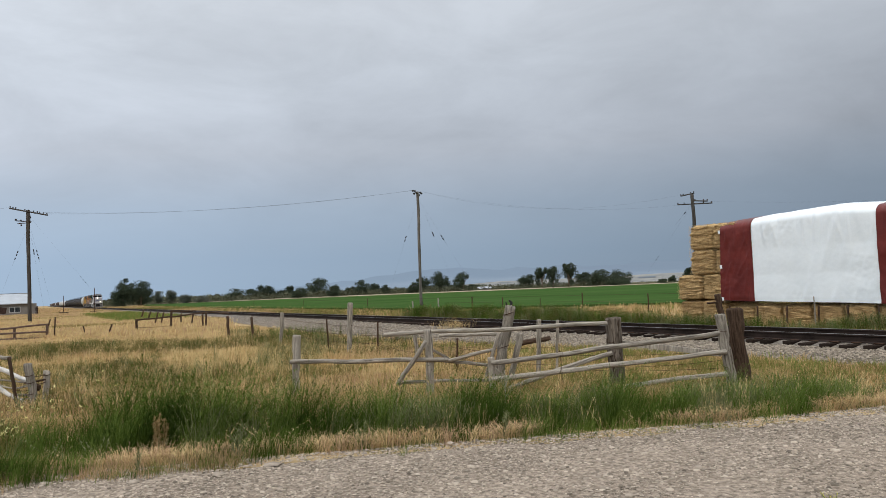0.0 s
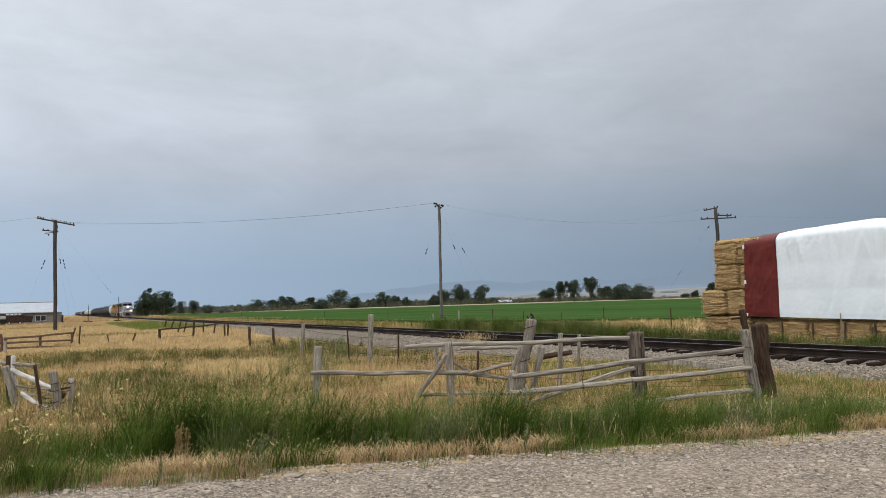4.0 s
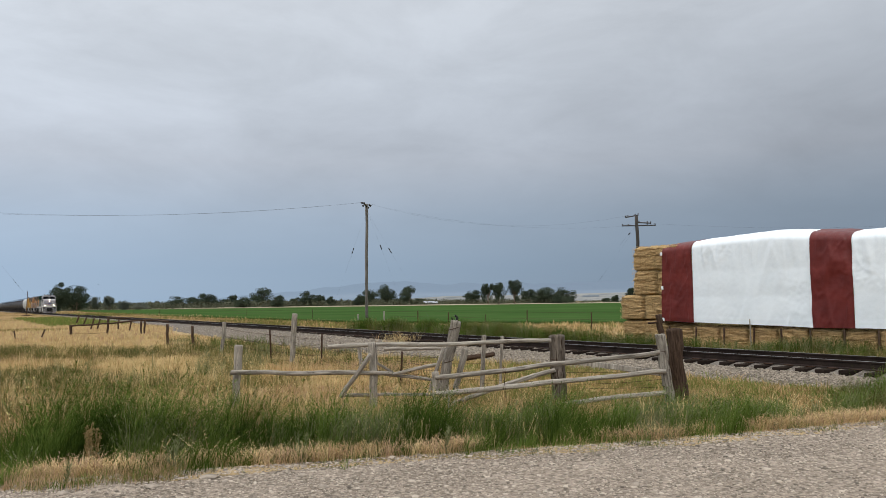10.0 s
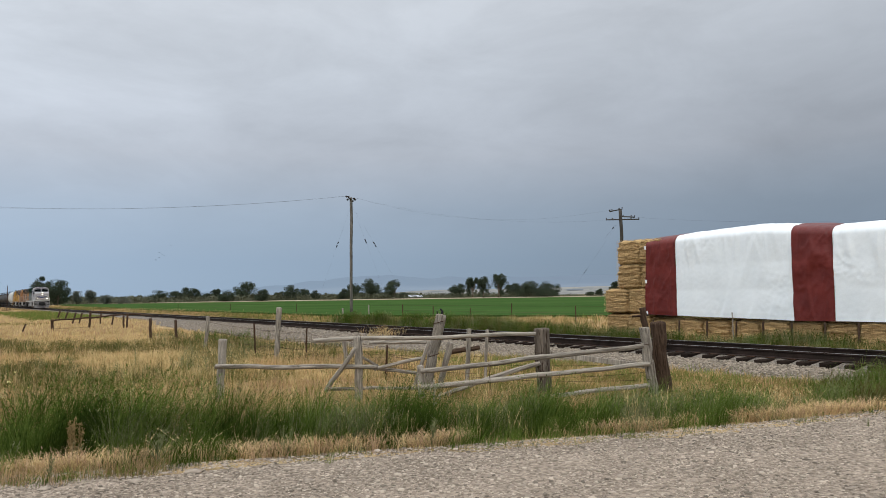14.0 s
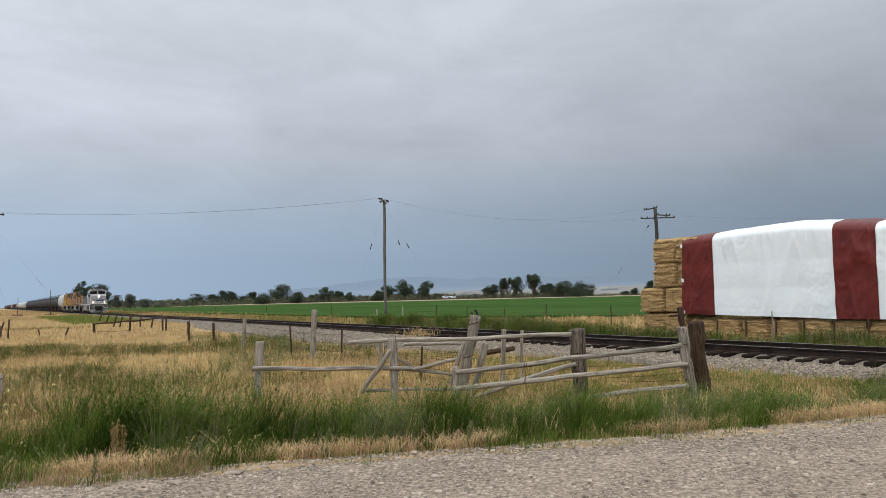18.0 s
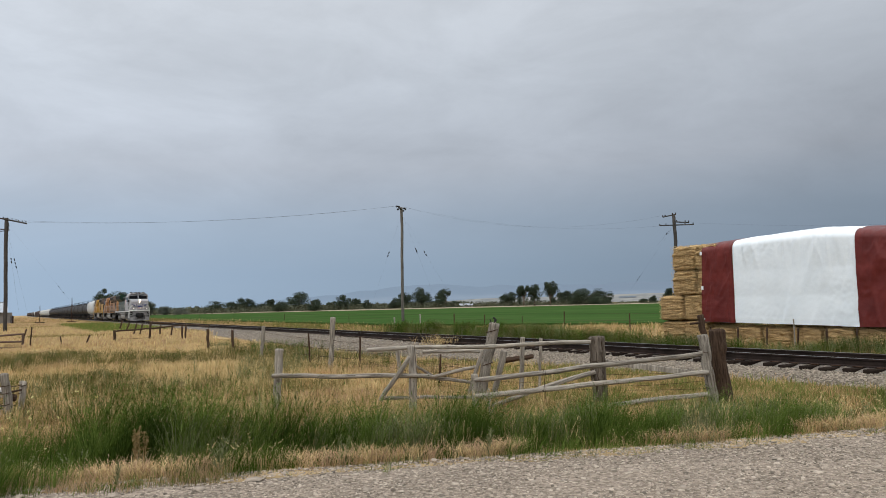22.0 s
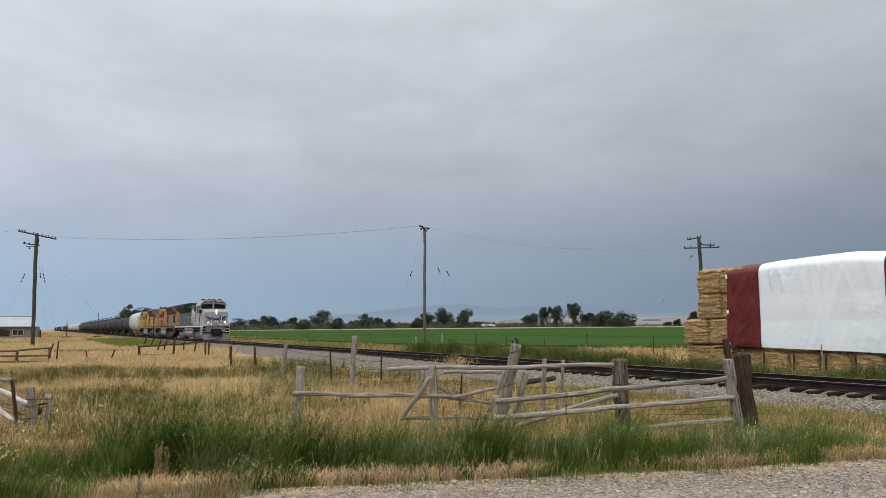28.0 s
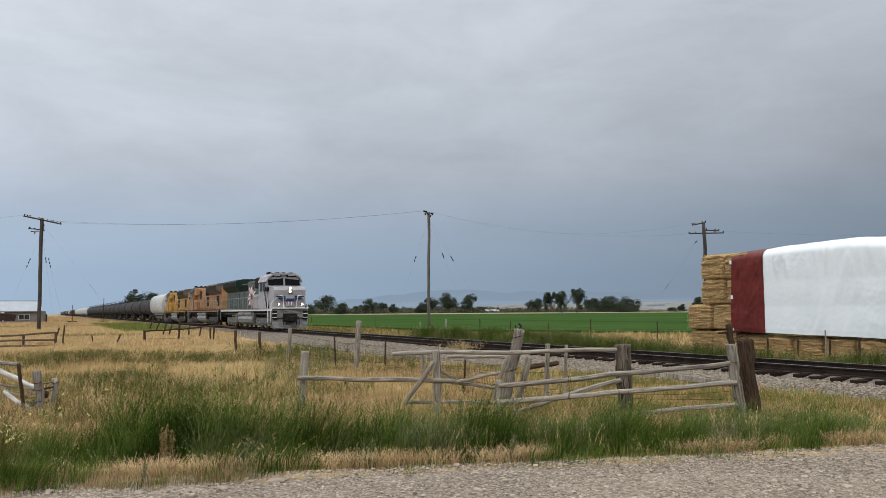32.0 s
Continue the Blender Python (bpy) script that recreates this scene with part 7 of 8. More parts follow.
def build_stones():
    rng = np.random.default_rng(3)
    n = 80000
    x = rng.uniform(-6.5, 10, n)
    y = np.array([road_edge(a) for a in x]) - rng.beta(1.0, 1.5, n) * 4.2 + 0.15
    size = np.clip(rng.lognormal(-4.85, 0.5, n), 0.004, 0.045)
    P = np.c_[x, y, [gz(a, b) + 0.013 for a, b in zip(x, y)]]
    pebbles("road_stones", P, size, [STONE], "loose grey and buff stones on the gravel road", 4, 0.55)
    # a few large flat stones by the verge
    for x, y, r in ((-2.08, 6.99, 0.085), (-2.61, 7.27, 0.055), (-0.80, 7.27, 0.05), (-1.65, 7.31, 0.075), (-2.77, 6.83, 0.05), (0.9, 6.9, 0.05), (3.4, 7.6, 0.05), (-3.6, 6.9, 0.06)):
        s = pebbles("large_stone", [(0, 0, 0)], [r], [STONE], "", int(100 * (x + 9)), 0.35)
        s.location = (x, y, gz(x, y) + 0.02)
        tagged(s, "large flat buff stone half sunk in the gravel", "stone", "large stones on the road")
        s["kind"] = ""
        del s["kind"]


def build_verge():
    r = random.Random(31)
    short, mounds, low, seeds = [], [], [], []
    # fringe of brown seed grass and low weeds at the gravel
    for _ in range(12000):
        a = r.uniform(-9, 13)
        d = r.triangular(-0.45, 2.0, 0.30)
        b = road_edge(a) + d
        k = patch(a, b, 0.8, 11) + 0.5 * patch(a, b, 2.6, 12)
        if bush_height(a, b) > 0.34 or k < -0.28:
            continue
        u = r.random()
        h = 0.035 + 0.085 * min(1.0, max(0.1, d)) * r.uniform(0.5, 1.3)
        if a < -2.9 and d < 1.1:
            m = (MID if u < 0.35 else OLIVE if u < 0.65 else DARK if u < 0.75 else TAN) if k > 0.08 else (RUST if u < 0.7 else TAN if u < 0.85 else OLIVE)
            h *= 1.2
        else:
            m = (SAGE if u < 0.35 else MID if u < 0.7 else DARK) if k > 0.10 else (RUST if u < 0.5 else TAN if u < 0.8 else PALE)
        short.append((a, b, 7, h, 0.0045, m, 0.06))
        if r.random() < 0.06 and d > 0.1:
            seeds.append((a, b, r.uniform(0.07, 0.2), RUST if r.random() < 0.45 else PALE if r.random() < 0.6 else TAN))
        if r.random() < 0.07:
            low.append((a, b, r.uniform(0.06, 0.18), SAGE if r.random() < 0.4 else MID if r.random() < 0.5 else DARK))
    for _ in range(3600):
        a = r.uniform(-7.5, -2.0)
        d = r.triangular(-0.75, 0.7, -0.1)
        b = road_edge(a) + d
        k = patch(a, b, 1.0, 14) + 0.5 * patch(a, b, 3.0, 15)
        if k < -0.15 - 0.5 * d or (a > -2.6 and d < -0.35):
            continue
        u = r.random()
        m = (OLIVE if u < 0.35 else WEED if u < 0.6 else MID if u < 0.8 else RUST) if k > 0.05 else (RUST if u < 0.55 else TAN if u < 0.7 else OLIVE)
        short.append((a, b, 8, r.uniform(0.05, 0.17) * (1.3 if k > 0.2 else 1.0), 0.0045, m, 0.06))
    # brown heads in front of the mounds
    for _ in range(3000):
        a = r.uniform(-3.6, 10)
        b = road_edge(a) + r.triangular(-0.02, 1.2, 0.3)
        if patch(a, b, 0.9, 44) > -0.15 and bush_height(a, b) < 0.5:
            seeds.append((a, b, r.uniform(0.13, 0.27), RUST if r.random() < 0.4 else PALE if r.random() < 0.7 else TAN))
    # soft feathery weeds in mounds, each plant of one tone
    for _ in range(15000):
        a = r.uniform(-9, 13.5)
        b = road_edge(a) + r.uniform(-0.45, 5.4)
        h = bush_height(a, b)
        if abs(a + 3.24) < 0.20 and b < 8.98:
            continue
        if h > 0.15 and r.random() < (1.0 if a > -4.3 or b < 8.7 else 0.75):
            u = r.random() * 0.42 + (0.16 if a < -1 else 0.36) + 1.1 * patch(a, b, 1.1, 21) + 0.55 * patch(a, b, 2.7, 22)
            if r.random() < 0.60:
                m = DARK if u < 0.54 else TIP if u < 1.05 else SAGE
                if a > 5.6:
                    m = WEED if u < 0.45 else TIP if u < 0.75 else SAGE
                if a > 7.6:
                    m = DARK if u < 0.60 else WEED if u < 0.85 else TIP
                if a < -5.2:
                    m = (WEED if u < 0.25 else MID if u < 0.42 else OLIVE if u < 0.75 else TAN) if r.random() < 0.8 else m
                mounds.append((a, b, h * r.uniform(0.86, 1.08), m))
            if r.random() < 0.08:
                m = DARK if u < 0.45 else TIP if u < 0.8 else MID if u < 0.95 else SAGE
                short.append((a, b, 7, h * r.uniform(0.7, 1.08), 0.0045, m, 0.05))
            continue
        d = b - road_edge(a)
        k = patch(a, b, 0.6, 17)
        if d < 0.7:
            continue
        u = r.random()
        h = 0.15 + 0.10 * k
        if a < -3.0 and b < 8.9:
            m = (RUST if u < 0.5 else TAN if u < 0.7 else OLIVE) if patch(a, b, 1.2, 18) < 0.08 else (OLIVE if u < 0.5 else MID)
            h = 0.24 + 0.1 * k
        elif a < -3.9:
            m = (OLIVE if u < 0.5 else MID if u < 0.58 else WEED if u < 0.66 else TAN) if k > 0 else (TAN if u < 0.5 else RUST if u < 0.8 else OLIVE)
            if r.random() < 0.03:
                mounds.append((a, b, r.uniform(0.2, 0.42), MID if r.random() < 0.4 else WEED))
        elif a > 3.6 and a < 6.6:
            m = TAN if u < 0.38 else RUST if u < 0.6 else OLIVE if u < 0.9 else MID
            h *= 1.3
        elif d < 3.0:
            m = (MID if u < 0.3 else SAGE if u < 0.5 else TIP if u < 0.7 else TAN) if k > 0.05 else (TAN if u < 0.45 else RUST if u < 0.85 else OLIVE)
        else:
            m = RUST if u < 0.45 else TAN if u < 0.8 else OLIVE
        short.append((a, b, 9, h, 0.006, m, 0.07))
    # pale seed stalks that stand out of the weeds
    for _ in range(260):
        a = r.uniform(-6, 11)
        b = road_edge(a) + r.triangular(0.6, 3.2, 1.1)
        if bush_height(a, b) > 0.4:
            continue
        seeds.append((a, b, r.uniform(0.28, 0.5), PALE if r.random() < 0.6 else SAGE))
    stalks = []
    for _ in range(1500):
        a = r.uniform(-3.0, 5.5)
        b = road_edge(a) + r.triangular(0.5, 2.2, 1.2)
        if patch(a, b, 1.1, 45) > (0.02 if a > -1 else 0.3):
            stalks.append((a, b, r.uniform(0.30, 0.62), SAGE if r.random() < 0.6 else MID if r.random() < 0.6 else PALE))
    # a stand of pale ripening grass
    for _ in range(60):
        stalks.append((r.gauss(0.15, 0.16), r.gauss(8.9, 0.18), r.uniform(0.34, 0.52), PALE if r.random() < 0.5 else SAGE))
    feathery("pale_weeds", stalks, "pale grey-green upright weeds in front of the mounds", 46, 4, 14, 1.1, 0.7, 0.25, 0.16, (0.8, 2.2), 0.04, wind=0.08)
    tufts("verge_grass", short, "short dry and green grass along the gravel road", 41, 0.42)
    feathery("verge_weeds", mounds, "tall soft feathery green weeds in mounds beside the road", 42, 10, 38, 0.56, 0.46, 0.05, 0.40, (-0.1, 1.1), wind=0.20)
    feathery("low_weeds", low, "low pale broad-leaved weeds at the edge of the gravel", 43, 7, 9, 1.6, 1.7, 0.1, 0.7)
    feathery("seed_grass", seeds, "brown and straw-coloured seed heads along the gravel", 44, 5, 10, 2.0, 0.95, 0.55, 0.60, (-0.5, 0.7), 0.035)
    # brown dock stalks
    t = thing("dock_plant", "dry tan-brown dock stalks with seed clusters among weeds", "plant")
    for k in range(7):
        x, y = -3.24 + 0.010 * (k - 3) + r.gauss(0, 0.006), 8.74 + r.gauss(0, 0.03)
        bm = bmesh.new()
        top = Vector((x + 0.012 * (k - 3) + r.gauss(0, 0.014), y, gz(x, y) + 0.66 - 0.035 * abs(k - 3) - r.uniform(0, 0.14)))
        foot = Vector((x, y, gz(x, y) - 0.02))
        rod(bm, foot, top, 0.004, seg=5)
        for _ in range(150):
            u = r.uniform(0.36, 1)
            c = foot.lerp(top, u) + Vector((r.gauss(0, 0.012), r.gauss(0, 0.012), r.gauss(0, 0.01)))
            bm.faces.new([bm.verts.new(c + Vector((r.gauss(0, 0.008), r.gauss(0, 0.008), r.gauss(0, 0.011)))) for _ in range(3)])
        part("seed_stalk", bm, DOCK, t)
    # sprigs that stand by themselves at the edge of the gravel
    def sprig(x, y, h, stem, leaf, label, n=30, lean=0.1):
        t = thing("weed_sprig", label, "plant", "sprigs on the gravel", Matrix.Translation((x, y, gz(x, y))))
        for k in range(3):
            a = r.uniform(0, math.tau)
            top = Vector((lean * math.cos(a) * h * 2, lean * math.sin(a) * h * 2, h * r.uniform(0.75, 1.0)))
            bm = bmesh.new()
            rod(bm, (0, 0, -0.01), top, 0.004, 0.002, seg=5)
            st = part("stem", bm, MATS[stem], t)
            bm = bmesh.new()
            for i in range(n):
                c = top * ((i + 1) / n)
                q = r.uniform(0, math.tau)
                ln = h * r.uniform(0.16, 0.30) * (1.15 - 0.6 * i / n)
                d = Vector((math.cos(q) * ln, math.sin(q) * ln, ln * r.uniform(0.4, 1.3)))
                w = Vector((-math.sin(q), math.cos(q), 0)) * (0.0055 * h / 0.35)
                bm.faces.new([bm.verts.new(v) for v in (c, c + d * 0.5 + w, c + d, c + d * 0.5 - w)])
            part("leaves", bm, leaf, st)

    for x, y, h in ((-2.1, 7.72, 0.38), (-0.9, 8.05, 0.30), (0.6, 8.25, 0.34), (6.25, 8.85, 0.18), (5.7, 8.5, 0.10), (6.6, 8.4, 0.10), (-2.9, 7.2, 0.22)):
        sprig(x, y, h, SAGE, MATS[SAGE], "pale grey-green weed sprig at the edge of the gravel")
    sprig(2.63, 5.32, 0.12, MID, FLOWER_BRIGHT, "bright yellow flowering weed growing in the gravel", 26, 0.3)
    # bleached dead twig before the fence
    bm = bmesh.new()
    x, y = 0.80, 10.6
    foot = Vector((x, y, gz(x, y)))
    rod(bm, foot, foot + Vector((0.02, 0, 0.74)), 0.008, seg=5)
    for k in range(9):
        c = foot + Vector((0.02 * (0.3 + 0.07 * k), 0, 0.36 + 0.04 * k))
        a = r.uniform(0, math.tau)
        rod(bm, c, c + Vector((0.12 * math.cos(a), 0.12 * math.sin(a), 0.10 + 0.06 * r.random())), 0.005, seg=4)
    tagged(link("dead_twig", bm, WOOD), "bleached dead weed twig standing in green weeds", "plant")
    # small pale yellow flowers
    bm = bmesh.new()
    for _ in range(90):
        x, y = r.gauss(-5.3, 0.7), r.gauss(9.4, 0.4)
        z = gz(x, y) + max(bush_height(x, y), 0.3) + r.uniform(-0.25, 0.05)
        for _ in range(3):
            c = Vector((x + r.gauss(0, 0.015), y + r.gauss(0, 0.015), z + r.gauss(0, 0.012)))
            bm.faces.new([bm.verts.new(c + Vector((r.gauss(0, 0.014), r.gauss(0, 0.014), r.gauss(0, 0.014)))) for _ in range(3)])
    tagged(link("flowers", bm, FLOWER), "small pale yellow flowers on the weeds", "flowers", kind="stuff")


def build_pasture():
    r = random.Random(51)
    near, weeds, pale, far = [], [], [], []
    while len(near) < 46000:
        b = 10.5 + 40 * r.random() ** 1.5
        a = b * math.tan(r.uniform(-0.74, 0.60))
        p = a * ACROSS.x + b * ACROSS.y
        q = TRACK_P - 1.7 - shoulder(a * ALONG.x + b * ALONG.y)
        if p > q + 0.5 or b < road_edge(a) + 3.0 or (p > q and r.random() < 0.8):
            continue
        k = patch(a, b, 0.16, 3) + 0.55 * patch(a, b, 0.7, 4)
        u = r.random()
        w = 0.0055 + 0.00036 * b
        c = 1.25 * noise.noise((a * 0.16, b * 0.42, 13)) + 0.5 * patch(a, b, 1.1, 15)
        if a < -4 and b < 17:
            m, h = ((OLIVE if u < 0.4 else MID if u < 0.46 else WEED if u < 0.56 else TAN) if c > 0.12 else (TAN if u < 0.6 else RUST if u < 0.85 else OLIVE)), 0.24 + 0.1 * k
        elif p > q - 2.6 and b < 26:
            m, h = ((OLIVE if u < 0.50 else MID if u < 0.82 else TAN) if c > -0.3 else (TAN if u < 0.5 else OLIVE)), 0.26
        elif (b < 16.5 and a > 2.8) or (b < 22 and a / b > 0.085 + 0.03 * c):
            m, h = ((OLIVE if u < 0.5 else MID if u < 0.66 else TAN) if c > -0.12 else (TAN if u < 0.4 else RUST if u < 0.55 else OLIVE)), 0.22
        elif b < 17.5 and a > -3.5:
            m, h = (RUST if u < 0.42 else TAN if u < 0.82 else OLIVE if u < 0.93 else PALE), 0.18 + 0.12 * max(0, k)
        elif b > 35 + 2.5 * c:
            m, h = (TAN if u < 0.28 else PALE if u < 0.88 else RUST), 0.22
        elif a < -2.5 and a / b > -0.52 + 0.06 * c and b > 28.0 + 1.5 * c and p < q - 0.6 and patch(a, b, 0.23, 29) + 0.5 * patch(a, b, 0.6, 30) > 0.05:
            m, h = (OLIVE if u < 0.36 else WEED if u < 0.66 else RUST if u < 0.80 else TAN), 0.27
        elif -0.36 < a / b + 0.05 * k < -0.22 and 19.0 + 1.5 * c < b < 28.0 + 1.5 * c:
            m, h = (PALE if u < 0.75 else TAN), 0.30
        elif -0.26 < a / b < 0.0 and 13.5 < b < 17.0 + 2 * c:
            m, h = (RUST if u < 0.5 else TAN if u < 0.9 else PALE), 0.22
        elif b < 20 and a < -2:
            m, h = (OLIVE if u < 0.40 else WEED if u < 0.58 else SAGE if u < 0.68 else TAN), 0.26
        elif k + c > 0.10:
            m, h = (OLIVE if u < 0.36 else WEED if u < 0.50 else SAGE if u < 0.58 else TAN if u < 0.82 else PALE), 0.26 + 0.2 * max(0, k)
        elif c < -0.10:
            m, h = (PALE if u < 0.5 else TAN), 0.25
        else:
            m, h = (TAN if u < 0.62 else PALE if u < 0.80 else RUST if u < 0.90 else OLIVE), 0.24 + 0.15 * max(0, -k)
        near.append((a, b, 8, 0.78 * h * r.uniform(0.6, 1.25) * (1 + 0.6 * patch(a, b, 1.9, 27)), w, m, 0.09))
        if r.random() < 0.085 and 13 < b < 33 and p < q - 0.5 and a < 3:
            pale.append((a, b, r.uniform(0.28, 0.52), PALE if r.random() < 0.65 else OLIVE))
    # clumps of dark upright weeds in the dry grass
    n = 0
    while n < 240:
        b = r.uniform(13.5, 36)
        a = b * math.tan(r.uniform(-0.72, 0.02))
        p = a * ACROSS.x + b * ACROSS.y
        q = TRACK_P - 1.7 - shoulder(a * ALONG.x + b * ALONG.y)
        if p > q - 0.3 or (a > -3.2 and b < 17.5) or (-0.37 < a / b < -0.21 and 19.5 < b < 28) or patch(a, b, 0.22, 66) < (0.06 if b < 33 else 0.22):
            continue
        n += 1
        m0 = r.random()
        rad = r.uniform(0.12, 0.55)
        for _ in range(int(6 + 30 * rad)):
            v = r.random() + 0.5 * m0
            weeds.append((a + r.gauss(0, 1.5 * rad), b + r.gauss(0, 1.5 * rad), r.uniform(0.20, 0.44) * (1.25 if m0 > 0.8 else 1.0), WEED if v < 0.80 else DARK if v < 1.05 else OLIVE if v < 1.2 else SAGE))
    # a belt of them across the pasture
    n = 0
    while n < 150:
        b = r.uniform(28.0, 35.0)
        a = b * math.tan(r.uniform(-0.54, -0.16))
        if a * ACROSS.x + b * ACROSS.y > TRACK_P - 2.2 - shoulder(a * ALONG.x + b * ALONG.y):
            continue
        n += 1
        for _ in range(r.randint(3, 14)):
            v = r.random()
            weeds.append((a + r.gauss(0, 0.45), b + r.gauss(0, 0.35), r.uniform(0.22, 0.46), WEED if v < 0.55 else DARK if v < 0.75 else OLIVE))
    # growth along the wire fence, and sagebrush
    for x, y, n, h in ((-4.6, 28.5, 60, 0.95), (-3.4, 27.2, 40, 0.9), (-6.0, 30.5, 50, 0.95), (-7.8, 33.0, 40, 0.9), (-5.9, 33.6, 70, 1.0), (-6.9, 35.0, 60, 1.0), (-8.8, 37.6, 60, 0.9),
                       (-10.5, 40.5, 50, 0.8), (-1.8, 26.0, 25, 0.6), (-4.0, 24.5, 30, 0.6), (-5.5, 26.2, 30, 0.7)):
        for _ in range(n):
            v = r.random()
            weeds.append((r.gauss(x, 0.7), r.gauss(y, 0.6), 0.74 * h * r.uniform(0.4, 1.0), (DARK if v < 0.45 else WEED if v < 0.75 else TIP) if h > 0.97 else (SAGE if v < 0.4 else OLIVE if v < 0.6 else WEED if v < 0.85 else DARK)))
    # green weeds round the old pen
    for x, y, n, sx, h in ((-9.9, 14.4, 90, 0.6, 0.60), (-10.9, 16.0, 60, 0.5, 0.55), (-8.9, 13.4, 50, 0.5, 0.42)):
        for _ in range(n):
            v = r.random()
            weeds.append((r.gauss(x, sx), r.gauss(y, 0.5), h * r.uniform(0.5, 1.0), DARK if v < 0.5 else TIP if v < 0.8 else OLIVE))
    # sage-coloured weeds between the golden grass and the wire fence
    for _ in range(150):
        b = r.uniform(18.5, 27)
        a = -b * r.uniform(0.165, 0.245)
        if a * ACROSS.x + b * ACROSS.y < TRACK_P - 2.0 - shoulder(a * ALONG.x + b * ALONG.y):
            v = r.random()
            weeds.append((a, b, r.uniform(0.32, 0.68), SAGE if v < 0.45 else OLIVE if v < 0.65 else WEED if v < 0.85 else PALE))
    for _ in range(70):
        b = r.uniform(13.5, 22)
        weeds.append((-b * r.uniform(0.16, 0.52), b, r.uniform(0.42, 0.74), WEED if r.random() < 0.45 else SAGE if r.random() < 0.5 else OLIVE))
    # dead brown brush caught in the woven wire, and a pale tuft on the stone bank
    for x, y, n, sx, h, mats in ((0.2, 20.3, 46, 0.55, 0.62, (RUST, RUST, TAN)), (1.3, 20.0, 20, 0.4, 0.40, (RUST, OLIVE, TAN)), (-1.2, 20.8, 24, 0.5, 0.45, (RUST, TAN, TAN))):
        for _ in range(n):
            weeds.append((r.gauss(x, sx), r.gauss(y, 0.25), h * r.uniform(0.5, 1.0), r.choice(mats)))
    for _ in range(60):
        pale.append((r.gauss(0.5, 0.55), r.gauss(33.4, 0.3), r.uniform(0.4, 0.85), PALE if r.random() < 0.6 else TAN))
    tufts("pasture_grass", near, "dry golden and olive pasture grass", 61, 0.55)
    feathery("pasture_weeds", weeds, "dark olive and grey-green weeds scattered through the dry pasture", 62, 6, 18, 1.5, 0.95, 0.08, 0.28)
    feathery("pale_seed_stalks", pale, "pale straw-yellow seed stalks in the pasture", 64, 5, 7, 1.8, 0.6, 0.55, 0.30, (0.3, 1.3), 0.06)
    while len(far) < 26000:
        b = 44 + 160 * r.random() ** 1.4
        a = -b * r.uniform(0.28, 0.76)
        p = a * ACROSS.x + b * ACROSS.y
        s = a * ALONG.x + b * ALONG.y
        if p > TRACK_P - 3.0:
            continue
        tall = 1.0
        m = PALE if r.random() < 0.6 else TAN if r.random() < 0.45 else RUST
        if 82 < s < 150 and TRACK_P - 11 < p < TRACK_P - 3.5 and r.random() < 0.85:
            m = MID if r.random() < 0.6 else TIP if r.random() < 0.6 else OLIVE
            tall = 1.7
        elif patch(a, b, 0.05, 8) > 0.22 and r.random() < 0.6:
            m = OLIVE
        elif b > 120 and r.random() < 0.4:
            m = RUST
        far.append((a, b, 3, 0.34 * tall, 0.055, m, 0.25))
    for _ in range(6000):
        b = 200 + 420 * r.random() ** 1.3
        a = -b * r.uniform(0.40, 0.72)
        if a * ACROSS.x + b * ACROSS.y < TRACK_P - 4:
            u = r.random()
            far.append((a, b, 3, r.uniform(0.25, 0.6), 0.22, TAN if u < 0.4 else RUST if u < 0.75 else OLIVE if u < 0.9 else PALE, 1.2))
    # brown and olive growth over the foot of the bank further off
    for _ in range(5200):
        s = 70 + 260 * r.random() ** 1.2
        v = T(s, TRACK_P - 1.75 - shoulder(s) * r.random() ** 0.7 * 1.5)
        u = r.random()
        far.append((v.x, v.y, 3, 0.20 + 0.0006 * s, 0.03 + 0.0002 * s, RUST if u < 0.35 else OLIVE if u < 0.65 else WEED if u < 0.85 else TAN, 0.25))
    tufts("far_pasture_grass", far, "golden dry grass further off", 63, 0.4)


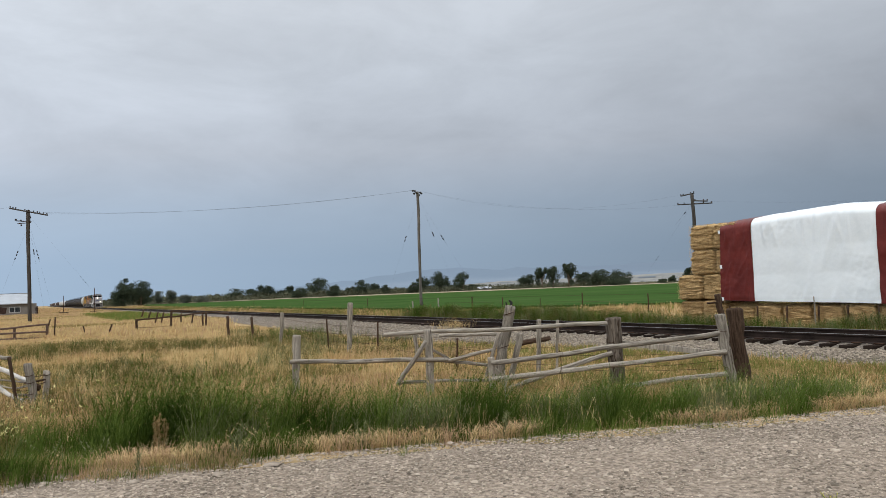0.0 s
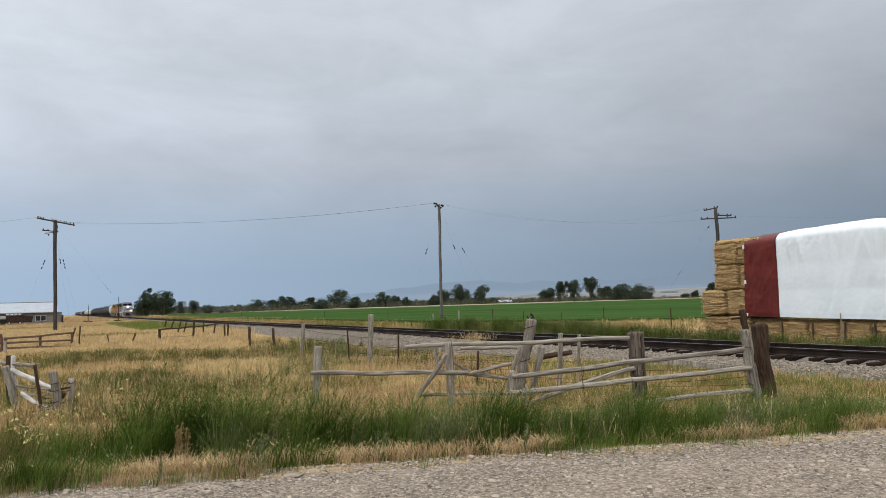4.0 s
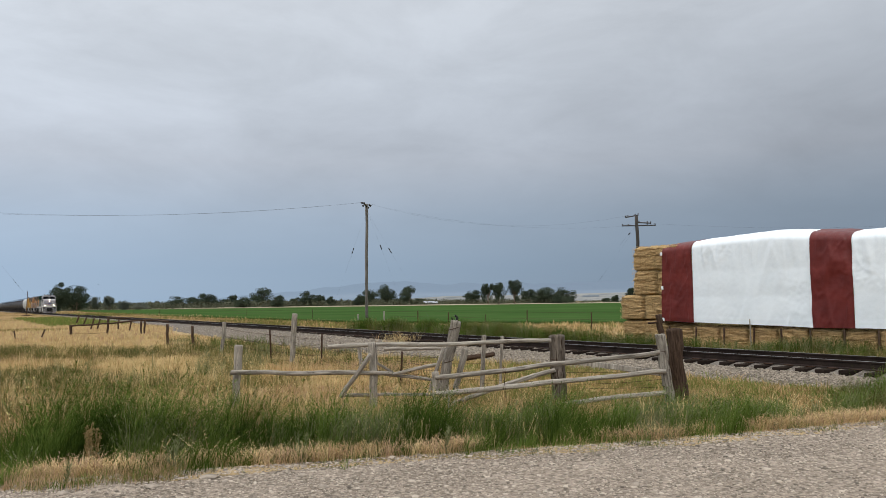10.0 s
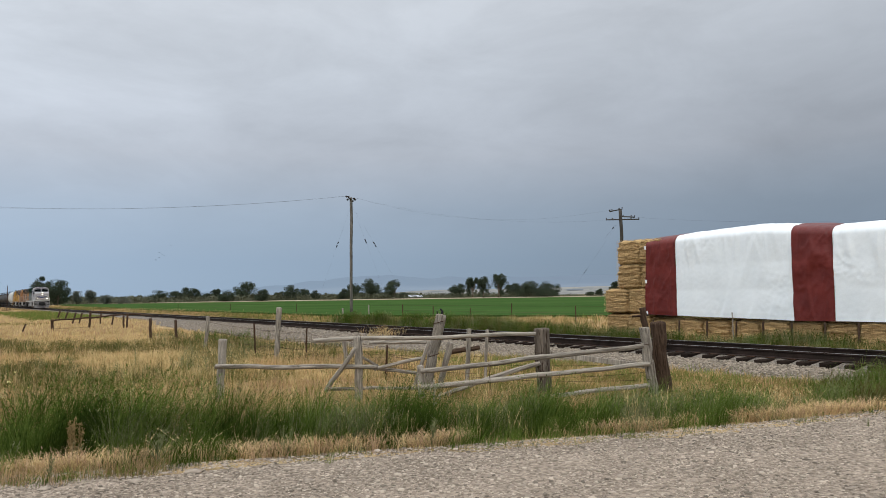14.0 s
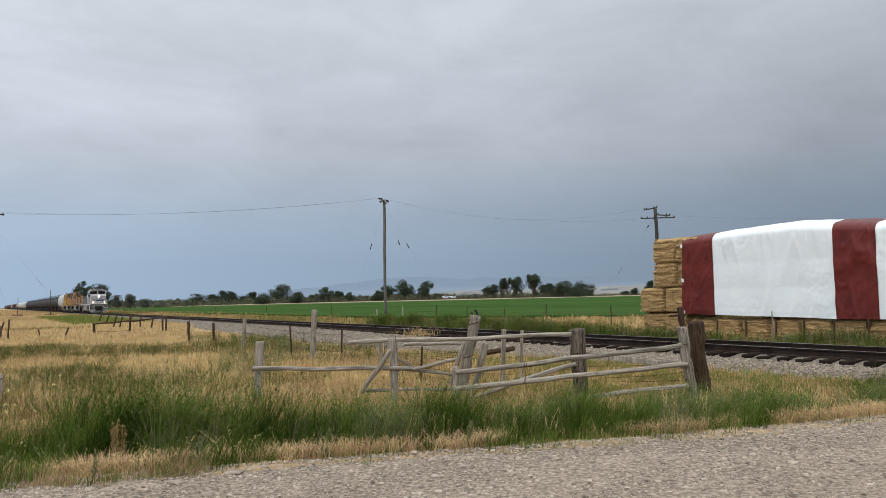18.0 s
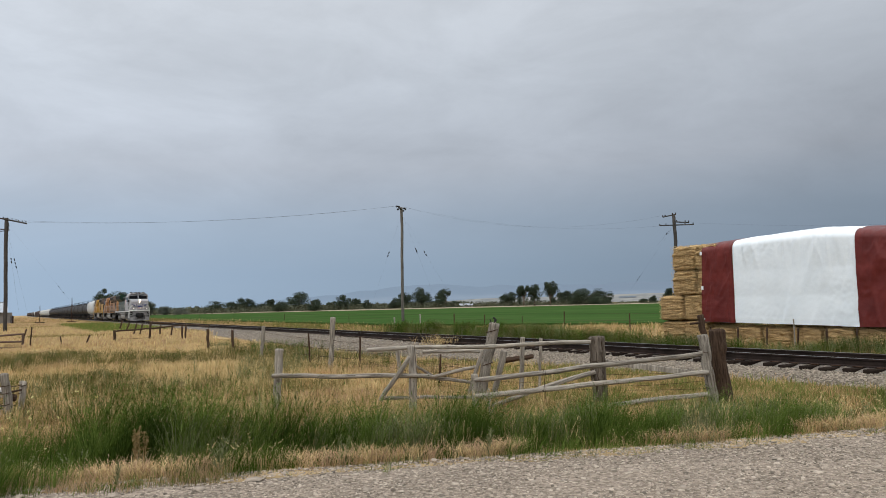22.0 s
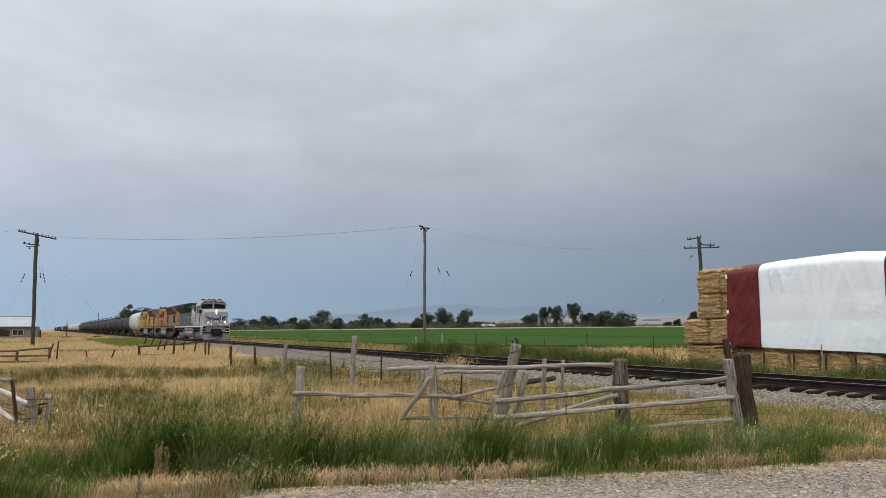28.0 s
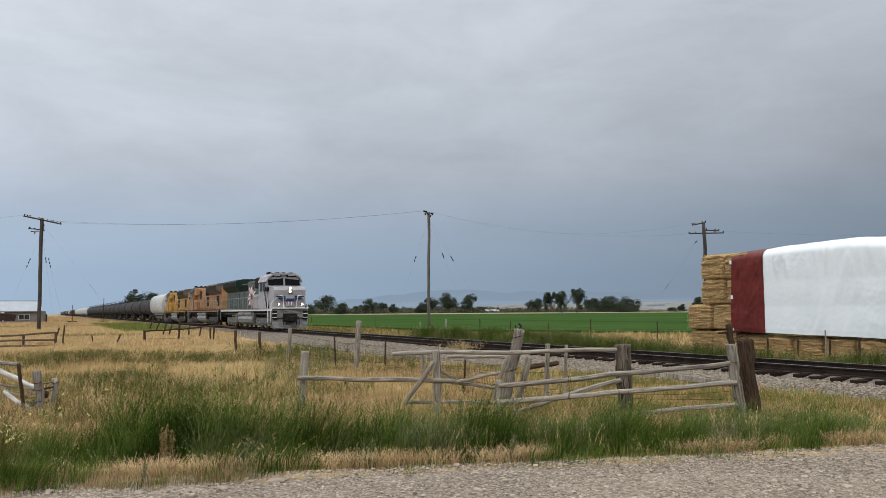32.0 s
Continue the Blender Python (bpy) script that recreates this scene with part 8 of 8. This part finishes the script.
def build_trackside():
    r = random.Random(71)
    far, weeds = [], []
    inv = STACK.inverted()
    while len(far) < 24000:
        s = -28 + 200 * r.random() ** 1.6
        p = TRACK_P + 2.7 + 27 * r.random() ** 1.3
        if p > np.interp(s, (15, 42, 62, 160), (47, 42, 30, 27)) - 0.4:
            continue
        v = T(s, p)
        q = inv @ v
        if -0.3 < q.x < 16.5 and -0.3 < q.y < 3.2:
            continue
        d = p - TRACK_P
        k = patch(v.x, v.y, 0.12, 6) + 0.4 * patch(v.x, v.y, 0.5, 2)
        u = r.random()
        if d < 6.0:
            if k > (0.16 if s < 24 else 0.0):
                m, h = (DARK if u < 0.14 else WEED if u < 0.55 else OLIVE), 0.24
            else:
                m, h = (TAN if u < 0.40 else OLIVE if u < 0.85 else WEED), 0.24
        elif 45 < s and d < 14:
            m, h = (MID if u < 0.2 else WEED if u < 0.4 else OLIVE if u < 0.7 else TAN), 0.34
        else:
            m, h = ((TAN if u < 0.55 else OLIVE if u < 0.9 else WEED) if k < 0.12 else (OLIVE if u < 0.5 else MID if u < 0.75 else TAN)), 0.30
        if d > 19:
            m, h = (OLIVE if u < 0.35 else MID if u < 0.45 else TAN if u < 0.75 else PALE), 0.42
        far.append((v.x, v.y, 5, h * r.uniform(0.6, 1.15), 0.011 + 0.0004 * v.length, m, 0.14))
    for _ in range(5200):
        s = 60 + 260 * r.random() ** 1.3
        v = T(s, TRACK_P + 2.7 + 13 * r.random() ** 1.2)
        k = patch(v.x, v.y, 0.06, 6)
        u = r.random()
        far.append((v.x, v.y, 3, (0.34 + 0.0012 * s) * r.uniform(0.6, 1.2), 0.03 + 0.0003 * s, (WEED if u < 0.4 else OLIVE if u < 0.75 else MID) if k > -0.05 else (TAN if u < 0.45 else OLIVE if u < 0.8 else RUST), 0.3))
    # tall growth along the foot of the haystack
    for _ in range(1700):
        q = STACK @ Vector((r.uniform(-1.5, 17), -r.triangular(0.25, 3.4, 0.9), 0))
        if q.dot(ACROSS) < TRACK_P + 2.6:
            continue
        g = patch(q.x, q.y, 0.35, 31)
        u = r.random()
        m = (DARK if u < 0.3 else WEED if u < 0.7 else OLIVE) if g > 0.08 else (TAN if u < 0.45 else OLIVE if u < 0.85 else WEED)
        far.append((q.x, q.y, 6, r.uniform(0.18, 0.36), 0.012, m, 0.10))
        if g > 0.08:
            weeds.append((q.x, q.y, r.uniform(0.7, 1.0) * min(0.78, 0.3 + 1.5 * (g - 0.08)), DARK if r.random() < 0.45 else WEED if r.random() < 0.45 else SAGE))
    # low bushes along the foot of the bank
    for s0, d0, n, hh in ((31, 4.2, 260, 0.85), (28.5, 4.0, 200, 0.8), (34, 4.3, 200, 0.85), (26.0, 4.0, 160, 0.7), (23.8, 4.0, 120, 0.7), (18.8, 4.0, 170, 0.75), (17.2, 4.2, 120, 0.65), (15.4, 4.0, 130, 0.65), (12.8, 4.0, 160, 0.7), (10.8, 4.2, 130, 0.65), (9.0, 4.0, 130, 0.7), (38, 4.8, 200, 0.85), (43, 5.2, 200, 0.85), (48, 5.6, 160, 0.8), (21.3, 3.9, 80, 0.6)):
        low = 0.72 if s0 < 22 else 1.0
        sd = 0.6 if s0 < 22 else 0.95
        for _ in range(int(n * (0.5 if s0 < 22 else 1.1))):
            e, g = r.gauss(0, 1), r.gauss(0, 1)
            v = T(s0 + sd * e, TRACK_P + d0 + 0.3 + 0.7 * g)
            if v.dot(ACROSS) > TRACK_P + 2.7:
                u = r.random() + 0.9 * patch(v.x, v.y, 0.9, 52)
                h = 1.4 * low * hh * math.exp(-0.13 * (e * e + g * g)) * r.uniform(0.8, 1.05)
                weeds.append((v.x, v.y, h, DARK if u < 0.42 else WEED if u < 0.68 else TIP if u < 0.85 else SAGE))
    tufts("trackside_grass", far, "green and tan grass beyond the railway", 81, 0.30, z=FIELD_Z - 0.02)
    feathery("trackside_weeds", weeds, "dark green low bushes beside the railway bank", 82, 9, 24, 1.15, 0.62, 0.05, 0.24, (0.2, 1.3), z=FIELD_Z)


build_stones()
build_verge()
build_pasture()
build_trackside()


# ---- what moves ----
# path of the flock: seconds and place
FLIGHT = ((0.0, -73.2, 173.3, 0.2),
          (9.3, -72.2, 173.3, 0.4),
          (9.8, -68.2, 172.3, 3.0),
          (10.5, -61.2, 169.3, 6.6),
          (11.0, -56.9, 165.5, 7.1),
          (11.4, -53.5, 161.3, 8.1),
          (11.7, -52.5, 161.7, 8.4),
          (12.0, -51.2, 162.1, 9.0),
          (12.4, -50.0, 162.5, 9.8),
          (13.0, -48.7, 164.9, 10.3),
          (13.5, -47.9, 168.3, 11.0),
          (15.5, -44.5, 184.7, 15.0),
          (16.2, -45.8, 194.7, 16.7),
          (20.0, -5.8, 424.7, 60.0),
          (26.0, 154.2, 994.7, 150.0),
          (32.0, 334.2, 1694.7, 240.0))


def motions():
    # a turned vehicle runs tail first
    for v, off, length, turned in TRAIN:
        at, head = (off + length - 0.6, HEADING + 180) if turned else (off, HEADING)
        walk(v, [(t, pose(*T(TRAIN_S0 - TRAIN_V * t + at, TRACK_P, RAIL_Z), 0, 0, head)) for t in (0.0, 16.0, 32.0)])
    # the wheels of the leading vehicles roll
    times = [k / 15 for k in range(481)]
    for v, off, length, turned in TRAIN[:6]:
        for b in v.children:
            for w in b.children:
                if w.name.startswith("wheelset"):
                    x, y, z = w.location
                    walk(w, [(t, pose(x, y, z, 0, (-1 if turned else 1) * math.degrees(TRAIN_V * t / z) % 360, 0)) for t in times])
    for bird, off in BIRDS:
        walk(bird, [(t, pose(x + off.x, y + off.y, FIELD_Z + 0.04 if t < 9.5 else z + off.z, 0, 0, 25 if t < 14 else 60)) for t, x, y, z in FLIGHT])


motions()
